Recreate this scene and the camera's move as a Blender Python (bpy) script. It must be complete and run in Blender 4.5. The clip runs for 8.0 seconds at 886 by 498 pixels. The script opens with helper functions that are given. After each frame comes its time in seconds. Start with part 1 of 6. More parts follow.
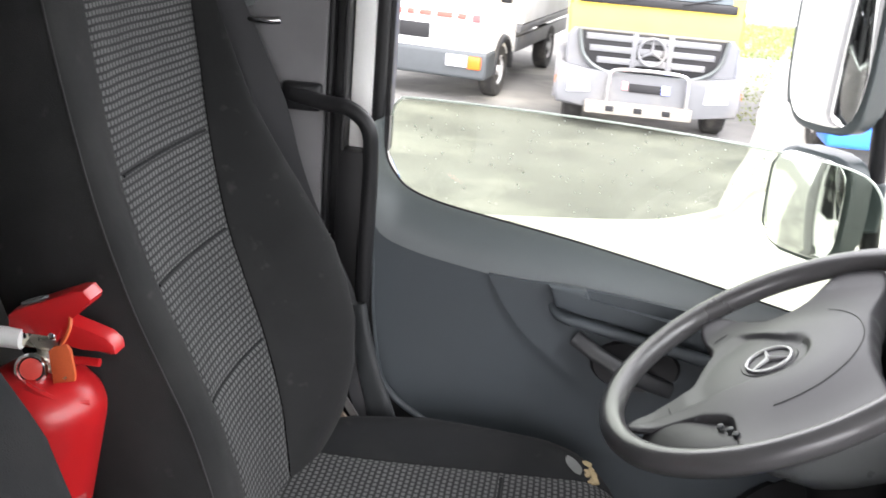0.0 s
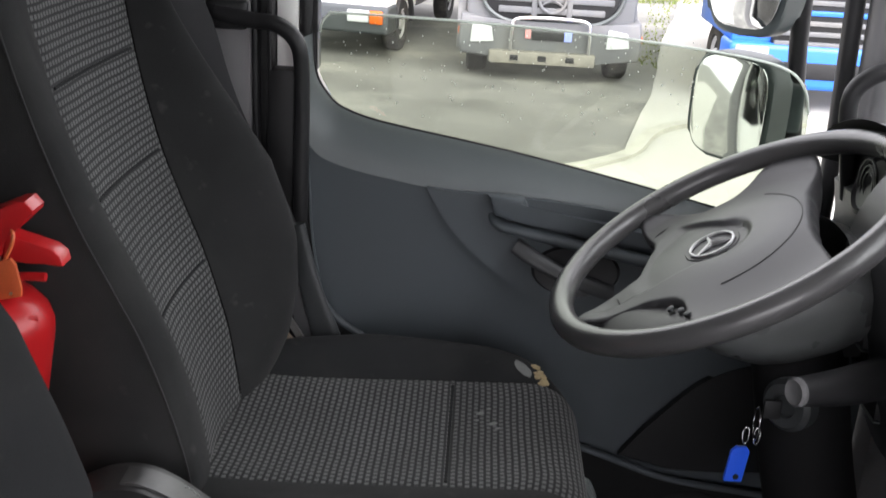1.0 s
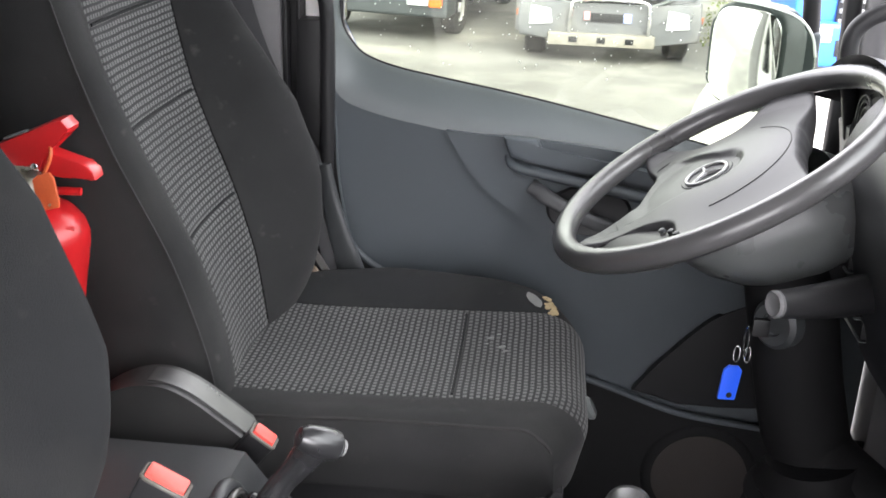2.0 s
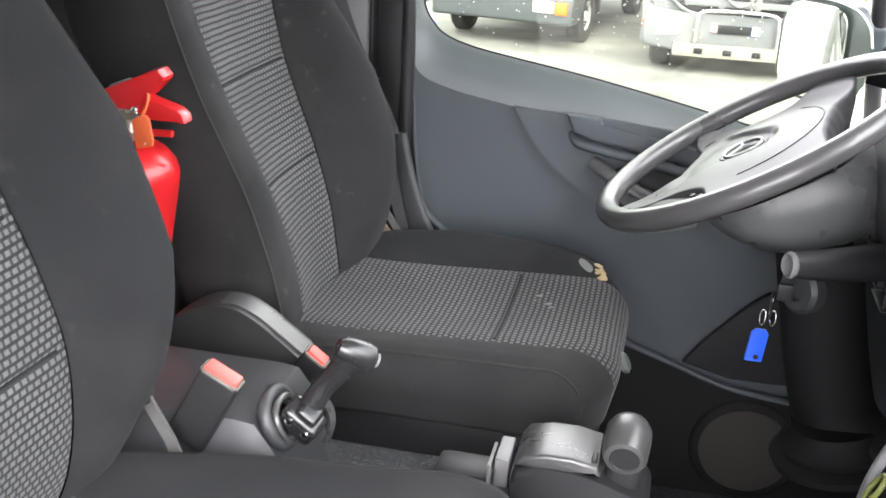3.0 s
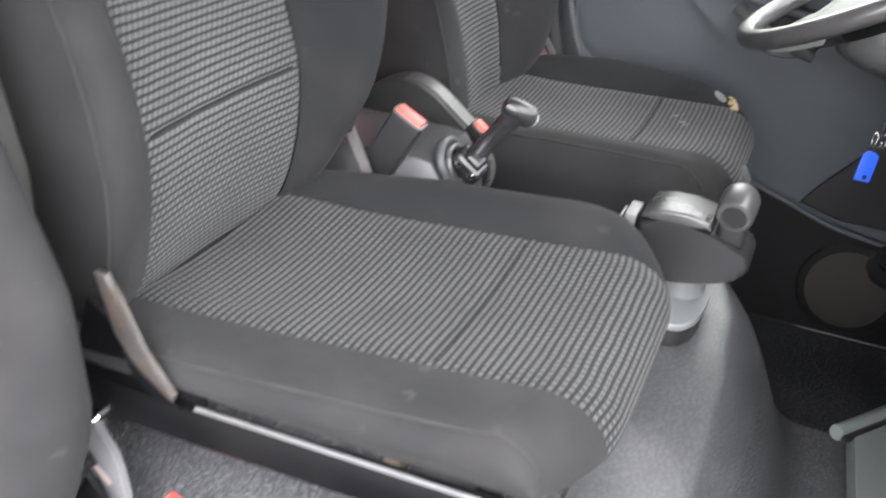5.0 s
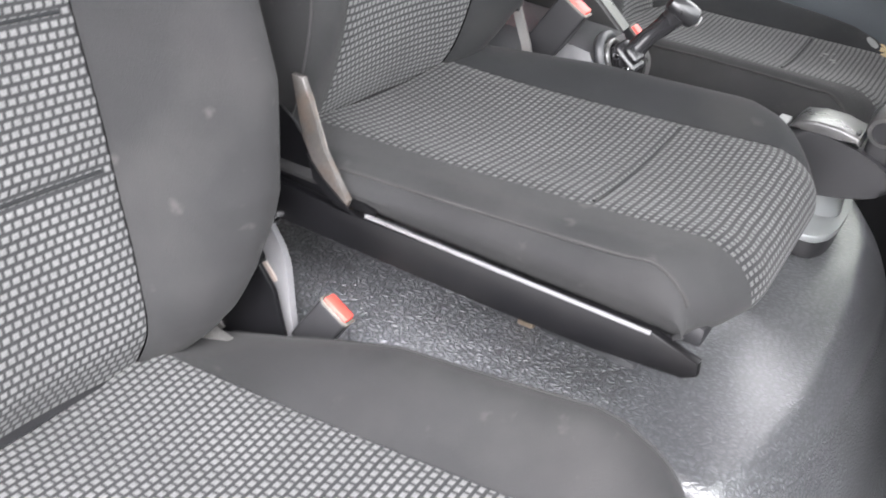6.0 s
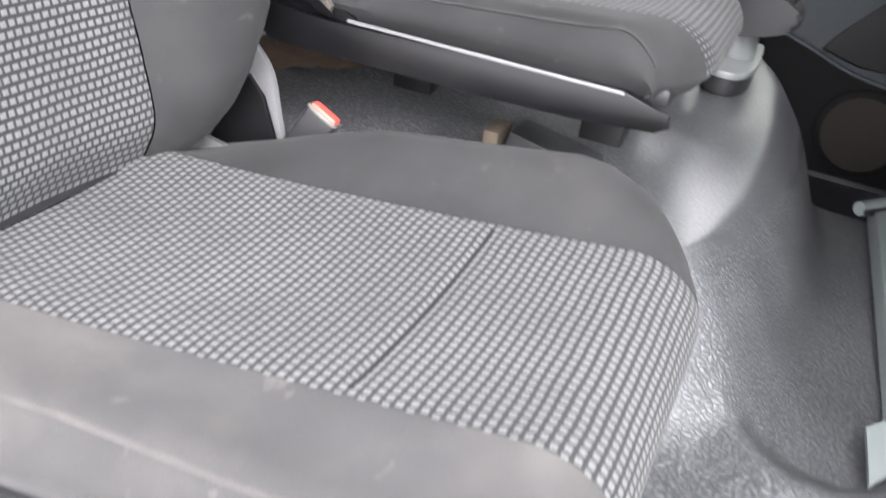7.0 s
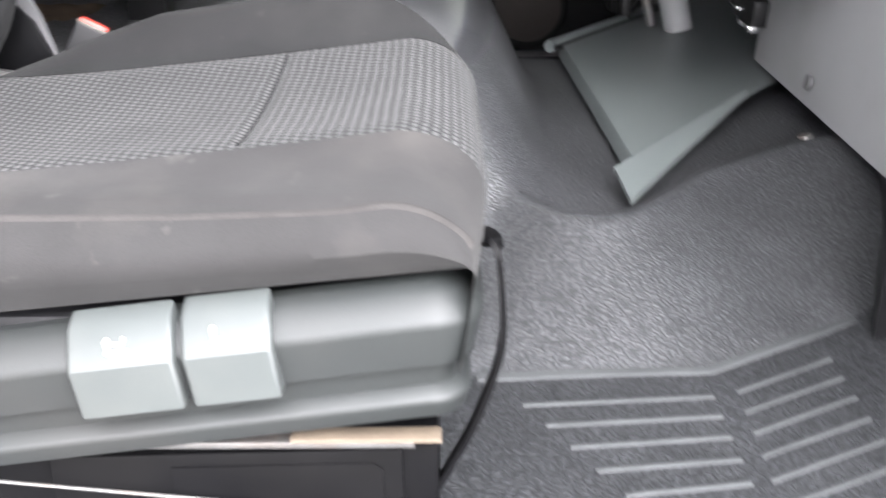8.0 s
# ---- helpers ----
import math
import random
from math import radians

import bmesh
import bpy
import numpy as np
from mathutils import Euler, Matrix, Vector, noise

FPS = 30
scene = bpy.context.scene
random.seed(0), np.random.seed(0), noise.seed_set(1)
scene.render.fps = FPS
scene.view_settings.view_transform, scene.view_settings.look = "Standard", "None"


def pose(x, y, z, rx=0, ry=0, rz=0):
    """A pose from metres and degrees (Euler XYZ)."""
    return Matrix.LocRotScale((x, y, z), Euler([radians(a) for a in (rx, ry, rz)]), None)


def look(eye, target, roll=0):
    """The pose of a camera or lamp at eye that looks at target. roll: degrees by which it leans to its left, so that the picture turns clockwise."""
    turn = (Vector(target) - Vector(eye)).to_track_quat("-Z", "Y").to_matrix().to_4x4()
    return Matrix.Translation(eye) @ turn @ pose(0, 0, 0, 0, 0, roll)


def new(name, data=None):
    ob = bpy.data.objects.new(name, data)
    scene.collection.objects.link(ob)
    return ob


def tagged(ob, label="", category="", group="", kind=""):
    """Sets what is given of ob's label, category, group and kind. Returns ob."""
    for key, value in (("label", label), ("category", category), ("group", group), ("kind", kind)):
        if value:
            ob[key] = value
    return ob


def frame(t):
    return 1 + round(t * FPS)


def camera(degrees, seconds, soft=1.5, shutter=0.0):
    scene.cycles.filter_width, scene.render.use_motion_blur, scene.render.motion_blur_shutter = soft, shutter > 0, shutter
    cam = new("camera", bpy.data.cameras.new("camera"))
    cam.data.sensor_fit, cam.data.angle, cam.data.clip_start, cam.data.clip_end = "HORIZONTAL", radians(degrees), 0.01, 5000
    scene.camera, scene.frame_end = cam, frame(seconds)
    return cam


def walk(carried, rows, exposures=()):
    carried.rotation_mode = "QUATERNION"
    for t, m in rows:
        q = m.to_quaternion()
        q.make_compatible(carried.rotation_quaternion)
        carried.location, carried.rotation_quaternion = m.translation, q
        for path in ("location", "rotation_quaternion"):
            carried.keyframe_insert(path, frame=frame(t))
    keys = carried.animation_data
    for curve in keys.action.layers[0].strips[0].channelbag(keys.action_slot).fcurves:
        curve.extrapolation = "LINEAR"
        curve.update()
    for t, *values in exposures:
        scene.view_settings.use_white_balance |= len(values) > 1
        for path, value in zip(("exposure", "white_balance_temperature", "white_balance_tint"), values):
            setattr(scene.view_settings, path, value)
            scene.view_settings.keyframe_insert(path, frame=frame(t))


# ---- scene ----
# ---------------------------------------------------------------- camera
cam = camera(45.0, 8.0, shutter=0.4)
PATH = [
    (0, (0.459, -0.404, 1.21), (0.244, 1.48, 0.575), 4.8),
    (0.5, (0.424, -0.42, 1.173), (0.344, 1.473, 0.534), 3.6),
    (1, (0.421, -0.427, 1.137), (0.378, 1.448, 0.443), 3.3),
    (1.5, (0.449, -0.475, 1.115), (0.376, 1.39, 0.396), 3.0),
    (3, (0.624, -0.68, 1.081), (0.243, 1.148, 0.367), 2.7),
    (3.5, (0.664, -0.762, 1.094), (0.207, 1.057, 0.4), 4.8),
    (4, (0.672, -0.83, 1.081), (0.24, 0.976, 0.338), 6.1),
    (4.5, (0.678, -0.897, 1.047), (0.189, 0.86, 0.227), 4.5),
    (4.8, (0.69, -0.948, 1.025), (0.127, 0.769, 0.166), 4.5),
    (5, (0.683, -0.994, 1.002), (0.105, 0.707, 0.122), 5.8),
    (5.2, (0.699, -1.039, 0.973), (0.08, 0.637, 0.075), 6.9),
    (6.3, (0.67, -1.163, 0.844), (-0.038, 0.456, -0.094), 11.6),
    (6.5, (0.672, -1.195, 0.801), (0.015, 0.453, -0.124), 11.6),
    (7, (0.675, -1.33, 0.7), (0.157, 0.391, -0.176), 10.1),
    (7.5, (0.651, -1.486, 0.649), (0.362, 0.306, -0.189), 6.8),
    (7.7, (0.613, -1.527, 0.617), (0.466, 0.291, -0.203), 4.7),
    (7.8, (0.598, -1.547, 0.585), (0.527, 0.288, -0.207), 3.3),
    (8, (0.625, -1.595, 0.563), (0.622, 0.235, -0.244), -0.3),
]
EXPOSURES = [(t, stops, 6350, 15) for t, stops in ((0, 2.95), (0.5, 2.4), (1.0, 2.22), (1.7, 2.98), (2.8, 3.6), (3.5, 3.82), (4.1, 3.74), (4.5, 3.53), (5.0, 3.65), (6.3, 3.68), (7.0, 3.5), (8.0, 3.12))]
walk(cam, [(t, look(eye, target, roll)) for t, eye, target, roll in PATH], EXPOSURES)

# ---------------------------------------------------------------- light
GROUND = -1.9
world = bpy.data.worlds.new("overcast_sky")
scene.world = world
world.use_nodes = True
wn = world.node_tree
sky = wn.nodes.new("ShaderNodeTexSky")
sky.sky_type = "NISHITA"
sky.sun_disc = False
sky.sun_elevation, sky.sun_rotation = radians(42), radians(160)
sky.air_density, sky.dust_density, sky.ozone_density = 1.6, 6.0, 0.6
hsv = wn.nodes.new("ShaderNodeHueSaturation")
hsv.inputs["Saturation"].default_value = 0.03
wn.links.new(sky.outputs[0], hsv.inputs["Color"])
cloud = wn.nodes.new("ShaderNodeMix")
cloud.data_type = "RGBA"
cloud.inputs[0].default_value = 0.5
cloud.inputs[7].default_value = (8.3, 8.3, 8.3, 1)
wn.links.new(hsv.outputs[0], cloud.inputs[6])
wn.links.new(cloud.outputs[2], wn.nodes["Background"].inputs[0])
wn.nodes["Background"].inputs[1].default_value = 0.15
sun = new("sun", bpy.data.lights.new("sun", "SUN"))
sun.data.energy, sun.data.angle, sun.data.color = 0.45, radians(60), (1.0, 0.98, 0.96)
sun.matrix_world = look((1.9, -5.2, 5.0), (0, 0, 0))


# ---------------------------------------------------------------- materials
def mat(name, color, rough=0.5, metal=0.0, vary=0.15, scale=9.0, grain=350.0, bump=0.15, dirt=None, dirt_amount=0.0, dirt_scale=6.0, sheen=0.0, coat=0.0, random=0.0, spec=0.5, marks=None):
    """A surface with variation at two scales, fine relief, and blotches of dirt."""
    m = bpy.data.materials.new(name)
    m.use_nodes = True
    nt = m.node_tree
    b = nt.nodes["Principled BSDF"]
    co = nt.nodes.new("ShaderNodeTexCoord")

    def noise_node(s, detail=4.0):
        n = nt.nodes.new("ShaderNodeTexNoise")
        n.inputs["Scale"].default_value, n.inputs["Detail"].default_value = s, detail
        nt.links.new(co.outputs["Object"], n.inputs["Vector"])
        return n

    big, fine = noise_node(scale), noise_node(grain, 2.0)
    ramp = nt.nodes.new("ShaderNodeMapRange")
    ramp.inputs["To Min"].default_value, ramp.inputs["To Max"].default_value = 1 - vary, 1 + vary
    ramp.inputs["From Min"].default_value, ramp.inputs["From Max"].default_value = 0.25, 0.75
    mixed = nt.nodes.new("ShaderNodeMix")
    mixed.data_type, mixed.blend_type = "FLOAT", "MIX"
    mixed.inputs[0].default_value = 0.35
    nt.links.new(big.outputs["Fac"], mixed.inputs[2])
    nt.links.new(fine.outputs["Fac"], mixed.inputs[3])
    nt.links.new(mixed.outputs[0], ramp.inputs["Value"])
    tint = nt.nodes.new("ShaderNodeVectorMath")
    tint.operation = "SCALE"
    tint.inputs[0].default_value = color
    nt.links.new(ramp.outputs[0], tint.inputs["Scale"])
    out = tint.outputs[0]
    if random:
        info = nt.nodes.new("ShaderNodeObjectInfo")
        rr = nt.nodes.new("ShaderNodeMapRange")
        rr.inputs["To Min"].default_value, rr.inputs["To Max"].default_value = 1 - random, 1 + random
        nt.links.new(info.outputs["Random"], rr.inputs["Value"])
        t2 = nt.nodes.new("ShaderNodeVectorMath")
        t2.operation = "SCALE"
        nt.links.new(out, t2.inputs[0])
        nt.links.new(rr.outputs[0], t2.inputs["Scale"])
        out = t2.outputs[0]
    if dirt:
        blot = noise_node(dirt_scale, 7.0)
        step = nt.nodes.new("ShaderNodeMapRange")
        step.inputs["From Min"].default_value, step.inputs["From Max"].default_value = 0.48, 0.72
        step.inputs["To Max"].default_value = dirt_amount
        nt.links.new(blot.outputs["Fac"], step.inputs["Value"])
        mx = nt.nodes.new("ShaderNodeMix")
        mx.data_type = "RGBA"
        nt.links.new(step.outputs[0], mx.inputs[0])
        nt.links.new(out, mx.inputs[6])
        mx.inputs[7].default_value = (*dirt, 1)
        out = mx.outputs[2]
    if marks:
        spot = noise_node(34.0, 3.0)
        cut = nt.nodes.new("ShaderNodeMapRange")
        cut.inputs["From Min"].default_value, cut.inputs["From Max"].default_value = 0.66, 0.78
        cut.inputs["To Max"].default_value = 0.8
        nt.links.new(spot.outputs["Fac"], cut.inputs["Value"])
        mk = nt.nodes.new("ShaderNodeMix")
        mk.data_type = "RGBA"
        nt.links.new(cut.outputs[0], mk.inputs[0])
        nt.links.new(out, mk.inputs[6])
        mk.inputs[7].default_value = (*marks, 1)
        out = mk.outputs[2]
    nt.links.new(out, b.inputs["Base Color"])
    rgh = nt.nodes.new("ShaderNodeMapRange")
    rgh.inputs["To Min"].default_value, rgh.inputs["To Max"].default_value = max(0.02, rough - 0.08), min(1, rough + 0.08)
    nt.links.new(big.outputs["Fac"], rgh.inputs["Value"])
    nt.links.new(rgh.outputs[0], b.inputs["Roughness"])
    b.inputs["Metallic"].default_value = metal
    b.inputs["Sheen Weight"].default_value = sheen
    b.inputs["Coat Weight"].default_value = coat
    b.inputs["Specular IOR Level"].default_value = spec
    if bump:
        bp = nt.nodes.new("ShaderNodeBump")
        bp.inputs["Strength"].default_value, bp.inputs["Distance"].default_value = bump, 0.002
        nt.links.new(fine.outputs["Fac"], bp.inputs["Height"])
        nt.links.new(bp.outputs[0], b.inputs["Normal"])
    return m


def check_fabric(name, along=0.0089, across=0.0102, light=(0.102, 0.103, 0.102), dark=(0.0155, 0.0158, 0.0165), size=1.0):
    """Woven upholstery: raised pale squares in a dark grid, laid out by the cloth's own length and width."""
    m = bpy.data.materials.new(name)
    m.use_nodes = True
    nt = m.node_tree
    b = nt.nodes["Principled BSDF"]
    uv = nt.nodes.new("ShaderNodeTexCoord")
    sep = nt.nodes.new("ShaderNodeSeparateXYZ")
    wob = nt.nodes.new("ShaderNodeTexNoise")
    wob.inputs["Scale"].default_value = 18.0
    nt.links.new(uv.outputs["UV"], wob.inputs["Vector"])
    add = nt.nodes.new("ShaderNodeVectorMath")
    add.operation = "MULTIPLY_ADD"
    add.inputs[1].default_value = (0.003, 0.003, 0)
    nt.links.new(wob.outputs["Color"], add.inputs[0])
    nt.links.new(uv.outputs["UV"], add.inputs[2])
    nt.links.new(add.outputs[0], sep.inputs[0])

    def math(op, a, c=None, d=None):
        n = nt.nodes.new("ShaderNodeMath")
        n.operation = op
        for i, v in enumerate((a, c, d)):
            if v is None:
                continue
            if isinstance(v, float):
                n.inputs[i].default_value = v
            else:
                nt.links.new(v, n.inputs[i])
        return n.outputs[0]

    def side(axis, half, pitch):
        at = math("MULTIPLY", sep.outputs[axis], 1.0 / pitch)
        if axis == 1:
            row = math("FLOOR", math("MULTIPLY", sep.outputs[0], 1.0 / along))
            at = math("ADD", at, math("MULTIPLY", row, 0.5))
        f = math("FRACT", at)
        d = math("ABSOLUTE", math("SUBTRACT", f, 0.5))
        n = nt.nodes.new("ShaderNodeMapRange")
        n.inputs["From Min"].default_value, n.inputs["From Max"].default_value = half - 0.06, half + 0.06
        n.inputs["To Min"].default_value, n.inputs["To Max"].default_value = 1, 0
        nt.links.new(d, n.inputs["Value"])
        return n.outputs[0]

    square = math("MULTIPLY", side(0, 0.30 * size, along), side(1, 0.34 * size, across))
    thread = nt.nodes.new("ShaderNodeTexNoise")
    thread.inputs["Scale"].default_value, thread.inputs["Detail"].default_value = 420.0, 3.0
    nt.links.new(uv.outputs["UV"], thread.inputs["Vector"])
    wear = nt.nodes.new("ShaderNodeTexNoise")
    wear.inputs["Scale"].default_value, wear.inputs["Detail"].default_value = 7.0, 6.0
    nt.links.new(uv.outputs["UV"], wear.inputs["Vector"])
    w2 = nt.nodes.new("ShaderNodeMapRange")
    w2.inputs["From Min"].default_value, w2.inputs["From Max"].default_value = 0.3, 0.7
    w2.inputs["To Min"].default_value, w2.inputs["To Max"].default_value = 0.75, 1.1
    nt.links.new(wear.outputs["Fac"], w2.inputs["Value"])
    t2 = nt.nodes.new("ShaderNodeMapRange")
    t2.inputs["From Min"].default_value, t2.inputs["From Max"].default_value = 0.3, 0.7
    t2.inputs["To Min"].default_value, t2.inputs["To Max"].default_value = 0.7, 1.15
    nt.links.new(thread.outputs["Fac"], t2.inputs["Value"])
    fac = math("MULTIPLY", math("MULTIPLY", square, w2.outputs[0]), t2.outputs[0])
    mx = nt.nodes.new("ShaderNodeMix")
    mx.data_type = "RGBA"
    mx.inputs[6].default_value, mx.inputs[7].default_value = (*dark, 1), (*light, 1)
    nt.links.new(fac, mx.inputs[0])
    nt.links.new(mx.outputs[2], b.inputs["Base Color"])
    b.inputs["Roughness"].default_value = 0.85
    b.inputs["Specular IOR Level"].default_value = 0.2
    b.inputs["Sheen Weight"].default_value = 0.04
    bp = nt.nodes.new("ShaderNodeBump")
    bp.inputs["Strength"].default_value, bp.inputs["Distance"].default_value = 0.5, 0.0012
    nt.links.new(math("ADD", square, math("MULTIPLY", thread.outputs["Fac"], 0.5)), bp.inputs["Height"])
    nt.links.new(bp.outputs[0], b.inputs["Normal"])
    return m


def leather_grain(name, color, rough=0.42, size=260.0, depth=0.5, gloss=0.45, spec=0.5, polish=False):
    """Rubber matting with a crackled leather grain."""
    m = mat(name, color, rough, vary=0.25, scale=6.0, grain=size, bump=0.0, dirt=tuple(c * 1.5 for c in color), dirt_amount=0.5, dirt_scale=9.0)
    nt = m.node_tree
    co = nt.nodes.new("ShaderNodeTexCoord")
    vor = nt.nodes.new("ShaderNodeTexVoronoi")
    vor.feature = "DISTANCE_TO_EDGE"
    vor.inputs["Scale"].default_value = size
    warp = nt.nodes.new("ShaderNodeTexNoise")
    warp.inputs["Scale"].default_value, warp.inputs["Detail"].default_value = size * 0.35, 3.0
    nt.links.new(co.outputs["Object"], warp.inputs["Vector"])
    bend = nt.nodes.new("ShaderNodeVectorMath")
    bend.operation = "MULTIPLY_ADD"
    bend.inputs[1].default_value = (1.6 / size,) * 3
    nt.links.new(warp.outputs["Color"], bend.inputs[0])
    stretch = nt.nodes.new("ShaderNodeVectorMath")
    stretch.operation = "MULTIPLY"
    stretch.inputs[1].default_value = (0.55, 1.0, 1.0)
    nt.links.new(co.outputs["Object"], stretch.inputs[0])
    nt.links.new(stretch.outputs[0], bend.inputs[2])
    nt.links.new(bend.outputs[0], vor.inputs["Vector"])
    b = nt.nodes["Principled BSDF"]
    # relief shading put into the colour: cracks darkened, tops of the grain lifted
    shade = nt.nodes.new("ShaderNodeMapRange")
    shade.inputs["From Max"].default_value = 0.35
    shade.inputs["To Min"].default_value, shade.inputs["To Max"].default_value = 0.45, 1.3
    nt.links.new(vor.outputs["Distance"], shade.inputs["Value"])
    dusty = nt.nodes.new("ShaderNodeVectorMath")
    dusty.operation = "SCALE"
    nt.links.new(b.inputs["Base Color"].links[0].from_socket, dusty.inputs[0])
    nt.links.new(shade.outputs[0], dusty.inputs["Scale"])
    nt.links.new(dusty.outputs[0], b.inputs["Base Color"])
    bp = nt.nodes.new("ShaderNodeBump")
    bp.inputs["Strength"].default_value, bp.inputs["Distance"].default_value = depth, 0.006
    nt.links.new(vor.outputs["Distance"], bp.inputs["Height"])
    nt.links.new(bp.outputs[0], nt.nodes["Principled BSDF"].inputs["Normal"])
    nt.nodes["Principled BSDF"].inputs["Specular IOR Level"].default_value = spec
    b.inputs["Coat Weight"].default_value, b.inputs["Coat Roughness"].default_value = gloss, 0.30
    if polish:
        # feet have rubbed the tunnel's top smooth; behind it, under the seats, the grain is full
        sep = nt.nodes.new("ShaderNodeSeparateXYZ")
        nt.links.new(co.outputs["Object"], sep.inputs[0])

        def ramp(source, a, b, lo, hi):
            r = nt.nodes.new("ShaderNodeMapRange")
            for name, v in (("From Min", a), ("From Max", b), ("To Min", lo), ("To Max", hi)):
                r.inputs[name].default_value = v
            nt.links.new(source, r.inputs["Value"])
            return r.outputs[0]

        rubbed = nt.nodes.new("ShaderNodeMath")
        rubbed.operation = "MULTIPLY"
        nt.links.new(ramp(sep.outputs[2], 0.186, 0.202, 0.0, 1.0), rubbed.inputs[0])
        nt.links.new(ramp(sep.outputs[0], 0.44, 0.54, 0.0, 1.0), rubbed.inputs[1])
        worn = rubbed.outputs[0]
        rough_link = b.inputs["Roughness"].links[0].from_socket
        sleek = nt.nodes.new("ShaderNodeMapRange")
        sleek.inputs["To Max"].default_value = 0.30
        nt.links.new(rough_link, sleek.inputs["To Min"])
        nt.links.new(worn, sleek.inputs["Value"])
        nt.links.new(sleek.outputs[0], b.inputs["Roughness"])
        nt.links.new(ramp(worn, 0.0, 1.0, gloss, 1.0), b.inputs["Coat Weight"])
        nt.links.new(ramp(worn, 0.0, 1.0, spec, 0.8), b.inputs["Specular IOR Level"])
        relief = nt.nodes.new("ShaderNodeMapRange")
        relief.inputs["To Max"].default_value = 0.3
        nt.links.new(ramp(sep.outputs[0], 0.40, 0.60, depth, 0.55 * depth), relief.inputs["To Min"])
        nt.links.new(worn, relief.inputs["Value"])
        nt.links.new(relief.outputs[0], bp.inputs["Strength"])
        # missing light under the seats is put into the colour, up to twice as bright
        under_seat_tint = nt.nodes.new("ShaderNodeVectorMath")
        under_seat_tint.operation = "SCALE"
        nt.links.new(dusty.outputs[0], under_seat_tint.inputs[0])
        tint_fade = nt.nodes.new("ShaderNodeMapRange")
        tint_fade.inputs["To Max"].default_value = 1.0
        nt.links.new(ramp(sep.outputs[0], 0.30, 0.50, 2.0, 1.0), tint_fade.inputs["To Min"])
        nt.links.new(ramp(sep.outputs[1], 0.18, 0.30, 0.0, 1.0), tint_fade.inputs["Value"])
        nt.links.new(tint_fade.outputs[0], under_seat_tint.inputs["Scale"])
        nt.links.new(under_seat_tint.outputs[0], b.inputs["Base Color"])
    return m


def glass_mat(name, tint=(0.9, 0.95, 0.93)):
    m = bpy.data.materials.new(name)
    m.use_nodes = True
    nt = m.node_tree
    nt.nodes.remove(nt.nodes["Principled BSDF"])
    tr, gl, mx = nt.nodes.new("ShaderNodeBsdfTransparent"), nt.nodes.new("ShaderNodeBsdfGlossy"), nt.nodes.new("ShaderNodeMixShader")
    fr = nt.nodes.new("ShaderNodeFresnel")
    fr.inputs[0].default_value = 1.45
    tr.inputs[0].default_value = (*tint, 1)
    gl.inputs["Roughness"].default_value = 0.02
    nt.links.new(fr.outputs[0], mx.inputs[0])
    nt.links.new(tr.outputs[0], mx.inputs[1])
    nt.links.new(gl.outputs[0], mx.inputs[2])
    nt.links.new(mx.outputs[0], nt.nodes["Material Output"].inputs[0])
    return m


CHECK = check_fabric("check_upholstery")
# darker copy of the check: the middle cushion's lower light is in its colour
CHECK_SHADED = check_fabric("shaded_check_upholstery", light=(0.080, 0.0805, 0.080), dark=(0.0095, 0.0097, 0.0102), size=0.90)
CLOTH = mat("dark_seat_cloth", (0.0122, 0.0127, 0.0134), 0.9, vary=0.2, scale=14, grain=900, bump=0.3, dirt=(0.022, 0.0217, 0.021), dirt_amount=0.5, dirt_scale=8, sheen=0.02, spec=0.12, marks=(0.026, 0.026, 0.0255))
# seat cloth with dust blotches, lightened so that light on some bolsters is in the colour
CLOTH_DUSTY_LIT = mat("dusty_lit_seat_cloth", (0.0165, 0.0166, 0.0170), 0.88, vary=0.25, scale=10, grain=900, bump=0.3, dirt=(0.032, 0.0315, 0.031), dirt_amount=0.5, dirt_scale=7, sheen=0.03, spec=0.12, marks=(0.040, 0.039, 0.038))
# palest of the seat cloths, with dust blotches, on the passenger cushion's doorway side
CLOTH_PALEST = mat("palest_dusty_cloth", (0.031, 0.0305, 0.0305), 0.88, vary=0.25, scale=10, grain=900, bump=0.3, dirt=(0.075, 0.070, 0.065), dirt_amount=0.5, dirt_scale=7, sheen=0.06, spec=0.12, marks=(0.070, 0.067, 0.064))
CREST = mat("pale_crest_piping", (0.042, 0.040, 0.039), 0.9, vary=0.4, scale=30, grain=700, bump=0.3, dirt=(0.055, 0.052, 0.050), dirt_amount=0.5, dirt_scale=14, spec=0.1)
PIPING = mat("seat_piping", (0.014, 0.0142, 0.0145), 0.85, vary=0.3, scale=40, dirt=(0.030, 0.028, 0.026), dirt_amount=0.4, dirt_scale=16)
BLACK = mat("black_plastic", (0.012, 0.012, 0.013), 0.45, vary=0.2, grain=700, bump=0.12, spec=0.3)
GLOSSY = mat("glossy_black_plastic", (0.014, 0.014, 0.015), 0.26, vary=0.15, grain=900, bump=0.02, spec=0.5)
MATT = mat("matt_black_plastic", (0.007, 0.007, 0.0075), 0.7, vary=0.2, grain=700, bump=0.15, spec=0.15)
SHELL = mat("charcoal_plastic", (0.030, 0.0325, 0.034), 0.45, vary=0.15, grain=900, bump=0.2, spec=0.35)
DOORTRIM = mat("slate_door_plastic", (0.046, 0.054, 0.060), 0.45, vary=0.12, scale=4, grain=1100, bump=0.25, dirt=(0.045, 0.047, 0.047), dirt_amount=0.2, spec=0.3)
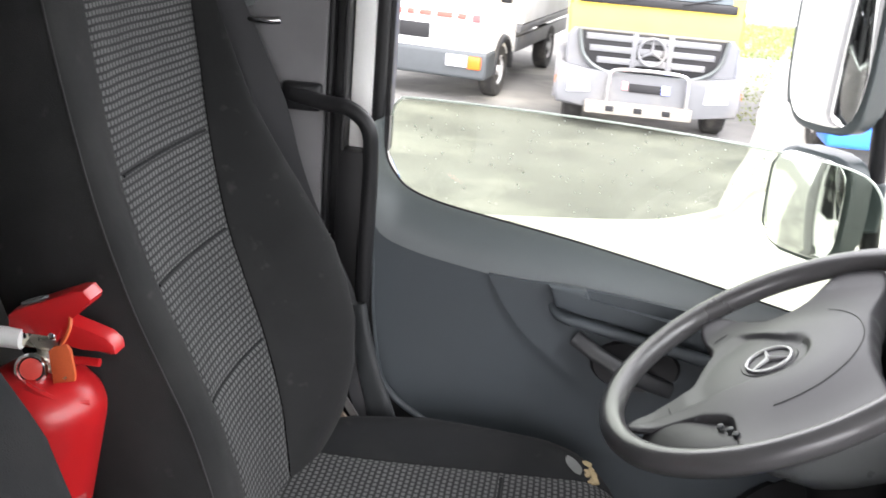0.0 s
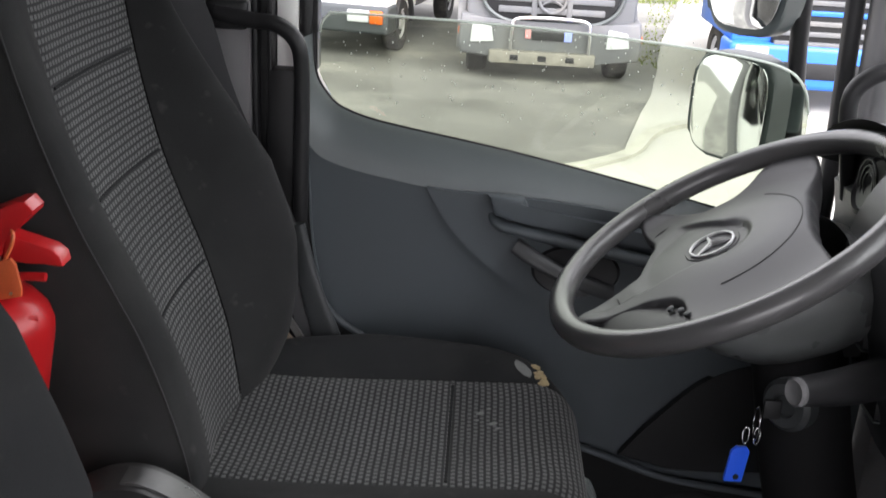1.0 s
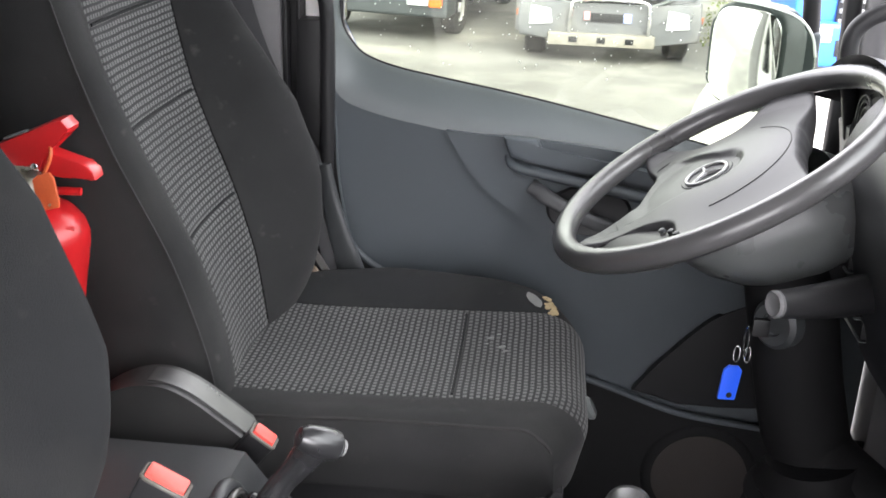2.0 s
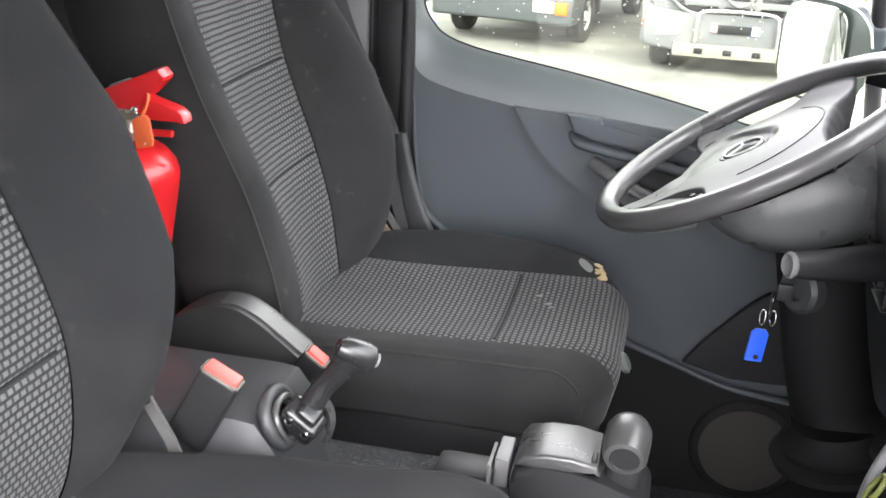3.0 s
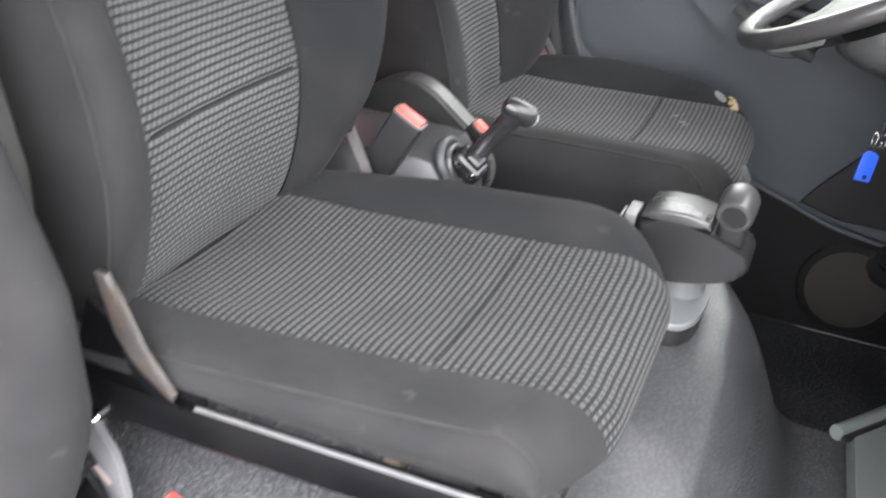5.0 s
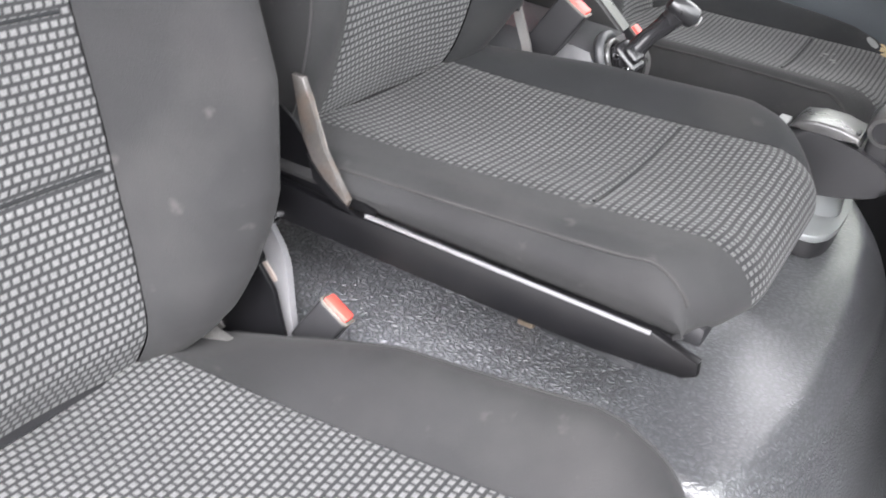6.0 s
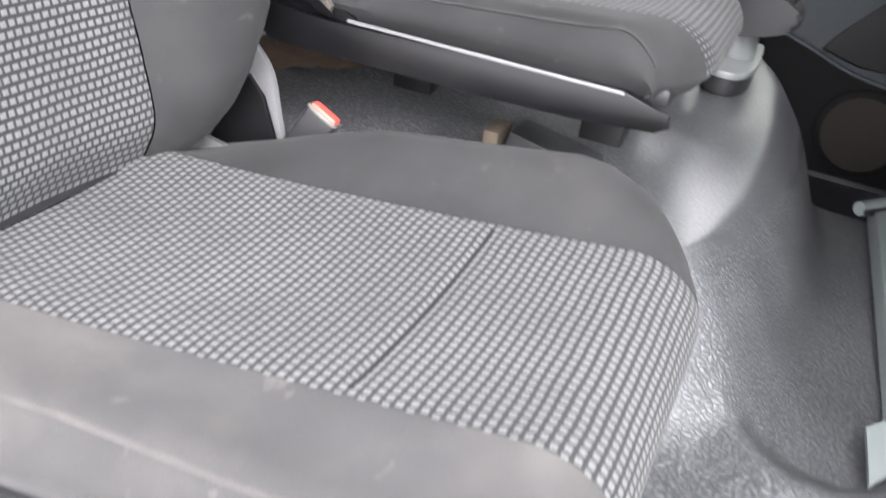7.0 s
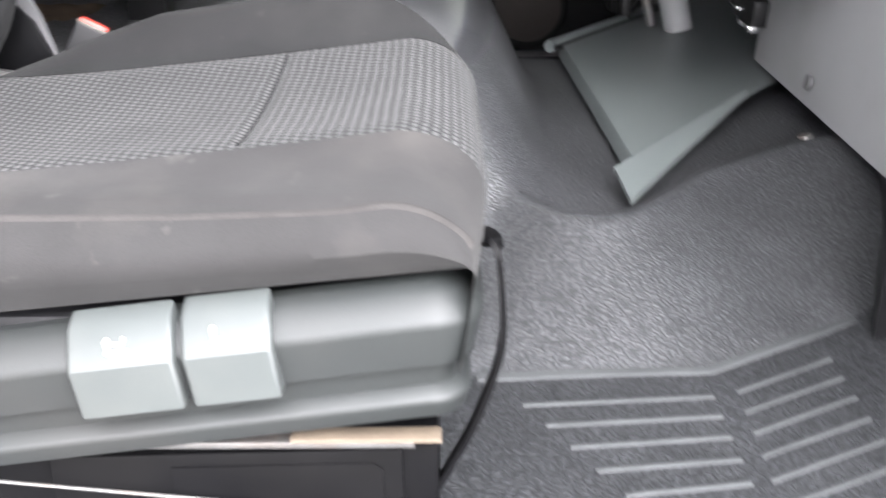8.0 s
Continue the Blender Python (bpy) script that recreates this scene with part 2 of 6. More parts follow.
# same plastic as the door; light on the sill's top is put into its colour
SILL_LIT = mat("lit_slate_plastic", (0.058, 0.068, 0.071), 0.42, vary=0.12, scale=6, grain=1100, bump=0.25)
GREYTRIM = mat("mid_grey_plastic", (0.12, 0.12, 0.123), 0.42, vary=0.15, scale=7, grain=900, bump=0.15, dirt=(0.13, 0.12, 0.11), dirt_amount=0.3)
PADGREY = mat("smooth_pale_cover", (0.135, 0.144, 0.144), 0.32, vary=0.1, scale=9, grain=900, bump=0.08)
PALE = mat("pale_grey_plastic", (0.070, 0.078, 0.077), 0.40, vary=0.08, scale=12, grain=800, bump=0.08, dirt=(0.11, 0.11, 0.10), dirt_amount=0.25)
HEADLINER = mat("pale_headliner", (0.30, 0.295, 0.28), 0.9, vary=0.06, scale=12, grain=900, bump=0.2)
LINING = mat("grey_felt_lining", (0.15, 0.147, 0.15), 0.9, vary=0.12, scale=20, grain=1200, bump=0.3)
WHEEL = mat("wheel_rim_leather", (0.038, 0.0375, 0.038), 0.29, vary=0.15, scale=12, grain=1400, bump=0.15, coat=0.25)
DASHGREY = mat("light_dash_plastic", (0.36, 0.365, 0.37), 0.42, vary=0.12, scale=7, grain=900, bump=0.2, dirt=(0.2, 0.19, 0.17), dirt_amount=0.3)
BASETRIM = mat("grey_green_base_plastic", (0.024, 0.027, 0.0268), 0.5, vary=0.15, scale=7, grain=900, bump=0.2, dirt=(0.040, 0.039, 0.037), dirt_amount=0.4)
HUB = mat("wheel_hub_plastic", (0.034, 0.034, 0.036), 0.42, vary=0.1, scale=9, grain=1500, bump=0.08, spec=0.36)
COLUMN = mat("column_shroud_plastic", (0.058, 0.061, 0.061), 0.29, vary=0.1, scale=9, grain=1200, bump=0.2)
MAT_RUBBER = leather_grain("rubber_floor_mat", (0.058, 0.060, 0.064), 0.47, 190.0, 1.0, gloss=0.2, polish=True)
MAT_DARK = leather_grain("dark_mat_rubber", (0.038, 0.040, 0.043), 0.5, 190.0, 0.7, 0.0, 0.25)
MAT_LINE = mat("lighter_mat_rubber", (0.070, 0.074, 0.076), 0.5, vary=0.25, scale=20, grain=500, bump=0.2)
MAT_SMOOTH = mat("smooth_floor_cover", (0.135, 0.152, 0.151), 0.36, vary=0.12, scale=4, grain=600, bump=0.2)
STEEL_BLACK = mat("black_painted_steel", (0.004, 0.004, 0.0045), 0.32, vary=0.3, scale=15, grain=500, bump=0.05, dirt=(0.020, 0.019, 0.018), dirt_amount=0.2, spec=0.15)
CONSOLE = mat("console_plastic", (0.028, 0.029, 0.031), 0.42, vary=0.15, scale=8, grain=900, bump=0.2)
GRIP = mat("worn_grip_plastic", (0.032, 0.032, 0.032), 0.30, vary=0.3, scale=40, grain=700, bump=0.15, dirt=(0.075, 0.070, 0.066), dirt_amount=0.35, dirt_scale=30, spec=0.65)
STEEL = mat("bare_steel", (0.23, 0.225, 0.22), 0.38, metal=0.75, vary=0.2, scale=30, dirt=(0.25, 0.15, 0.08), dirt_amount=0.25, dirt_scale=25)
CHROME = mat("chrome", (0.75, 0.75, 0.76), 0.12, metal=1.0, vary=0.1)
SATIN = mat("satin_chrome", (0.42, 0.42, 0.43), 0.36, metal=0.8, vary=0.1)
PLATED = mat("plated_brass", (0.62, 0.58, 0.50), 0.28, metal=1.0, vary=0.15, scale=40, bump=0.05)
RUST = mat("rusty_steel", (0.085, 0.062, 0.045), 0.75, vary=0.4, scale=30, grain=300, bump=0.4)
TAN = mat("dull_tan", (0.14, 0.11, 0.08), 0.75, vary=0.3, scale=25)
RED = mat("red_enamel", (0.42, 0.010, 0.012), 0.35, vary=0.08, coat=0.15, bump=0.02)
RED_PLASTIC = mat("red_button_plastic", (0.60, 0.065, 0.050), 0.4, vary=0.1, bump=0.05)
ORANGE_TAG = mat("orange_seal_plastic", (0.55, 0.10, 0.03), 0.5, vary=0.15)
BLUE_TAG = mat("blue_tag_plastic", (0.02, 0.10, 0.72), 0.35, vary=0.08, bump=0.03)
WHITE = mat("white_paint", (0.78, 0.78, 0.76), 0.35, vary=0.05, dirt=(0.5, 0.47, 0.42), dirt_amount=0.3, dirt_scale=2)
CREAM = mat("yellowed_foam", (0.32, 0.25, 0.14), 0.95, vary=0.3, scale=60, grain=300, bump=0.6)
PALE_CLOTH = mat("worn_through_cloth", (0.13, 0.134, 0.13), 0.9, vary=0.2, scale=50, bump=0.4)
WEB = mat("seat_belt_webbing", (0.014, 0.014, 0.016), 0.7, vary=0.15, grain=1500, bump=0.3)
ARM = mat("worn_arm_plastic", (0.016, 0.016, 0.016), 0.45, vary=0.25, scale=14, grain=900, bump=0.15, dirt=(0.032, 0.031, 0.03), dirt_amount=0.35, dirt_scale=18)
RUBBED = mat("rubbed_buckle_rim", (0.085, 0.078, 0.068), 0.5, vary=0.3, scale=60)
SPEAKER = mat("brown_speaker_cloth", (0.020, 0.016, 0.014), 0.8, vary=0.2, scale=30, grain=1200, bump=0.5)
GLASS = glass_mat("door_glass", (0.74, 0.77, 0.71))
RIDGE = mat("rubbed_cloth_edge", (0.024, 0.0238, 0.0235), 0.88, vary=0.3, scale=30, grain=900, bump=0.3, spec=0.15)
CLEAR = glass_mat("windscreen_glass", (0.95, 0.97, 0.96))
MIRROR = mat("mirror_glass", (0.85, 0.87, 0.86), 0.03, metal=1.0, vary=0.02, bump=0.0)


# ---------------------------------------------------------------- mesh tools
def thing(name, label, category, at=(0, 0, 0), group="", kind=""):
    ob = new(name)
    ob.location = at
    ob.empty_display_size = 0.05
    return tagged(ob, label, category, group, kind)


def place(ob, parent):
    """Hangs ob, built in world places, under parent."""
    ob.parent = parent
    if parent is not None:
        chain, p = Matrix.Identity(4), parent
        while p is not None:
            chain, p = p.matrix_basis @ chain, p.parent
        ob.matrix_basis = chain.inverted() @ ob.matrix_basis
    return ob


def part(name, bm, material, parent=None, label="", smooth=True):
    me = bpy.data.meshes.new(name)
    bmesh.ops.recalc_face_normals(bm, faces=bm.faces)
    bm.to_mesh(me)
    bm.free()
    me.materials.append(material)
    if smooth:
        me.polygons.foreach_set("use_smooth", [True] * len(me.polygons))
        me.set_sharp_from_angle(angle=radians(42))
    ob = new(name, me)
    if parent is not None:
        place(ob, parent)
    return tagged(ob, label) if label else ob


def box(lo, hi, bevel=0.004, seg=2, m=None):
    bm = bmesh.new()
    bmesh.ops.create_cube(bm, size=1)
    s, c = [hi[i] - lo[i] for i in range(3)], [(hi[i] + lo[i]) / 2 for i in range(3)]
    for v in bm.verts:
        v.co = Vector((v.co.x * s[0] + c[0], v.co.y * s[1] + c[1], v.co.z * s[2] + c[2]))
    if bevel:
        bmesh.ops.bevel(bm, geom=bm.edges[:], offset=min(bevel, min(s) * 0.45), segments=seg, affect="EDGES", profile=0.6)
    if m is not None:
        bm.transform(m)
    return bm


def prism(outline, lo, hi, axis="y", bevel=0.004, seg=2):
    """A flat outline given thickness along an axis from lo to hi."""
    put = {"y": lambda a, b, d: (a, d, b), "x": lambda a, b, d: (d, a, b), "z": lambda a, b, d: (a, b, d)}[axis]
    bm = bmesh.new()
    one = [bm.verts.new(put(a, b, lo)) for a, b in outline]
    two = [bm.verts.new(put(a, b, hi)) for a, b in outline]
    bm.faces.new(one)
    bm.faces.new(two[::-1])
    n = len(outline)
    for i in range(n):
        bm.faces.new((one[i], two[i], two[(i + 1) % n], one[(i + 1) % n]))
    if bevel:
        rim = [e for e in bm.edges if any(len(f.verts) == n and n > 4 for f in e.link_faces)] or bm.edges[:]
        bmesh.ops.bevel(bm, geom=rim, offset=bevel, segments=seg, affect="EDGES", profile=0.6)
    return bm


def smooth_line(points, n=8):
    """A Catmull-Rom line through the points."""
    p = [np.array(q, float) for q in points]
    p = [2 * p[0] - p[1], *p, 2 * p[-1] - p[-2]]
    out = []
    for i in range(1, len(p) - 2):
        for k in range(n):
            t = k / n
            out.append(0.5 * (2 * p[i] + (p[i + 1] - p[i - 1]) * t + (2 * p[i - 1] - 5 * p[i] + 4 * p[i + 1] - p[i + 2]) * t**2 + (3 * p[i] - p[i - 1] - 3 * p[i + 1] + p[i + 2]) * t**3))
    out.append(p[-2])
    return out


def tube(points, radius, sides=12, closed=False, flat=1.0, taper=None):
    """A round rod along a line; flat squeezes it, taper gives a radius factor at each point."""
    pts = [Vector(p) for p in points]
    bm = bmesh.new()
    n, rings, up = len(pts), [], None
    for i, p in enumerate(pts):
        a, b = (pts[(i - 1) % n], pts[(i + 1) % n]) if closed else (pts[max(i - 1, 0)], pts[min(i + 1, n - 1)])
        d = (b - a).normalized()
        if up is None:
            up = d.orthogonal().normalized()
        up = (up - d * up.dot(d)).normalized()
        w = d.cross(up)
        r = radius * (taper[i] if taper is not None else 1)
        rings.append([bm.verts.new(p + r * (math.cos(t) * up + flat * math.sin(t) * w)) for t in (2 * math.pi * k / sides for k in range(sides))])
    for i in range(n if closed else n - 1):
        a, b = rings[i], rings[(i + 1) % n]
        for k in range(sides):
            bm.faces.new((a[k], a[(k + 1) % sides], b[(k + 1) % sides], b[k]))
    if not closed:
        bm.faces.new(rings[0])
        bm.faces.new(rings[-1][::-1])
    return bm


def lathe(profile, m, sides=24):
    """Turns (radius, height) rows about the z axis, then moves the result by m."""
    bm = bmesh.new()
    rings = [[bm.verts.new(m @ Vector((r * math.cos(t), r * math.sin(t), h))) for t in (2 * math.pi * k / sides for k in range(sides))] for r, h in profile]
    for a, b in zip(rings, rings[1:]):
        for k in range(sides):
            bm.faces.new((a[k], a[(k + 1) % sides], b[(k + 1) % sides], b[k]))
    bm.faces.new(rings[0][::-1])
    bm.faces.new(rings[-1])
    return bm


def join(*bms):
    out = bmesh.new()
    for bm in bms:
        me = bpy.data.meshes.new("t")
        bm.to_mesh(me)
        out.from_mesh(me)
        bpy.data.meshes.remove(me)
        bm.free()
    return out


def grid(rows, uv=None, close_ends=False):
    """A sheet through rows of points, with cloth coordinates if given."""
    bm = bmesh.new()
    vs = [[bm.verts.new(p) for p in row] for row in rows]
    layer = bm.loops.layers.uv.new("UVMap") if uv else None
    for i in range(len(vs) - 1):
        for j in range(len(vs[0]) - 1):
            quad = ((i, j), (i, j + 1), (i + 1, j + 1), (i + 1, j))
            try:
                f = bm.faces.new([vs[a][b] for a, b in quad])
            except ValueError:
                continue
            if layer:
                for loop, (a, b) in zip(f.loops, quad):
                    loop[layer].uv = uv[a][b]
    if close_ends:
        bm.faces.new(vs[0])
        bm.faces.new(vs[-1][::-1])
    return bm


def strap(points, width, thick, side):
    """A flat band along a line; side is the direction of its width."""
    bm = bmesh.new()
    s = Vector(side).normalized()
    rings = []
    pts = [Vector(p) for p in points]
    for i, p in enumerate(pts):
        d = (pts[min(i + 1, len(pts) - 1)] - pts[max(i - 1, 0)]).normalized()
        w = (s - d * s.dot(d)).normalized()
        n = d.cross(w)
        rings.append([bm.verts.new(p + a * width / 2 * w + b * thick / 2 * n) for a, b in ((-1, -1), (1, -1), (1, 1), (-1, 1))])
    for a, b in zip(rings, rings[1:]):
        for k in range(4):
            bm.faces.new((a[k], a[(k + 1) % 4], b[(k + 1) % 4], b[k]))
    bm.faces.new(rings[0])
    bm.faces.new(rings[-1][::-1])
    return bm


def blade(points, widths, thick, side):
    """A flattened rounded bar along a line, its width given at each point."""
    s, pts, rows = Vector(side).normalized(), [Vector(p) for p in points], []
    for i, p in enumerate(pts):
        d = (pts[min(i + 1, len(pts) - 1)] - pts[max(i - 1, 0)]).normalized()
        w = (s - d * s.dot(d)).normalized()
        n = d.cross(w)
        ring = []
        for k in range(17):
            a = 2 * math.pi * k / 16
            c, q = math.cos(a), math.sin(a)
            ring.append(p + w * widths[i] / 2 * math.copysign(abs(c) ** 0.7, c) + n * thick / 2 * math.copysign(abs(q) ** 0.7, q))
        rows.append(ring)
    return grid(rows, close_ends=False)


# ---------------------------------------------------------------- cab shell
def smoothstep(a, b, v):
    k = np.clip((v - a) / (b - a), 0, 1)
    return k * k * (3 - 2 * k)


def mat_edge(x):
    """The line across the floor where the entrance mat begins."""
    return np.interp(x, (0.64, 0.80, 0.928, 1.155, 1.22), (-0.572, -0.561, -0.552, -0.417, -0.378))


def shoulder(x):
    """The rounded line at which the sloping passenger floor turns level."""
    knots = ((0.50, 0.62, 0.66, 0.725, 0.78, 0.86, 0.935, 1.0, 1.15, 1.30), (-0.13, -0.15, -0.175, -0.27, -0.325, -0.335, -0.245, -0.155, -0.05, -0.02))
    return sum(np.interp(x + d, *knots) for d in (-0.03, -0.015, 0.0, 0.015, 0.03)) / 5


def cover_far(x):
    """The far edge of the smooth centre cover, by the driver's footwell."""
    return 0.52 + 1.34 * (x - 0.82)


def floor_height(x, y):
    """Engine tunnel, passenger floor, centre floor and driver's footwell as one moulded cover."""
    line, rim = shoulder(x), mat_edge(x)
    t = np.maximum(0.0, (y - rim) / (line - rim))
    base = -0.05 + 0.096 * t / (1 + t**10) ** 0.1
    base = base + 0.007 * np.exp(-(((y - line) / 0.028) ** 2)) * smoothstep(0.66, 0.74, x)
    base = base - 0.020 * smoothstep(0.015, 0.075, y - line) * smoothstep(0.70, 0.78, x)
    base = base - 0.15 * smoothstep(0.0, 0.05, y - np.maximum(0.60, cover_far(x) + 0.02))
    brow = np.interp(y, (-0.30, -0.19, -0.11, 0.02, 0.16, 0.30, 0.47, 0.55, 0.62), (0.575, 0.615, 0.643, 0.664, 0.668, 0.666, 0.651, 0.630, 0.595))
    d = x - brow + 0.008
    run = (np.sqrt(d * d + 0.0055**2) + d) / 2 / 0.125
    slope = run / (1 + run**8) ** (1 / 8)
    slope = 0.40 * slope + 0.60 * slope**2.2
    side = (np.sqrt((-0.192 - y) ** 2 + 0.009**2) - 0.192 - y) / 2 / 0.10
    tunnel = (1 - slope) * (1 - side / (1 + side**6) ** (1 / 6)) * (1 - smoothstep(0.60, 0.70, y))
    front = 0.03 * smoothstep(1.06, 1.30, x) * (1 - smoothstep(-0.15, 0.1, y))
    return base + front + (0.225 + 0.085 * (np.clip(y, -0.3, 0.6) - 0.06) - base) * tunnel


xs, ys = np.concatenate([np.linspace(-0.42, 0.54, 40), np.linspace(0.546, 0.85, 62), np.linspace(0.865, 1.42, 34)]), np.concatenate([np.linspace(-1.02, -0.36, 44), np.linspace(-0.35, -0.14, 34), np.linspace(-0.125, 1.24, 88)])
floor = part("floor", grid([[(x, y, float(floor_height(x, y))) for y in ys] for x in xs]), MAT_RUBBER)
# shade of the driver's footwell put into the colour: darker rubber on these faces
floor.data.materials.append(MAT_DARK)
for face in floor.data.polygons:
    face.material_index = 1 if face.center.y > max(0.62, cover_far(face.center.x) + 0.01) else 0
tagged(floor, "dark grey moulded rubber floor mat over the engine tunnel", "floor", kind="structure")
under = part("floor_underside", box((-0.45, -1.06, -0.26), (1.45, 1.30, -0.20), 0.01), BLACK)
tagged(under, "plain dark underside of the cab floor", "floor", kind="structure")

# rear wall, roof and side walls
wall_rear = part("wall_rear", box((-0.46, -1.10, -0.2), (-0.40, 1.32, 1.62), 0.01), HEADLINER)
tagged(wall_rear, "pale lined rear wall of the cab", "wall", kind="structure")
ceiling = part("ceiling", box((-0.46, -1.10, 1.56), (1.0, 1.32, 1.62), 0.01), HEADLINER)
tagged(ceiling, "plain pale cab roof lining", "ceiling", kind="structure")

wall_left = part("wall_left", join(
    box((-0.40, 1.215, -0.2), (0.068, 1.32, 1.56), 0.004),
    box((-0.40, 1.215, 1.40), (1.0, 1.32, 1.56), 0.004),
    box((-0.40, 1.24, -0.2), (1.40, 1.32, -0.06), 0.004),
    box((1.135, 1.215, -0.06), (1.40, 1.32, 0.72), 0.004)), LINING)
tagged(wall_left, "grey felt-lined side wall behind the driver's door", "wall", kind="structure")
wall_right = part("wall_right", join(
    box((-0.40, -1.10, -0.2), (0.02, -1.04, 1.56), 0.004),
    box((0.02, -1.10, 1.42), (1.0, -1.04, 1.56), 0.004),
    box((1.30, -1.10, -0.2), (1.42, -1.04, 0.75), 0.004)), LINING)
tagged(wall_right, "grey cab side wall with the open door's doorway", "wall", kind="structure")
door_sill = part("door_sill", join(box((0.02, -1.09, -0.2), (1.30, -1.00, -0.055), 0.012), box((0.05, -1.075, -0.056), (1.27, -1.03, -0.048), 0.003)), BLACK)
tagged(door_sill, "black plastic sill of the passenger doorway", "door sill", kind="structure")
wall_front = part("wall_front", join(
    box((1.38, -1.10, -0.2), (1.44, 1.32, 0.72), 0.01),
    box((0.95, -1.10, 1.50), (1.02, 1.32, 1.62), 0.01)), SHELL)
tagged(wall_front, "dark bulkhead below the windscreen", "wall", kind="structure")
for y0 in (-1.10, 1.255):
    post = part("pillar", strap(smooth_line([(1.42, y0 + 0.03, 0.70), (1.28, y0 + 0.03, 1.0), (1.14, y0 + 0.03, 1.3), (1.0, y0 + 0.03, 1.56)], 4), 0.075, 0.06, (0.9, 0, 0.4)), SHELL)
    tagged(post, "dark windscreen pillar of the cab", "pillar", kind="structure")
screen = part("windscreen", strap([(1.41, 0.11, 0.72), (1.28, 0.11, 1.0), (1.14, 0.11, 1.3), (1.0, 0.11, 1.54)], 2.28, 0.006, (0, 1, 0)), CLEAR)
screen.visible_shadow = False
tagged(screen, "clear windscreen glass", "windscreen", kind="structure")

# door post trim behind the driver's door
post = thing("door_pillar", "door pillar with black channel and white painted strip", "pillar", (0.11, 1.26, 0), kind="structure")
part("channel", join(box((0.070, 1.222, -0.1), (0.078, 1.30, 1.42), 0.002), box((0.078, 1.245, -0.1), (0.094, 1.30, 1.42), 0.002), box((0.094, 1.218, -0.1), (0.102, 1.30, 1.42), 0.003)), BLACK, post)
part("painted_strip", box((0.103, 1.248, 0.3), (0.137, 1.31, 1.42), 0.006), WHITE, post, "white painted metal strip")
part("seal", tube([(0.147, 1.262, 0.2), (0.147, 1.262, 0.6), (0.147, 1.262, 1.0), (0.147, 1.262, 1.42)], 0.0115, 10), BLACK, post, "black rubber door seal")
part("lower_cover", box((0.096, 1.216, 0.22), (0.143, 1.262, 0.808), 0.006), BLACK, post, "matt black plastic cover")
part("screw", lathe([(0.004, 0), (0.004, 0.002), (0.001, 0.003)], pose(0.083, 1.243, 0.655, 90), 10), CHROME, post)

# grab handle on the door pillar
grab = thing("grab_handle", "black bent tube grab handle bolted to the door pillar", "handle", (0.15, 1.2, 0.5))
line = smooth_line([(0.02, 1.198, 0.893), (0.075, 1.192, 0.885), (0.115, 1.185, 0.882), (0.146, 1.182, 0.858), (0.154, 1.185, 0.81), (0.153, 1.19, 0.68), (0.152, 1.195, 0.55), (0.150, 1.20, 0.40)], 8)
part("tube", tube(line, 0.0125, 14), BLACK, grab)
part("foot", box((0.004, 1.193, 0.868), (0.068, 1.214, 0.912), 0.009, 3), BLACK, grab)
part("bolt", lathe([(0.0075, 0), (0.0075, 0.004), (0.005, 0.0055), (0.003, 0.004)], pose(0.036, 1.194, 0.889, 90), 12), CHROME, grab, "bright bolt head")
part("lower_foot", box((0.13, 1.195, 0.365), (0.17, 1.215, 0.41), 0.006), BLACK, grab)


# ---------------------------------------------------------------- driver's door
door = thing("door_1", "dark slate plastic driver's door with a half-lowered window", "door", (0.6, 1.24, -0.1), kind="structure")
SILL_LINE = smooth_line([(0.158, 0.86), (0.163, 0.80), (0.18, 0.768), (0.205, 0.745), (0.257, 0.727), (0.34, 0.712), (0.432, 0.697), (0.525, 0.680), (0.665, 0.651), (0.78, 0.625), (0.90, 0.597), (1.0, 0.57), (1.12, 0.54)], 5)


def door_sheet():
    """Trim panel under the curved window line: a rounded sill that falls away to the flat panel below."""
    n = len(SILL_LINE)
    sill_rows, panel_rows = [], []
    for i, (x, z) in enumerate(SILL_LINE):
        a, b = SILL_LINE[max(i - 1, 0)], SILL_LINE[min(i + 1, n - 1)]
        d = np.array([b[0] - a[0], b[1] - a[1]])
        d /= np.linalg.norm(d)
        w = np.array([d[1], -d[0]])
        w = w if w[1] < 0.05 else -w
        prof = [(0.0, 1.262), (0.002, 1.254), (0.009, 1.242), (0.020, 1.229), (0.032, 1.217), (0.044, 1.208), (0.057, 1.203), (0.072, 1.200)]
        k = min(1.0, 0.35 + 0.65 * (x - 0.158) / 0.05) if x < 0.208 else 1.0
        row = []
        for off, y in prof:
            q = np.array([x, z]) + w * off * k * (1.0 if abs(w[1]) > 0.5 else 0.9)
            row.append((max(q[0], 0.150), y, q[1]))
        sill_rows.append(row)
        ex, ez = row[-1][0], row[-1][2]
        panel_rows.append([(ex, 1.200 + 0.010 * math.sin(math.pi * t), ez + t * (-0.10 - ez)) for t in np.linspace(0, 1, 14)])
    return sill_rows, panel_rows


sill_rows, panel_rows = door_sheet()
part("sill", grid(sill_rows), SILL_LIT, door, "rounded window sill with its lit top in a lighter colour")
panel = part("trim_panel", grid(panel_rows), DOORTRIM, door)
part("outer_skin", box((0.152, 1.285, -0.10), (1.13, 1.30, 0.60), 0.004), WHITE, door)
part("rear_edge", box((0.148, 1.203, -0.10), (0.156, 1.285, 0.80), 0.003), BLACK, door)
seal = [(x, 1.263, z - 0.001) for x, z in SILL_LINE]
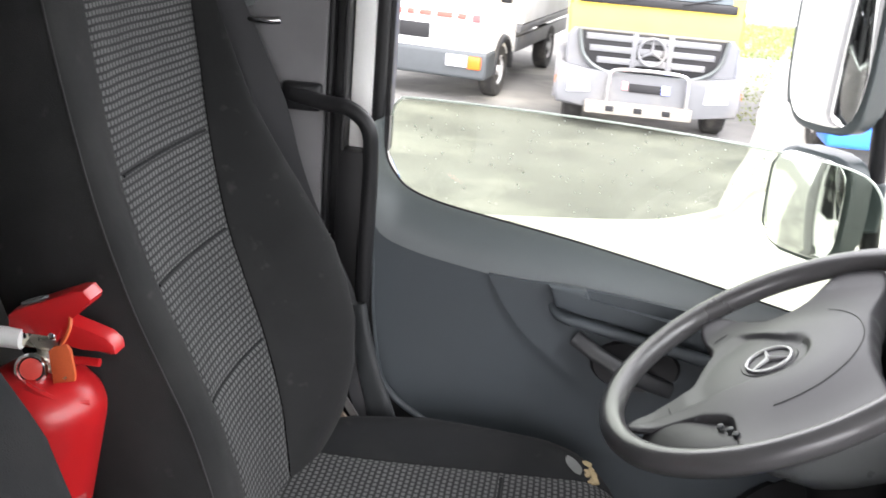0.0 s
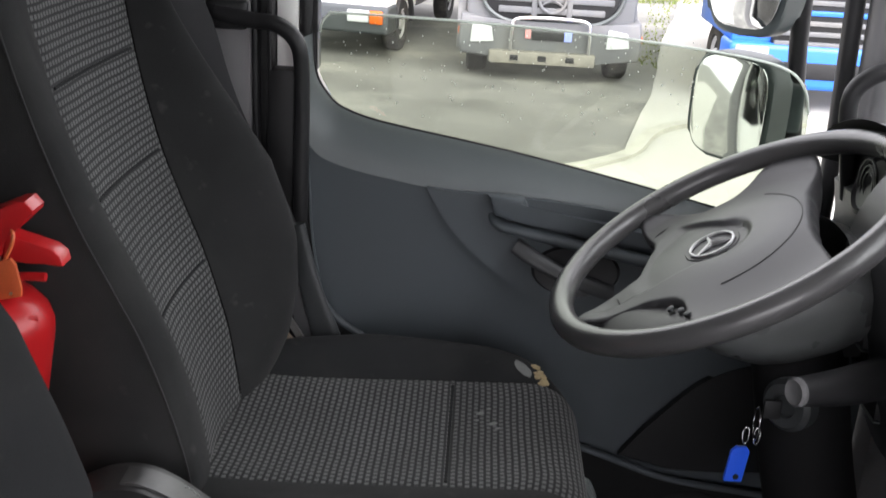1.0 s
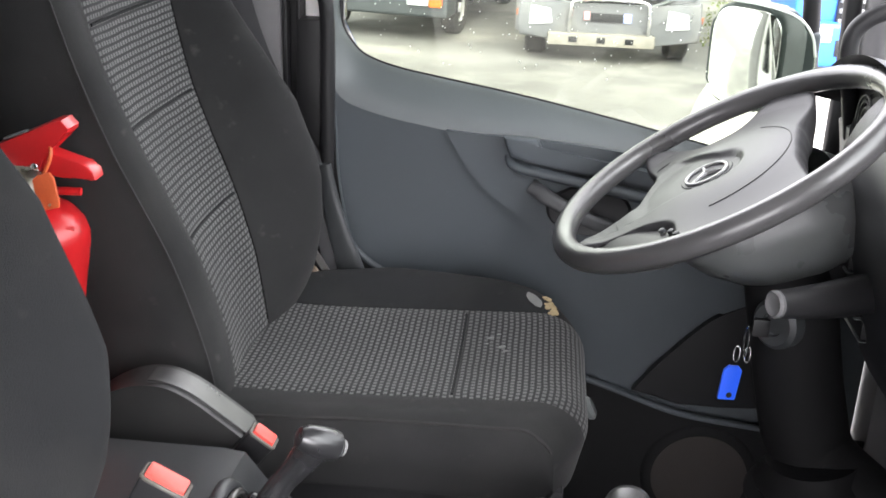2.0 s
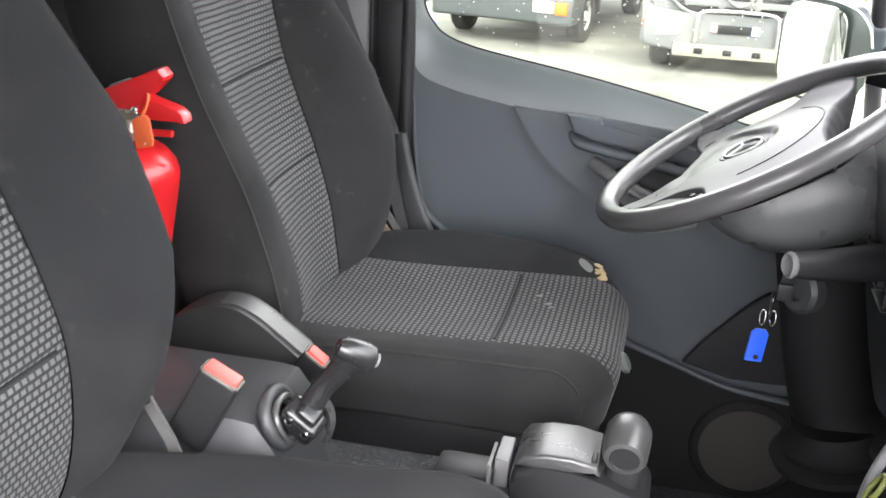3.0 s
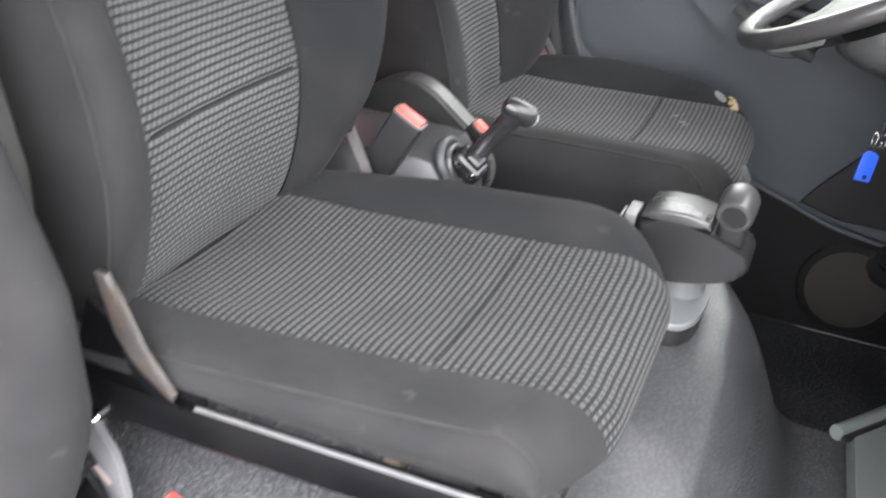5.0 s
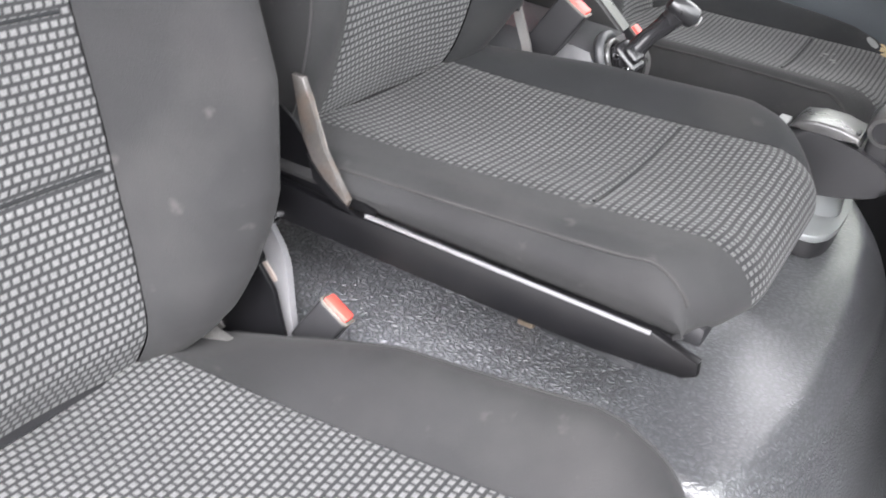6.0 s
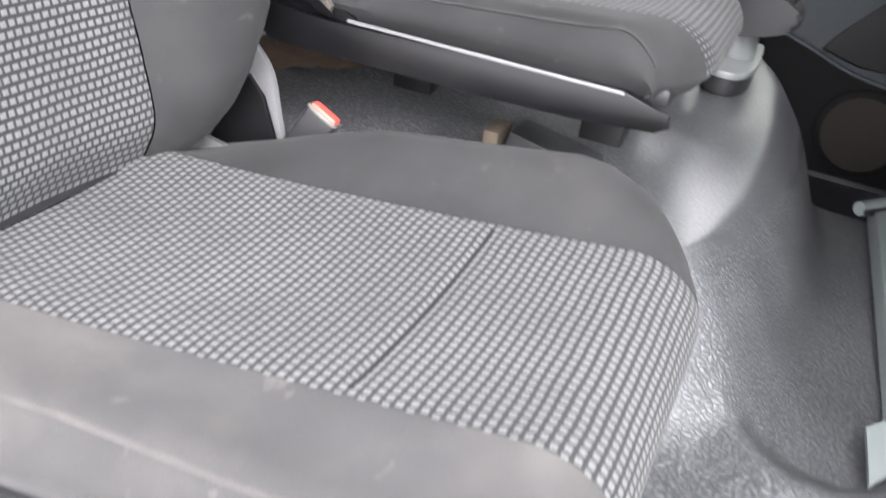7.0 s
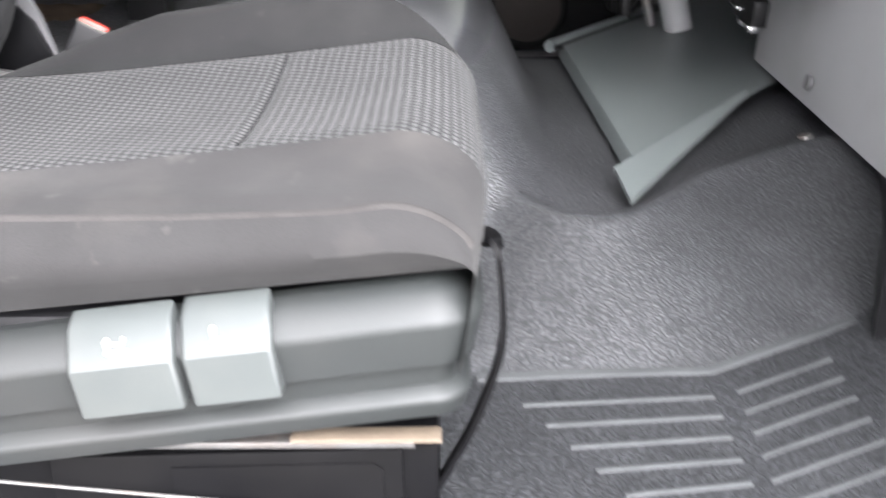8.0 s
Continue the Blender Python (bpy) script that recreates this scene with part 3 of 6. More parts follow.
part("glass_seal", tube(seal, 0.0032, 8), BLACK, door, "black rubber glass seal")
# window frame round the opening
part("window_frame", join(
    box((0.150, 1.262, 0.80), (0.166, 1.300, 1.41), 0.004),
    box((0.150, 1.262, 1.385), (1.06, 1.300, 1.41), 0.004),
    tube([(1.002, 1.272, 0.56), (1.001, 1.272, 0.75), (0.994, 1.272, 0.95), (0.985, 1.272, 1.15), (0.975, 1.272, 1.40)], 0.015, 10)), BLACK, door, "black rubber window frame")
part("quarter_post", tube([(1.045, 1.25, 0.56), (1.042, 1.25, 0.80), (1.036, 1.25, 1.05), (1.02, 1.25, 1.40)], 0.029, 12), GREYTRIM, door, "grey front door post")
# the half-lowered pane with rounded corners
pane_line = [(0.168, 0.80), (0.168, 0.862), (0.172, 0.878), (0.182, 0.889), (0.20, 0.893), (0.36, 0.892), (0.53, 0.887), (0.70, 0.876), (0.80, 0.867), (0.87, 0.857), (0.915, 0.842), (0.94, 0.815), (0.95, 0.78), (0.955, 0.60), (0.78, 0.60), (0.50, 0.66), (0.30, 0.70), (0.20, 0.735)]
pane = part("pane", prism(pane_line, 1.2655, 1.2690, "y", 0), GLASS, door, "rain-spotted greenish glass pane")
pane.visible_shadow = False
edge = [(x, 1.2672, z) for x, z in smooth_line(pane_line[1:13], 4)]
part("pane_edge", tube(edge, 0.0022, 6), mat("ground_glass_edge", (0.62, 0.68, 0.62), 0.3, vary=0.1), door, "pale ground edge of the glass")
rng = random.Random(5)
drops = bmesh.new()
for _ in range(230):
    x, z = rng.uniform(0.19, 0.78), rng.uniform(0.72, 0.885)
    if z > 0.89 - 0.04 * max(0, x - 0.5) or rng.random() > (z - 0.66) / 0.2:
        continue
    r = rng.choice((0.0007, 0.0009, 0.0012, 0.0016))
    bmesh.ops.create_icosphere(drops, subdivisions=1, radius=r, matrix=pose(x, 1.2692, z) @ Matrix.Diagonal((1, 0.5, 1.2, 1)))
dr = part("raindrops", drops, mat("water_drop", (0.55, 0.57, 0.55), 0.1, vary=0.05), door, "dried raindrops on the glass")
dr["kind"] = "stuff"

# pull handle and armrest on the door
pocket = smooth_line([(0.352, 0.640), (0.40, 0.636), (0.46, 0.634), (0.60, 0.625), (0.80, 0.600), (0.98, 0.57)], 6)
low = smooth_line([(0.98, 0.33), (0.86, 0.34), (0.74, 0.37), (0.62, 0.415), (0.52, 0.47), (0.43, 0.535), (0.385, 0.585), (0.352, 0.640)], 6)
part("pocket_surround", prism([tuple(p) for p in pocket] + [tuple(p) for p in low[:-1]], 1.192, 1.203, "y", 0.005), DOORTRIM, door, "darker leaf-shaped pull surround")
arm = smooth_line([(0.452, 1.190, 0.625), (0.468, 1.168, 0.590), (0.52, 1.160, 0.578), (0.66, 1.150, 0.555), (0.80, 1.145, 0.53), (0.96, 1.145, 0.50)], 6)
part("armrest", tube([(x, y + 0.024, z) for x, y, z in arm], 0.013, 14, flat=0.75, taper=[min(1, 0.35 + 0.1 * i) for i in range(len(arm))]), DOORTRIM, door)
part("pull_cap", prism([(0.450, 0.640), (0.508, 0.637), (0.515, 0.618), (0.70, 0.593), (0.96, 0.55), (0.96, 0.53), (0.70, 0.572), (0.50, 0.600), (0.463, 0.606)], 1.168, 1.194, "y", 0.008, 3), DOORTRIM, door)
part("door_opener", tube(smooth_line([(0.50, 1.183, 0.555), (0.54, 1.168, 0.535), (0.60, 1.165, 0.508), (0.66, 1.180, 0.485)], 6), 0.014, 12, flat=0.55), CONSOLE, door, "grey recessed door opener")
part("opener_cup", lathe([(0.045, 0), (0.042, 0.006), (0.03, 0.004), (0.01, 0.003)], pose(0.60, 1.191, 0.515, 90) @ Matrix.Diagonal((1.6, 1, 1, 1)), 24), BLACK, door)
# raised arch moulding and loudspeaker low in the door
arch = smooth_line([(0.163, 1.199, 0.66), (0.165, 1.199, 0.628), (0.168, 1.198, 0.562), (0.179, 1.196, 0.484), (0.191, 1.195, 0.435), (0.218, 1.194, 0.400), (0.268, 1.192, 0.368), (0.40, 1.191, 0.285), (0.50, 1.190, 0.243), (0.581, 1.190, 0.212), (0.685, 1.190, 0.178), (0.793, 1.190, 0.143), (0.93, 1.190, 0.126), (1.02, 1.190, 0.118)], 6)
part("lower_moulding", tube(arch, 0.0062, 10, flat=0.7, taper=[min(1.0, 0.25 + 0.025 * i) for i in range(len(arch))]), DOORTRIM, door)
foot = [(x, z) for x, y, z in arch] + [(1.125, 0.112), (1.125, -0.095), (0.158, -0.095), (0.158, 0.66)]
part("lower_panel", prism(foot, 1.190, 1.199, "y", 0.002, 1), MATT, door, "black sheet over the lower door")
part("speaker_pod", lathe([(0.108, 0), (0.105, 0.008), (0.098, 0.012), (0.088, 0.012)], pose(0.842, 1.196, 0.016, 90), 40), MATT, door)
part("speaker_grille", lathe([(0.090, 0.009), (0.086, 0.014), (0.05, 0.018), (0.005, 0.020)], pose(0.842, 1.197, 0.016, 90), 40), SPEAKER, door, "brown cloth loudspeaker grille")
part("map_pocket", prism([tuple(p) for p in smooth_line([(0.705, 0.182), (0.735, 0.225), (0.765, 0.262), (0.80, 0.302), (0.84, 0.338), (0.90, 0.365), (0.96, 0.37)], 4)] + [(0.96, 0.165), (0.86, 0.162), (0.79, 0.160)], 1.188, 1.203, "y", 0.006, 3), BLACK, door)


# ---------------------------------------------------------------- seats
def sample(curve, z, k):
    return np.interp(z, [c[0] for c in curve], [c[k] for c in curve])


def arc_lengths(pts):
    out = [0.0]
    for a, b in zip(pts, pts[1:]):
        out.append(out[-1] + float(np.linalg.norm(np.subtract(b, a))))
    return out


def cushion(seat, yc, pw, hw_near, hw_far, x0, x1, z0, z1, zbot, seam, near, far, radius=0.055, worn=False, dish=0.010, drawn=0.045, drawn_far=None, rake=0.0, arch=(0.4, 0.7, 1.0, 1.0, 0.8), panel=None):
    """A seat cushion from back to front: checked centre panel, plain bolsters, piping. near and far: how much each bolster rises."""
    fine = 20
    top = smooth_line([(x0, z0), (x0 + 0.25 * (x1 - x0), z0 + 0.25 * (z1 - z0) - dish * 0.3), (x0 + 0.6 * (x1 - x0), z0 + 0.6 * (z1 - z0)), (x1 - radius * 1.3, z1)], fine)
    arc = [(x1 - radius * 1.3 + radius * 1.3 * math.sin(a), z1 - radius + radius * math.cos(a)) for a in np.linspace(0.12, math.pi / 2, 12)]
    down = [(x1 - 0.012 * t, z1 - radius + t * (zbot - z1 + radius)) for t in np.linspace(0.15, 1, 6)]
    path = [tuple(p) for p in top] + arc + down
    leng = arc_lengths(path)
    n = len(path)
    flat = [min(1.0, max(0.0, (x1 - 0.01 - p[0]) / 0.11)) ** 0.6 if i < len(top) + 10 else 0.0 for i, p in enumerate(path)]

    def pull(x, y):
        """Corners drawn back in plan at the front."""
        hw = hw_near if y < 0 else hw_far
        dr = drawn if y < 0 or drawn_far is None else drawn_far
        return x - dr * max(0, abs(y) / hw - 0.45) ** 2.2 / 0.55**2.2 * smoothstep(x1 - 0.16, x1, x)

    def depth(i, y):
        x, z = path[i]
        d = -dish * (1 - (y / pw) ** 2) * flat[i]
        d -= 0.0044 * math.exp(-(((x - seam) / 0.0045) ** 2)) * (1 - smoothstep(0.8, 1.0, abs(y) / pw))
        d -= 0.0025 * smoothstep(0.86, 1.0, abs(y) / pw)
        return d

    centre = [[(pull(path[i][0], y), yc + y, path[i][1] + depth(i, y)) for y in np.linspace(-pw, pw, 25)] for i in range(n)]
    uvs = [[(leng[i], y) for y in np.linspace(-pw, pw, 25)] for i in range(n)]
    part("centre_panel", grid(centre, uvs), panel or (CHECK if rake else CHECK_SHADED), seat, "black cloth with pale grey woven squares")
    k = min(range(len(top)), key=lambda i: abs(path[i][0] - seam))
    part("seam", tube([(q[0], q[1], q[2] + 0.0003) for q in centre[k][1:-1]], 0.0024, 6), CLOTH, seat, "dark stitched seam")
    for sign, rise, hw in ((-1, near, hw_near), (1, far, hw_far)):
        rows, pipe = [], []
        for i in range(n):
            x, z = path[i]
            row = []
            for k in np.linspace(0, 1, 9):
                y = pw + (hw - pw) * k
                full = float(np.interp(x, (0.10, 0.20, 0.30, 0.42, 0.54, 0.64), (0.1, -0.25, -0.15, 0.45, 0.95, 1.25))) if rake else 1.0
                lift = rise * math.sin(min(1, k * 1.25) * math.pi / 2) * (flat[i] * np.interp(i / len(top), (0, 0.2, 0.45, 0.8, 1), arch) if rise > 0 else full) - 0.002
                rnd = -0.008 * max(0, (k - 0.75) / 0.25) ** 2
                row.append((pull(x, sign * y), yc + sign * y, z + lift + rnd * flat[i]))
            ex, ey, ez = row[-1]
            pipe.append((ex, ey - sign * 0.0035, ez - 0.0045) if rake and worn and sign < 0 else (ex, ey + sign * 0.001, ez))
            for k in (0.12, 0.3, 0.5, 0.7, 0.88, 1.0):
                row.append((ex, yc + sign * (hw + (0.020 if rake else 0.014) * math.sin(math.pi * min(1, k * 1.1))) - sign * 0.02 * max(0, k - 0.85), ez + k * (min(zbot + rake * (ex - x0), ez) - ez)))
            rows.append(row)
        if sign > 0:
            far_side = [q for row in rows for q in row[:9]]
        # the lighter copies carry the brighter light of these sides in their colour
        part("bolster", grid(rows), (CLOTH_PALEST if rake else CLOTH_DUSTY_LIT) if worn and sign < 0 else CLOTH_DUSTY_LIT if rake else CLOTH, seat)
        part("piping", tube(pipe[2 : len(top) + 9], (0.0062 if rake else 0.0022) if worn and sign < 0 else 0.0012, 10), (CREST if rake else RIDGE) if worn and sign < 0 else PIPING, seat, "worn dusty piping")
    part("cushion_base", box((x0 - 0.02, yc - hw_near + 0.015, zbot - 0.012), (x1 - 0.03, yc + hw_far - 0.015, zbot + 0.01), 0.006), BLACK, seat)
    return far_side


def backrest(seat, yc, pw, hw_near, hw_far, curve, swell, near_part, thick, seams, narrow, worn=False):
    """A backrest along a leaning curve of (x, z): checked panel, bolsters that swell forward by height, rounded back."""
    path = [tuple(p) for p in smooth_line(curve, 16)]
    leng = arc_lengths(path)
    n = len(path)
    rows_c, uv_c, sides = [], [], ([], [])
    pipes = ([], [])
    for i, (x, z) in enumerate(path):
        a, b = path[max(i - 1, 0)], path[min(i + 1, n - 1)]
        d = np.array([b[0] - a[0], b[1] - a[1]])
        d /= np.linalg.norm(d)
        nx, nz = d[1], -d[0]
        nar = sample(narrow, z, 1)
        p, sw = pw * sample(narrow, z, 2), sample(swell, z, 1)
        shift = sample(narrow, z, 3)
        end = smoothstep(0, 3, n - 1 - i)
        groove = sum(0.0045 * math.exp(-(((z - s) / 0.0035) ** 2)) for s in seams)
        row, uvr = [], []
        for y in np.linspace(-1, 1, 25):
            off = -0.010 * (1 - y * y) - groove * (1 - smoothstep(0.8, 1, abs(y))) - 0.003 * smoothstep(0.86, 1, abs(y))
            row.append((x + nx * off, yc + shift + y * p, z + nz * off))
            uvr.append((leng[i], y * p))
        rows_c.append(row)
        uv_c.append(uvr)
        for s, sign in enumerate((-1, 1)):
            prof = [(0.0, -0.001), (0.18, 0.40), (0.38, 0.80), (0.58, 1.0), (0.76, 0.96), (0.90, 0.70), (0.98, 0.30), (1.0, 0.0)]
            prof = [tuple(q) for q in smooth_line(prof, 3)]
            h = (hw_near if sign < 0 else hw_far) * nar
            amount = sw * (near_part if sign < 0 else 1.0)
            q = p + sign * shift
            r = [(q + (h - q) * u, amount * v if v >= 0 else v) for u, v in prof]
            r += [(h + 0.003, -thick * 0.25), (h + 0.002, -thick * 0.5), (h - 0.004, -thick * 0.75), (h - 0.02, -thick * 0.93), (h - 0.05, -thick), (0.0, -thick)]
            sides[s].append([(x + nx * o * (0.4 + 0.6 * end), yc + sign * y * (0.93 + 0.07 * end), z + nz * o * (0.4 + 0.6 * end)) for y, o in r])
            e = sides[s][-1][18]
            pipes[s].append((e[0], e[1] + sign * 0.003, e[2]))
    part("back_panel", grid(rows_c, uv_c), CHECK, seat, "black cloth with pale grey woven squares")
    for sz in seams:
        k = min(range(n), key=lambda i: abs(path[i][1] - sz))
        part("seam", tube([(q[0] + 0.0004, q[1], q[2]) for q in rows_c[k][1:-1]], 0.0024, 6), CLOTH, seat, "dark stitched seam")
    for s in range(2):
        # driver and passenger backs get the lighter copy for the light that falls there
        part("back_bolster", grid(sides[s]), CLOTH_DUSTY_LIT if worn and (s == 0 or seat.name != "middle_seat") else CLOTH, seat)
        part("back_piping", tube(pipes[s][1:-3], 0.0013, 8), PIPING, seat, "worn dusty piping")
    top = [q for q in sides[0][-1]] + [q for q in reversed(sides[1][-1])]
    bm = bmesh.new()
    bm.faces.new([bm.verts.new(q) for q in top])
    part("back_cap", bm, CLOTH, seat)
    low = [q for q in sides[0][0]] + [q for q in reversed(sides[1][0])]
    bm = bmesh.new()
    bm.faces.new([bm.verts.new(q) for q in low])
    part("back_underside", bm, BLACK, seat)


SEATS = "three cab seats"
driver_seat = thing("driver_seat", "driver's seat in checked black cloth with a torn front corner", "seat", (0.3, 0.853, -0.12), SEATS)
corner = cushion(driver_seat, 0.850, 0.142, 0.212, 0.221, 0.10, 0.60, 0.398, 0.412, 0.30, 0.415, 0.012, 0.044, worn=True, panel=CHECK, arch=(0.3, 0.75, 1.0, 0.62, 0.4))
backrest(driver_seat, 0.853, 0.134, 0.205, 0.232,
         [(0.118, 0.385), (0.102, 0.47), (0.062, 0.59), (0.027, 0.665), (-0.008, 0.742), (-0.046, 0.85), (-0.080, 0.98), (-0.115, 1.14), (-0.125, 1.20)],
         [(0.38, 0.02), (0.44, 0.055), (0.50, 0.085), (0.56, 0.105), (0.66, 0.115), (0.75, 0.098), (0.90, 0.055), (1.05, 0.028), (1.2, 0.02)], 0.22, 0.17, (0.592, 0.738, 0.868),
         [(0.36, 0.96, 0.67, -0.028), (0.45, 1.0, 0.69, -0.020), (0.5, 1.0, 0.74, -0.010), (0.61, 1.0, 0.855, -0.008), (0.74, 1.0, 0.97, 0.008), (0.85, 0.99, 1.10, 0.026), (0.95, 0.98, 1.18, 0.045), (1.05, 0.97, 1.22, 0.060), (1.2, 0.92, 1.16, 0.060)], worn=True)
part("pedestal", join(box((0.10, 0.68, -0.13), (0.54, 1.03, 0.10), 0.02), box((0.06, 0.665, 0.10), (0.57, 1.045, 0.29), 0.02)), BLACK, driver_seat, "black rubber bellows and base")
part("recliner_cover", prism([(-0.04, 0.31), (0.10, 0.31), (0.12, 0.38), (0.09, 0.43), (0.02, 0.445), (-0.05, 0.41)], 0.62, 0.645, "y", 0.010, 3), BLACK, driver_seat)
part("height_knob", lathe([(0.008, 0), (0.020, 0.004), (0.022, 0.012), (0.016, 0.018)], pose(0.596, 0.800, 0.352, 0, 60, 0) @ Matrix.Diagonal((0.8, 0.8, 0.8, 1)), 16), PALE, driver_seat, "pale grey adjuster knob")
# worn corner at the front


def lay(x, y):
    """Height of the far bolster's cloth at a place."""
    near = sorted(((q[0] - x) ** 2 + (q[1] - y) ** 2, q[2]) for q in corner)[:4]
    return sum(z / (d + 1e-6) for d, z in near) / sum(1 / (d + 1e-6) for d, z in near)


worn = []
for a in np.linspace(-1, 1, 9):
    row = []
    for b in np.linspace(-1, 1, 9):
        x = 0.518 + 0.013 * a * (1 - 0.22 * b * b)
        y = 1.019 + 0.013 * b * (1 - 0.25 * a * a) - 0.008 * a
        row.append((x, y, lay(x, y) + 0.0018))
    worn.append(row)
part("worn_patch", grid(worn), PALE_CLOTH, driver_seat, "cloth worn pale at the corner")
foam = bmesh.new()
rng = random.Random(3)
for i in range(30):
    k = rng.random()
    x, y = 0.536 + 0.012 * k + rng.uniform(-0.005, 0.006), 1.048 - 0.056 * k + rng.uniform(-0.006, 0.006)
    bmesh.ops.create_icosphere(foam, subdivisions=1, radius=rng.uniform(0.003, 0.006), matrix=pose(x, y, lay(x, y) + 0.0005) @ Matrix.Diagonal((1, 1, 0.5, 1)))
part("torn_foam", foam, CREAM, driver_seat, "yellow foam showing through the tear")
for x, y, k in ((0.456, 0.905, 1.0), (0.468, 0.918, 0.6), (0.474, 0.880, 1.1), (0.480, 0.868, 0.7), (0.452, 0.886, 0.5)):
    part("chalk_mark", lathe([(0.0065 * k, 0), (0.0055 * k, 0.0007), (0.001, 0.0009)], pose(x, y, 0.4002 + 0.55 * (y - 0.853) ** 2, 0, -1.5, 30) @ Matrix.Diagonal((1.0, 0.55, 1, 1)), 9), PALE_CLOTH, driver_seat, "pale chalky smudge")
# recliner hinge seen in the gap between cushion and backrest
part("hinge", prism([(0.06, 0.36), (0.16, 0.37), (0.19, 0.39), (0.135, 0.455), (0.115, 0.445)], 1.062, 1.070, "y", 0.002), RUST, driver_seat, "rusty recliner hinge")
part("hinge_plate", strap([(0.153, 1.060, 0.463), (0.162, 1.070, 0.442), (0.178, 1.090, 0.401), (0.186, 1.098, 0.380)], 0.011, 0.004, (1, 0, 0.4)), STEEL, driver_seat, "bright hinge plate edge")

middle_seat = thing("middle_seat", "middle seat in checked black cloth on a black steel base", "seat", (0.3, 0, 0.22), SEATS)
cushion(middle_seat, 0.005, 0.164, 0.247, 0.243, 0.055, 0.588, 0.425, 0.455, 0.385, 0.401, 0.004, 0.034, worn=True)
backrest(middle_seat, 0.0, 0.160, 0.240, 0.262,
         [(0.050, 0.405), (0.072, 0.46), (0.083, 0.53), (0.080, 0.605), (0.056, 0.69), (0.020, 0.78), (-0.03, 0.91), (-0.08, 1.05), (-0.11, 1.14)],
         [(0.40, 0.01), (0.45, 0.02), (0.50, 0.035), (0.58, 0.07), (0.66, 0.10), (0.78, 0.105), (0.9, 0.08), (1.1, 0.04)], 0.3, 0.11, (0.605, 0.735, 0.86),
         [(0.40, 0.88, 0.96, 0.0), (0.5, 0.96, 0.98, 0.0), (0.62, 1.0, 1.0, 0.0), (0.8, 0.99, 0.98, 0.0), (0.95, 0.93, 0.93, 0.0), (1.14, 0.80, 0.85, 0.0)], worn=True)
part("side_plate", prism([(0.06, 0.346), (0.35, 0.347), (0.47, 0.350), (0.555, 0.357), (0.568, 0.365), (0.566, 0.378), (0.518, 0.392), (0.17, 0.384), (0.06, 0.392)], -0.264, -0.250, "y", 0.003), STEEL_BLACK, middle_seat, "glossy black steel side plate")
part("edge_strip", box((0.20, -0.2655, 0.3885), (0.516, -0.2615, 0.392), 0.001), GREYTRIM, middle_seat, "thin pale strip along the plate's upper edge")
part("far_plate", box((0.06, 0.240, 0.345), (0.55, 0.252, 0.39), 0.004), STEEL_BLACK, middle_seat)
part("cross_tube", tube([(0.12, -0.25, 0.366), (0.12, 0.0, 0.366), (0.12, 0.245, 0.366)], 0.014), STEEL_BLACK, middle_seat)
part("cross_tube", tube([(0.49, -0.25, 0.367), (0.49, 0.0, 0.367), (0.49, 0.245, 0.367)], 0.014), STEEL_BLACK, middle_seat)
part("runner", prism([(0.34, 0.19), (0.480, 0.19), (0.470, 0.221), (0.352, 0.243)], -0.055, 0.02, "y", 0.006), CONSOLE, middle_seat, "low grey floor runner")
for yy in (0.08, 0.19):
    part("leg", box((0.14, yy - 0.03, 0.215), (0.20, yy + 0.03, 0.37), 0.006), BLACK, middle_seat)
    part("leg", box((0.42, yy - 0.03, 0.215), (0.48, yy + 0.03, 0.37), 0.006), BLACK, middle_seat)
part("recliner_arm", prism([(0.098, 0.516), (0.112, 0.516), (0.122, 0.498), (0.146, 0.446), (0.184, 0.404), (0.182, 0.396), (0.163, 0.398), (0.140, 0.424), (0.118, 0.456)], -0.274, -0.266, "y", 0.002), mat("dirty_worn_steel", (0.075, 0.070, 0.066), 0.45, metal=0.5, vary=0.4, scale=40, dirt=(0.10, 0.06, 0.035), dirt_amount=0.5, dirt_scale=35), middle_seat, "bare worn steel recliner arm")
part("recliner_bracket", prism([(0.05, 0.385), (0.07, 0.47), (0.095, 0.455), (0.125, 0.425), (0.205, 0.392), (0.205, 0.385)], -0.252, -0.247, "y", 0.002), STEEL_BLACK, middle_seat)
# flat strip laid on the arm; the gap's shade is its black colour
part("tear", prism([(0.128, 0.440), (0.150, 0.418), (0.196, 0.392), (0.168, 0.396), (0.140, 0.414)], -0.2765, -0.2745, "y", 0.001), STEEL_BLACK, middle_seat, "black strip for the dark gap beside the arm")
part("bolt", lathe([(0.011, 0), (0.011, 0.010), (0.007, 0.014)], pose(0.084, -0.262, 0.342, 90), 10), CHROME, middle_seat, "bright bolt head")

# plain block standing in for a shapeless tan scrap
wood = part("wood_block", box((0.318, -0.060, 0.205), (0.340, 0.0, 0.238), 0.004), TAN)
tagged(wood, "small tan block under the middle seat", "wood block")

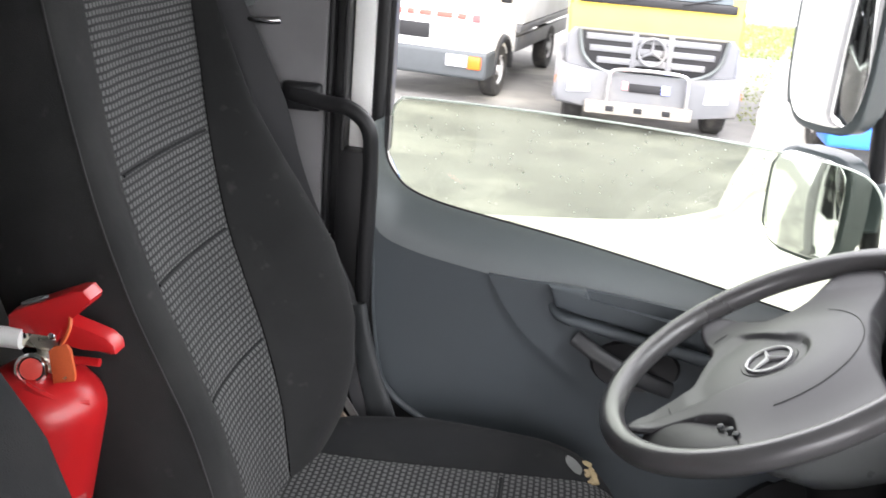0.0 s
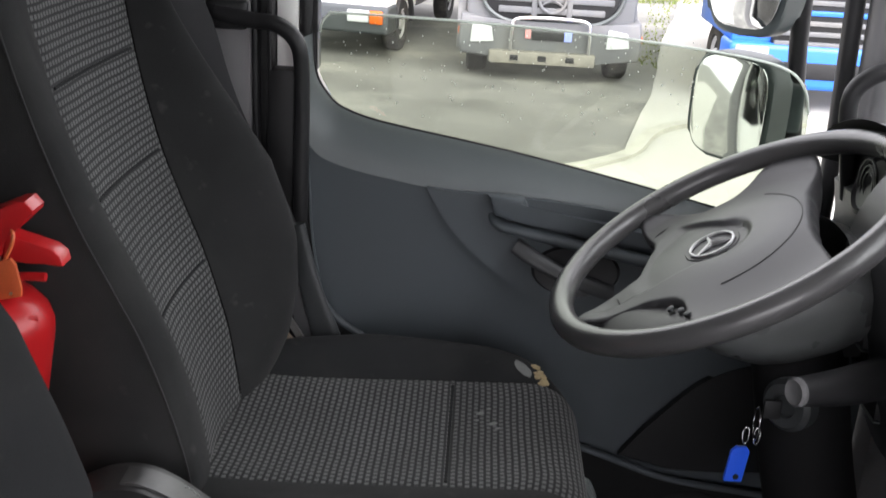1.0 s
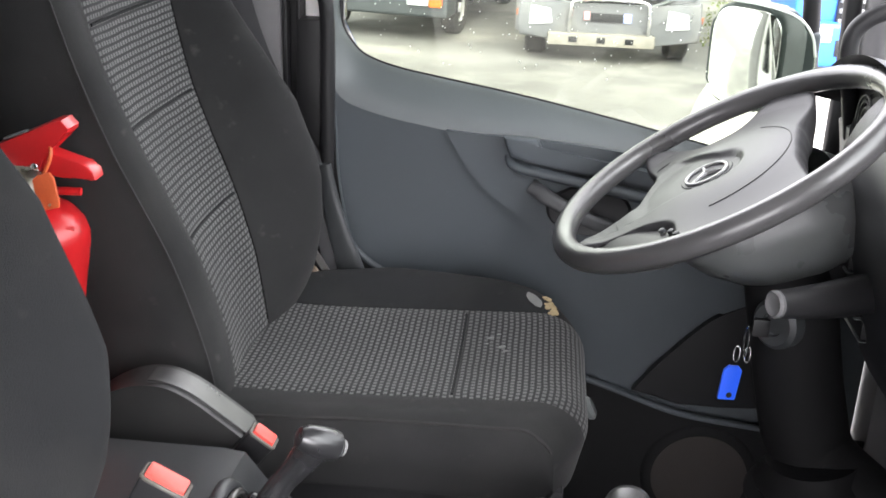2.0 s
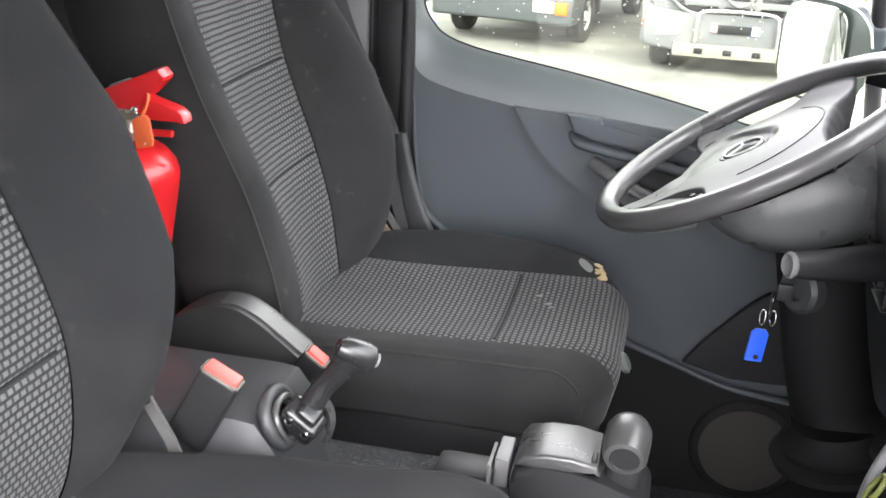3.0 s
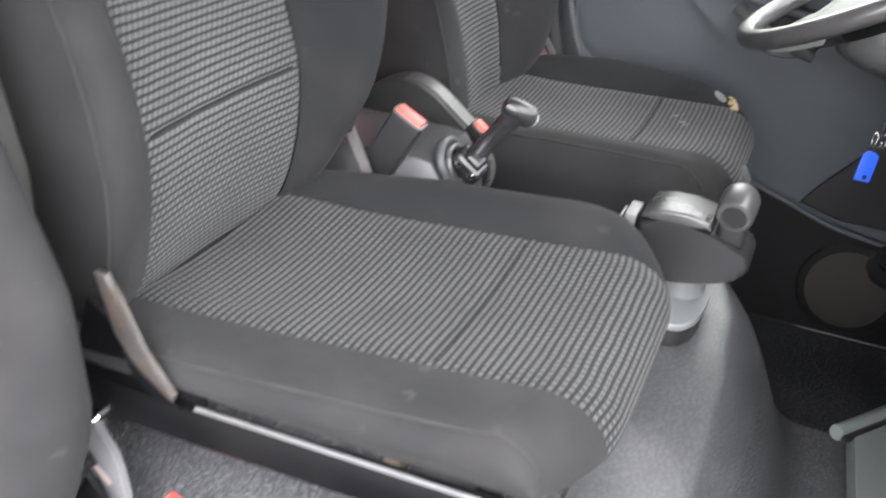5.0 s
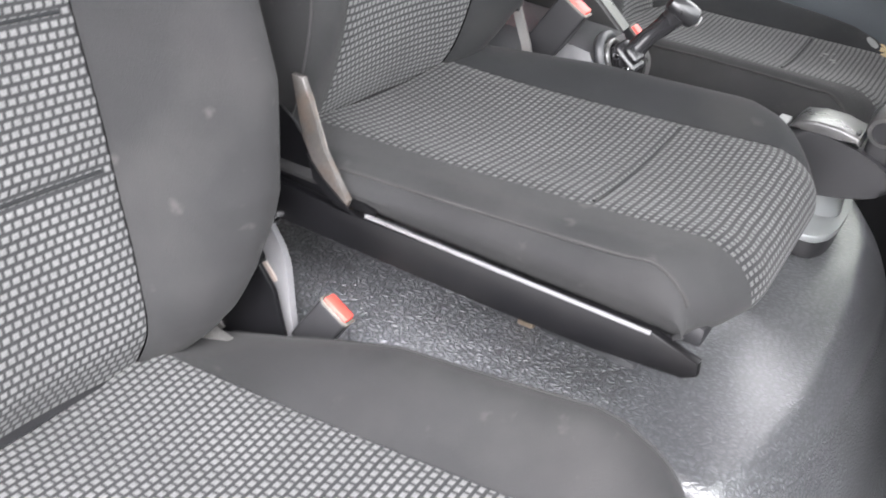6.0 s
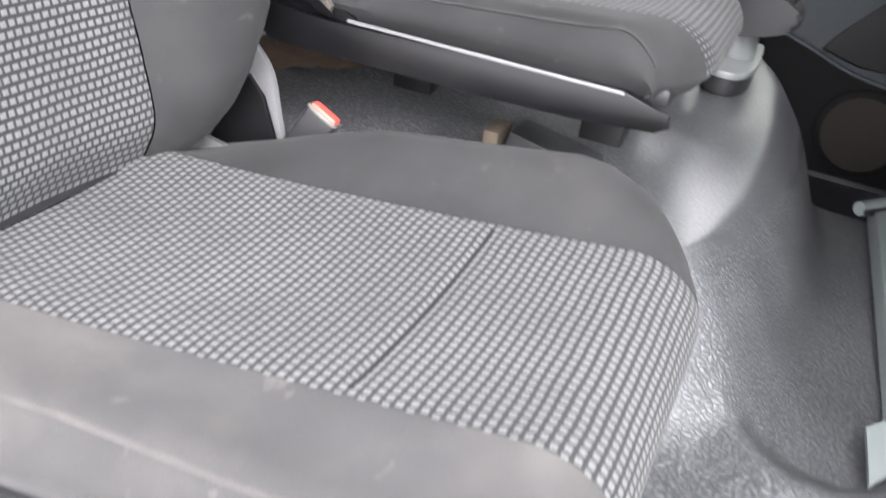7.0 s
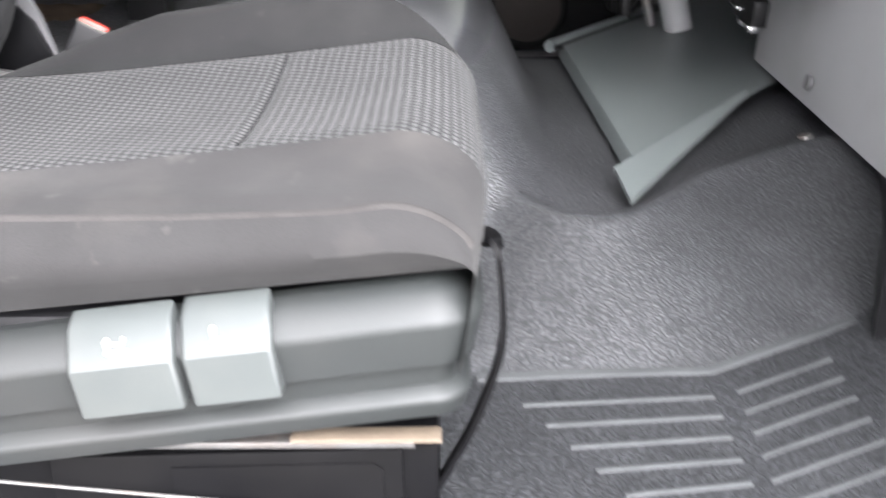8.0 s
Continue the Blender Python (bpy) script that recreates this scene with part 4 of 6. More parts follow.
passenger_seat = thing("passenger_seat", "passenger seat in checked black cloth on a grey plastic base", "seat", (0.3, -0.62, -0.05), SEATS)
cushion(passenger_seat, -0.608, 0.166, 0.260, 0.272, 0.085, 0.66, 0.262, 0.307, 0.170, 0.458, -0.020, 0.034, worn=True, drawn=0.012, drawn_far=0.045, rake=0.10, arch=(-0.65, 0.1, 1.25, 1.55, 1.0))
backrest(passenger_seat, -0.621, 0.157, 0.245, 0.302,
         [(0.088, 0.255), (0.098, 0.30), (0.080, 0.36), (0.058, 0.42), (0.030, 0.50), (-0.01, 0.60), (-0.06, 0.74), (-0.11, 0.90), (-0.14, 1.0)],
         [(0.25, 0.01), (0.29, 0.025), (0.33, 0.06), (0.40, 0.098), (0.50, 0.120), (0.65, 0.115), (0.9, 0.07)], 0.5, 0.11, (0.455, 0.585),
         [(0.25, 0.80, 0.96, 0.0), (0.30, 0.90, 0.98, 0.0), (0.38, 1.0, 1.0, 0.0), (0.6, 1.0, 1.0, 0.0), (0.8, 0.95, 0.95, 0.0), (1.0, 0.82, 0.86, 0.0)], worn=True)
# grey plastic base with levers under the passenger seat
trim = [(-0.862, 0.190), (-0.878, 0.186), (-0.8905, 0.170), (-0.893, 0.166), (-0.8925, 0.161), (-0.886, 0.128), (-0.875, 0.122), (-0.872, 0.104), (-0.882, 0.098), (-0.884, 0.095), (-0.8835, 0.091), (-0.878, 0.078), (-0.850, 0.076), (-0.850, 0.190)]
run = [(x, -0.85, 0.0, -1.0) for x in np.linspace(-0.02, 0.612, 20)] + [(0.612, -0.85, math.sin(a), -math.cos(a)) for a in np.linspace(0.15, math.pi / 2, 9)] + [(0.612, y, 1.0, 0.0) for y in np.linspace(-0.83, -0.40, 8)]
rows = [[(x - nx * (y + 0.85), py - ny * (y + 0.85), z + 0.13 * (x - 0.42)) for y, z in trim + trim[:1]] for x, py, nx, ny in run]
part("base_trim", grid(rows, close_ends=False), BASETRIM, passenger_seat, "mid-grey moulded base trim")
part("base_box", box((0.0, -0.855, -0.05), (0.62, -0.395, 0.078), 0.006), STEEL_BLACK, passenger_seat, "black steel base box")
part("inset_panel", prism([(0.30, 0.055), (0.590, 0.062), (0.592, -0.04), (0.30, -0.04)], -0.8635, -0.856, "y", 0.003), STEEL_BLACK, passenger_seat)
part("bright_edge", box((0.02, -0.868, 0.066), (0.60, -0.852, 0.072), 0.0015), STEEL, passenger_seat, "thin bright metal edge")
part("bright_wire", tube([(0.10, -0.870, 0.055), (0.26, -0.870, 0.037), (0.411, -0.870, 0.020), (0.50, -0.870, 0.010)], 0.0016, 8), STEEL, passenger_seat, "bright bare wire")
part("tan_strip", box((0.50, -0.872, 0.0735), (0.622, -0.852, 0.0770), 0.0012), TAN, passenger_seat, "tan fibreboard strip")
for a, b in ((0.343, 0.424), (0.430, 0.498)):
    lev_m = Matrix.Translation((0, 0, 0.13 * ((a + b) / 2 - 0.42))) @ Matrix.Translation(((a + b) / 2, 0, 0.165)) @ pose(0, 0, 0, 0, -7, 0) @ Matrix.Translation((-(a + b) / 2, 0, -0.165))
    lev = part("lever", prism([(-0.864, 0.200), (-0.884, 0.194), (-0.905, 0.168), (-0.902, 0.126), (-0.868, 0.124)], a, b, "x", 0.004, 3), PALE, passenger_seat, "pale grey adjusting lever")
    c = (a + b) / 2
    sym = join(box((c - 0.011, -0.8998, 0.1758), (c + 0.008, -0.8940, 0.1788), 0.0008, 1), box((c - 0.011, -0.8965, 0.1788), (c - 0.007, -0.8890, 0.1865), 0.0008, 1))
    if a < 0.4:
        sym = join(sym, box((c - 0.005, -0.8955, 0.1812), (c + 0.004, -0.8905, 0.1832), 0.0006, 1), box((c + 0.002, -0.8935, 0.1832), (c + 0.005, -0.8890, 0.1862), 0.0006, 1))
    sign = part("symbol", sym, WHITE, lev, "white seat symbol")
    sign.data.transform(lev_m)
    lev.data.transform(lev_m)
part("inset_slot", prism([(0.40, 0.046), (0.566, 0.050), (0.574, 0.044), (0.576, -0.02), (0.40, -0.02)], -0.8660, -0.8630, "y", 0.001), STEEL_BLACK, passenger_seat, "dark recess in the base panel")
part("front_bar", strap(smooth_line([(0.655, -0.80, 0.225), (0.664, -0.836, 0.232), (0.669, -0.842, 0.205), (0.670, -0.843, 0.145), (0.650, -0.843, 0.078), (0.630, -0.843, 0.035), (0.612, -0.843, -0.002), (0.605, -0.843, -0.045)], 6), 0.016, 0.005, (0, 1, 0)), STEEL_BLACK, passenger_seat, "black bent steel strap")
part("latch", box((-0.030, -0.310, 0.155), (-0.014, -0.296, 0.190), 0.003), PALE, passenger_seat, "pale latch at the back hinge")
part("recliner", prism([(0.02, 0.19), (0.10, 0.21), (0.13, 0.25), (0.07, 0.26), (0.03, 0.24)], -0.372, -0.362, "y", 0.003), STEEL, passenger_seat)
part("hinge_bolt", tube([(0.045, -0.36, 0.232), (0.065, -0.30, 0.237)], 0.008, 10), STEEL, passenger_seat)


# ---------------------------------------------------------------- belts and buckles
def buckle(name, label, base, top, width, thick, side):
    """A belt buckle on its stalk with a red release button along the upper edge."""
    b, t, s = Vector(base), Vector(top), Vector(side).normalized()
    d = (t - b).normalized()
    s = (s - d * s.dot(d)).normalized()
    n = d.cross(s)
    m = Matrix((s, n, d)).transposed().to_4x4()
    m.translation = b
    h = (t - b).length
    ob = thing(name, label, "seat belt buckle", base)
    part("body", box((-width / 2, -thick / 2, 0), (width / 2, thick / 2, h - 0.004), 0.004, 3, m), BLACK, ob)
    part("button", box((-width / 2 + 0.003, -thick / 2 + 0.002, h - 0.014), (width / 2 - 0.003, thick / 2 - 0.002, h + 0.002), 0.003, 2, m), RED_PLASTIC, ob, "faded red release button")
    rim = [m @ Vector((a * (width / 2 - 0.001), b * (thick / 2 - 0.001), h - 0.004)) for a, b in ((-1, -0.8), (-0.8, -1), (0.8, -1), (1, -0.8), (1, 0.8), (0.8, 1), (-0.8, 1), (-1, 0.8))]
    part("rim", tube(rim, 0.0022, 8, closed=True), RUBBED, ob, "rubbed pale rim round the button")
    return ob, m, h


bk, m, h = buckle("belt_buckle", "black belt buckle with a faded red button beside the middle seat", (0.128, 0.308, 0.425), (0.176, 0.308, 0.517), 0.048, 0.026, (1, 0, -0.3))
bk, m, h = buckle("belt_buckle", "black belt buckle with red button at the driver's seat", (0.185, 0.520, 0.405), (0.216, 0.515, 0.446), 0.034, 0.022, (1, 0, -0.6))
outline = [tuple(q) for q in smooth_line([(-0.035, 0.36), (-0.030, 0.42), (0.004, 0.460), (0.045, 0.484), (0.085, 0.489), (0.12, 0.476), (0.155, 0.451), (0.190, 0.424)], 5)] + [(0.186, 0.402), (0.150, 0.372), (0.12, 0.355)]
part("arm", prism(outline, 0.528, 0.582, "y", 0.011, 4), ARM, bk, "worn grey plastic arm")
# light on the arm's upward face is this strap's paler colour
part("arm_edge", strap(smooth_line([(0.070, 0.555, 0.4895), (0.088, 0.555, 0.4893), (0.12, 0.555, 0.4772), (0.155, 0.555, 0.4525), (0.186, 0.555, 0.4290)], 6), 0.034, 0.004, (0, 1, 0)), GRIP, bk, "paler top of the arm with light on it in the colour")
bk, m, h = buckle("belt_buckle", "black belt buckle with a red button at the passenger seat", (0.172, -0.300, 0.235), (0.200, -0.290, 0.290), 0.040, 0.022, (1, 0, -0.5))
part("stalk", strap(smooth_line([(0.10, -0.30, 0.26), (0.13, -0.302, 0.245), (0.16, -0.302, 0.225), (0.18, -0.300, 0.225)], 5), 0.03, 0.006, (0, 0.3, 1)), GREYTRIM, bk, "grey plastic stalk")
stalk = part("belt_stalk", strap(smooth_line([(0.085, -0.275, 0.335), (0.115, -0.285, 0.31), (0.135, -0.295, 0.265), (0.150, -0.30, 0.225)], 6), 0.024, 0.010, (1, 0, 0.5)), GREYTRIM)
tagged(stalk, "grey plastic belt stalk beside the passenger seat", "belt stalk")
pin = thing("belt_anchor", "bright steel belt anchor beside the middle seat", "belt anchor", (0.115, 0.262, 0.43))
part("plate", strap([(0.100, 0.262, 0.505), (0.112, 0.264, 0.480), (0.128, 0.266, 0.448), (0.135, 0.266, 0.43)], 0.014, 0.004, (1, 0, 0.5)), STEEL, pin)
part("sleeve", box((0.088, 0.255, 0.492), (0.110, 0.272, 0.512), 0.004), BLACK, pin)

belt = thing("seat_belt", "black driver's seat belt hanging down from its pillar guide", "seat belt", (0.0, 1.14, 0.3))
part("webbing", strap(smooth_line([(-0.068, 1.135, 1.04), (-0.03, 1.133, 0.965), (0.008, 1.130, 0.885), (0.03, 1.140, 0.80), (0.055, 1.145, 0.73), (0.09, 1.145, 0.66), (0.125, 1.142, 0.59), (0.155, 1.135, 0.50), (0.185, 1.135, 0.40), (0.20, 1.14, 0.32)], 5), 0.047, 0.0018, (1, 0.35, 0.2)), WEB, belt)
part("guide", tube(smooth_line([(-0.055, 1.150, 1.015), (-0.035, 1.145, 1.008), (-0.005, 1.142, 1.008), (0.015, 1.145, 1.010)], 5), 0.006, 10), CHROME, belt, "bright metal belt guide")
part("guide_plate", box((-0.09, 1.160, 1.02), (-0.045, 1.215, 1.08), 0.006), PALE, belt)
line = smooth_line([(0.158, 1.135, 0.585), (0.170, 1.133, 0.52), (0.186, 1.130, 0.46), (0.206, 1.130, 0.40), (0.222, 1.135, 0.33)], 5)
part("lower_sleeve", blade(line, [0.022 + 0.036 * i / (len(line) - 1) for i in range(len(line))], 0.016, (1, -0.3, 0.3)), SHELL, belt, "slate plastic sleeve")
part("tongue", lathe([(0.010, 0), (0.012, 0.003), (0.006, 0.004)], pose(0.215, 1.10, 0.395, 60), 14), CHROME, belt)

# ---------------------------------------------------------------- console with handbrake
console = thing("console", "dark grey plastic console between the driver's and middle seats", "console", (0.12, 0.38, 0.22))
body = [[(x, 0.275 + 0.24 * v, 0.22 + (0.225 - 0.05 * smoothstep(0.18, 0.34, x) + 0.012 * math.sin(math.pi * v)) * min(1, 6 * v, 6 * (1 - v)) ** 0.5 * (1 - 0.85 * smoothstep(0.222, 0.256, x))) for v in np.linspace(0, 1, 17)] for x in np.concatenate([np.linspace(-0.25, 0.23, 20), np.linspace(0.24, 0.30, 12)])]
part("body", grid(body, close_ends=True), CONSOLE, console)
CA, CB = Vector((0, 1, 0)), Vector((-0.42, 0, 0.907))
for size, thick, depth, stuff in ((0.034, 0.0080, 0.0, CONSOLE), (0.028, 0.0045, 0.010, GRIP)):
    part("brake_collar", tube([Vector((0.222 + depth, 0.360, 0.440)) + CA * size * math.copysign(abs(math.cos(a)) ** 0.8, math.cos(a)) + CB * size * 0.9 * math.copysign(abs(math.sin(a)) ** 0.8, math.sin(a)) for a in np.linspace(0, 2 * math.pi, 28, endpoint=False)], thick, 10, closed=True), stuff, console, "raised collar round the brake lever")
brake = thing("handbrake", "black parking brake lever with a rounded grip", "handbrake", (0.25, 0.362, 0.44))
clamp = Matrix.Translation((0.252, 0.352, 0.448)) @ pose(0, 0, 0, 18, 38, 0)
part("clamp", box((-0.024, -0.017, -0.020), (0.026, 0.017, 0.012), 0.008, 3, clamp), GLOSSY, brake, "glossy black clamp")
part("clamp_cap", box((-0.012, -0.013, 0.006), (0.016, 0.013, 0.022), 0.006, 3, clamp), GLOSSY, brake)
for k in (-0.010, 0.014):
    part("bolt", lathe([(0.0055, 0), (0.0055, 0.004), (0.002, 0.006)], clamp @ pose(k, -0.016, 0.002, 90), 10), CHROME, brake, "bright bolt head")
part("bracket", strap(smooth_line([(0.262, 0.384, 0.462), (0.273, 0.386, 0.446), (0.276, 0.387, 0.425), (0.270, 0.387, 0.40)], 4), 0.012, 0.004, (0.3, 1, 0)), GRIP, brake, "bare metal bracket")
part("shaft", tube(smooth_line([(0.258, 0.360, 0.458), (0.272, 0.364, 0.483), (0.290, 0.367, 0.506), (0.304, 0.368, 0.527)], 4), 0.0125, 14, taper=[1.0 + 0.05 * abs(i - 5) for i in range(13)]), GLOSSY, brake)
grip = Vector((0.78, 0.44, -0.44)).to_track_quat("Z", "Y").to_matrix().to_4x4()
part("knob", lathe([(0.003, -0.025), (0.010, -0.023), (0.0145, -0.014), (0.016, 0.0), (0.0165, 0.012), (0.0150, 0.020), (0.009, 0.0245), (0.002, 0.026)], Matrix.Translation((0.310, 0.368, 0.533)) @ grip, 22), GLOSSY, brake, "rounded black grip")
part("button", lathe([(0.0085, 0), (0.0085, 0.003), (0.003, 0.0045)], Matrix.Translation((0.3300, 0.3795, 0.5215)) @ grip, 14), GREYTRIM, brake, "grey end button")

# ---------------------------------------------------------------- gear selector beside the driver's seat
gear = thing("gear_selector", "dark grey gear selector box with a round grip", "gear selector", (0.55, 0.40, 0.25))
outline = [tuple(q) for q in smooth_line([(0.497, 0.392), (0.503, 0.417), (0.55, 0.424), (0.60, 0.417), (0.642, 0.400), (0.655, 0.386), (0.648, 0.368), (0.61, 0.350), (0.55, 0.338), (0.508, 0.345), (0.496, 0.368)], 4)]
part("housing", prism(outline, 0.362, 0.455, "y", 0.010, 3), BLACK, gear)
part("lid", prism([(0.499, 0.420), (0.508, 0.433), (0.535, 0.4395), (0.565, 0.4400), (0.594, 0.434), (0.598, 0.421), (0.55, 0.426)], 0.366, 0.447, "y", 0.005, 3), GRIP, gear, "worn grey top cover")
part("slot", box((0.586, 0.374, 0.4325), (0.592, 0.394, 0.4385), 0.001, 1), BLACK, gear)
axis = Matrix.Translation((0.6215, 0.364, 0.4515)) @ Vector((0.04, 0.97, 0.22)).to_track_quat("Z", "Y").to_matrix().to_4x4()
part("grip", lathe([(0.016, 0.003), (0.017, -0.001), (0.0225, 0.0), (0.0255, 0.006), (0.0265, 0.030), (0.0260, 0.046), (0.022, 0.055), (0.013, 0.060), (0.003, 0.0615)], axis, 28), GRIP, gear, "round worn grey grip")
part("socket_hole", lathe([(0.0162, 0.001), (0.0162, 0.0035), (0.003, 0.0037)], axis, 22), BLACK, gear, "dark socket in the grip")
part("grip_root", box((0.602, 0.378, 0.400), (0.642, 0.420, 0.440), 0.010, 3), BLACK, gear)
for a, b, h in ((0.466, 0.471, 0.404), (0.475, 0.492, 0.414)):
    part("clip", box((a, 0.385, 0.376), (b, 0.440, h), 0.003), GREYTRIM, gear, "pale plastic clip")
part("neck", box((0.40, 0.385, 0.30), (0.51, 0.44, 0.386), 0.012), BLACK, gear)
part("foot", tube([(0.562, 0.425, 0.36), (0.566, 0.430, 0.32), (0.570, 0.435, 0.26), (0.570, 0.44, 0.20)], 0.034, 18), PADGREY, gear, "mid-grey stem")
pad = thing("gear_pad", "pale grey rounded cover below the gear selector", "cover", (0.58, 0.36, 0.24))
tilt = pose(0.570, 0.42, 0.288, 6, 3, 0)
def pad_line(k):
    return [(k * x, k * y) for x, y in smooth_line([(-0.036, 0.09), (-0.040, 0.0), (-0.034, -0.070), (-0.010, -0.088), (0.022, -0.078), (0.038, -0.03), (0.040, 0.04), (0.036, 0.09)], 4)]


part("top", prism(pad_line(1.0), 0.0, 0.012, "z", 0.004, 3), PADGREY, pad).data.transform(tilt)
part("skirt", prism(pad_line(0.94), -0.030, 0.0, "z", 0.004, 2), BLACK, pad).data.transform(tilt)

# ---------------------------------------------------------------- fire extinguisher
ext = thing("fire_extinguisher", "red fire extinguisher leaning between the seats", "fire extinguisher", (-0.12, 0.585, 0.36))
AX = Matrix.Translation((-0.072, 0.585, 0.65)) @ Matrix.Rotation(radians(10), 4, "Y")
part("cylinder", lathe([(0.045, -0.30), (0.062, -0.295), (0.066, -0.28), (0.066, 0.0), (0.0645, 0.012), (0.059, 0.024), (0.047, 0.036), (0.030, 0.043), (0.020, 0.045), (0.019, 0.058)], AX, 40), RED, ext)
LABEL = mat("label_red", (0.40, 0.075, 0.075), 0.5)
part("label", grid([[AX @ Vector((0.0667 * math.cos(a), 0.0667 * math.sin(a), h)) for a in np.radians(np.linspace(-8, -72, 14))] for h in np.linspace(-0.24, -0.085, 5)]), LABEL, ext, "worn pinkish printed label")
rng = random.Random(12)
bars = bmesh.new()
for row in range(9):
    a = -10.0
    while a > -66:
        w = rng.uniform(3, 10)
        h = -0.10 - 0.014 * row
        v = [bars.verts.new(AX @ Vector((0.0671 * math.cos(radians(b)), 0.0671 * math.sin(radians(b)), z))) for b, z in ((a, h), (a - w, h), (a - w, h - 0.006), (a, h - 0.006))]
        bars.faces.new(v)
        a -= w + rng.uniform(2, 5)
part("print", bars, PALE, ext, "pale lines of print")
part("white_line", grid([[AX @ Vector((0.0670 * math.cos(a), 0.0670 * math.sin(a), h)) for a in np.radians(np.linspace(-74, -140, 12))] for h in (-0.088, -0.0855)]), WHITE, ext, "thin white line")
part("stand", box((-0.20, 0.515, 0.335), (-0.05, 0.655, 0.352), 0.004), BLACK, ext)
part("valve", join(lathe([(0.017, 0.0), (0.019, 0.006), (0.015, 0.012), (0.015, 0.034), (0.018, 0.040)], Matrix.Translation((-0.062, 0.585, 0.692)), 18), box((-0.100, 0.568, 0.722), (-0.046, 0.600, 0.742), 0.006, 3), tube([(-0.060, 0.570, 0.704), (-0.045, 0.566, 0.702), (-0.032, 0.563, 0.698)], 0.005, 10)), PLATED, ext, "plated valve body")
part("gauge", lathe([(0.0165, 0), (0.0175, 0.004), (0.0175, 0.012), (0.0145, 0.015), (0.0130, 0.0115), (0.003, 0.011)], Matrix.Translation((-0.074, 0.569, 0.702)) @ Vector((0.25, -0.95, 0.2)).to_track_quat("Z", "Y").to_matrix().to_4x4(), 24), CHROME, ext, "round pressure gauge")
part("gauge_face", lathe([(0.012, 0.0118), (0.011, 0.0124), (0.002, 0.0124)], Matrix.Translation((-0.074, 0.569, 0.702)) @ Vector((0.25, -0.95, 0.2)).to_track_quat("Z", "Y").to_matrix().to_4x4(), 20), RED_PLASTIC, ext, "red dial")
part("hose", tube(smooth_line([(-0.085, 0.568, 0.733), (-0.115, 0.566, 0.733), (-0.15, 0.562, 0.725), (-0.19, 0.560, 0.69)], 5), 0.0115, 12), WHITE, ext, "pale hose fitting")
upper = [(-0.100, 0.737), (-0.101, 0.757), (-0.094, 0.764), (-0.060, 0.778), (-0.026, 0.794), (-0.017, 0.795), (-0.009, 0.786), (-0.010, 0.781), (-0.024, 0.772), (-0.038, 0.759), (-0.043, 0.746), (-0.047, 0.732), (-0.075, 0.733)]
part("upper_handle", prism(upper, 0.569, 0.601, "y", 0.003, 2), RED, ext)
part("handle_slot", tube([(-0.078 + 0.014 * math.cos(a), 0.585 + 0.007 * math.sin(a), 0.7715 + 0.0056 * math.cos(a)) for a in np.linspace(0, 2 * math.pi, 18, endpoint=False)], 0.0016, 6, closed=True), PADGREY, ext, "bright edge of the handle slot")
part("lower_handle", prism([(-0.044, 0.756), (-0.036, 0.757), (0.004, 0.745), (0.014, 0.737), (0.016, 0.727), (0.010, 0.726), (-0.020, 0.731), (-0.046, 0.729)], 0.572, 0.598, "y", 0.003, 2), RED, ext)
for x, z in ((-0.084, 0.737), (-0.052, 0.7405)):
    part("rivet", lathe([(0.0042, 0), (0.0042, 0.002), (0.002, 0.0035)], pose(x, 0.5695, z, 90), 10), CHROME, ext)
part("safety_pin", tube([(-0.045, 0.588, 0.706), (-0.028, 0.588, 0.707), (-0.009, 0.588, 0.7075)], 0.0048, 10), RED, ext)
part("seal", prism([(-0.048, 0.690), (-0.024, 0.696), (-0.023, 0.704), (-0.027, 0.731), (-0.032, 0.737), (-0.046, 0.733), (-0.052, 0.727)], 0.559, 0.564, "y", 0.0018, 2), ORANGE_TAG, ext, "faded orange seal tag")
part("seal_loop", tube(smooth_line([(-0.038, 0.562, 0.735), (-0.032, 0.564, 0.748), (-0.030, 0.567, 0.760), (-0.036, 0.575, 0.768)], 4), 0.0022, 6), ORANGE_TAG, ext)
part("bracket", tube(smooth_line([(-0.072, 0.548, 0.690), (-0.055, 0.545, 0.684), (-0.035, 0.552, 0.674), (-0.016, 0.572, 0.666)], 4), 0.0048, 8), RED, ext)

ext.matrix_basis = Matrix.Translation((-0.004, 0, -0.006)) @ ext.matrix_basis

# ---------------------------------------------------------------- steering wheel and column
TILT = radians(31.0)
WC = Vector((0.750, 0.863, 0.703))
WU, WV, WN = Vector((math.cos(TILT), 0, math.sin(TILT))), Vector((0, 1, 0)), Vector((-math.sin(TILT), 0, math.cos(TILT)))
WM = Matrix((WU, WV, WN)).transposed().to_4x4()
WM.translation = WC
wheel = thing("steering_wheel", "black four-spoke truck steering wheel with a grey hub", "steering wheel", WC)
R = 0.232
part("rim", tube([WM @ Vector((R * math.cos(a), R * math.sin(a), 0)) for a in np.linspace(0, 2 * math.pi, 72, endpoint=False)], 0.0165, 14, closed=True), WHEEL, wheel, "black rim worn to a sheen")
SPOKES = [radians(d) for d in (188.0, 116.0, 58.7, 245.3)]


FACE = radians(152.0)


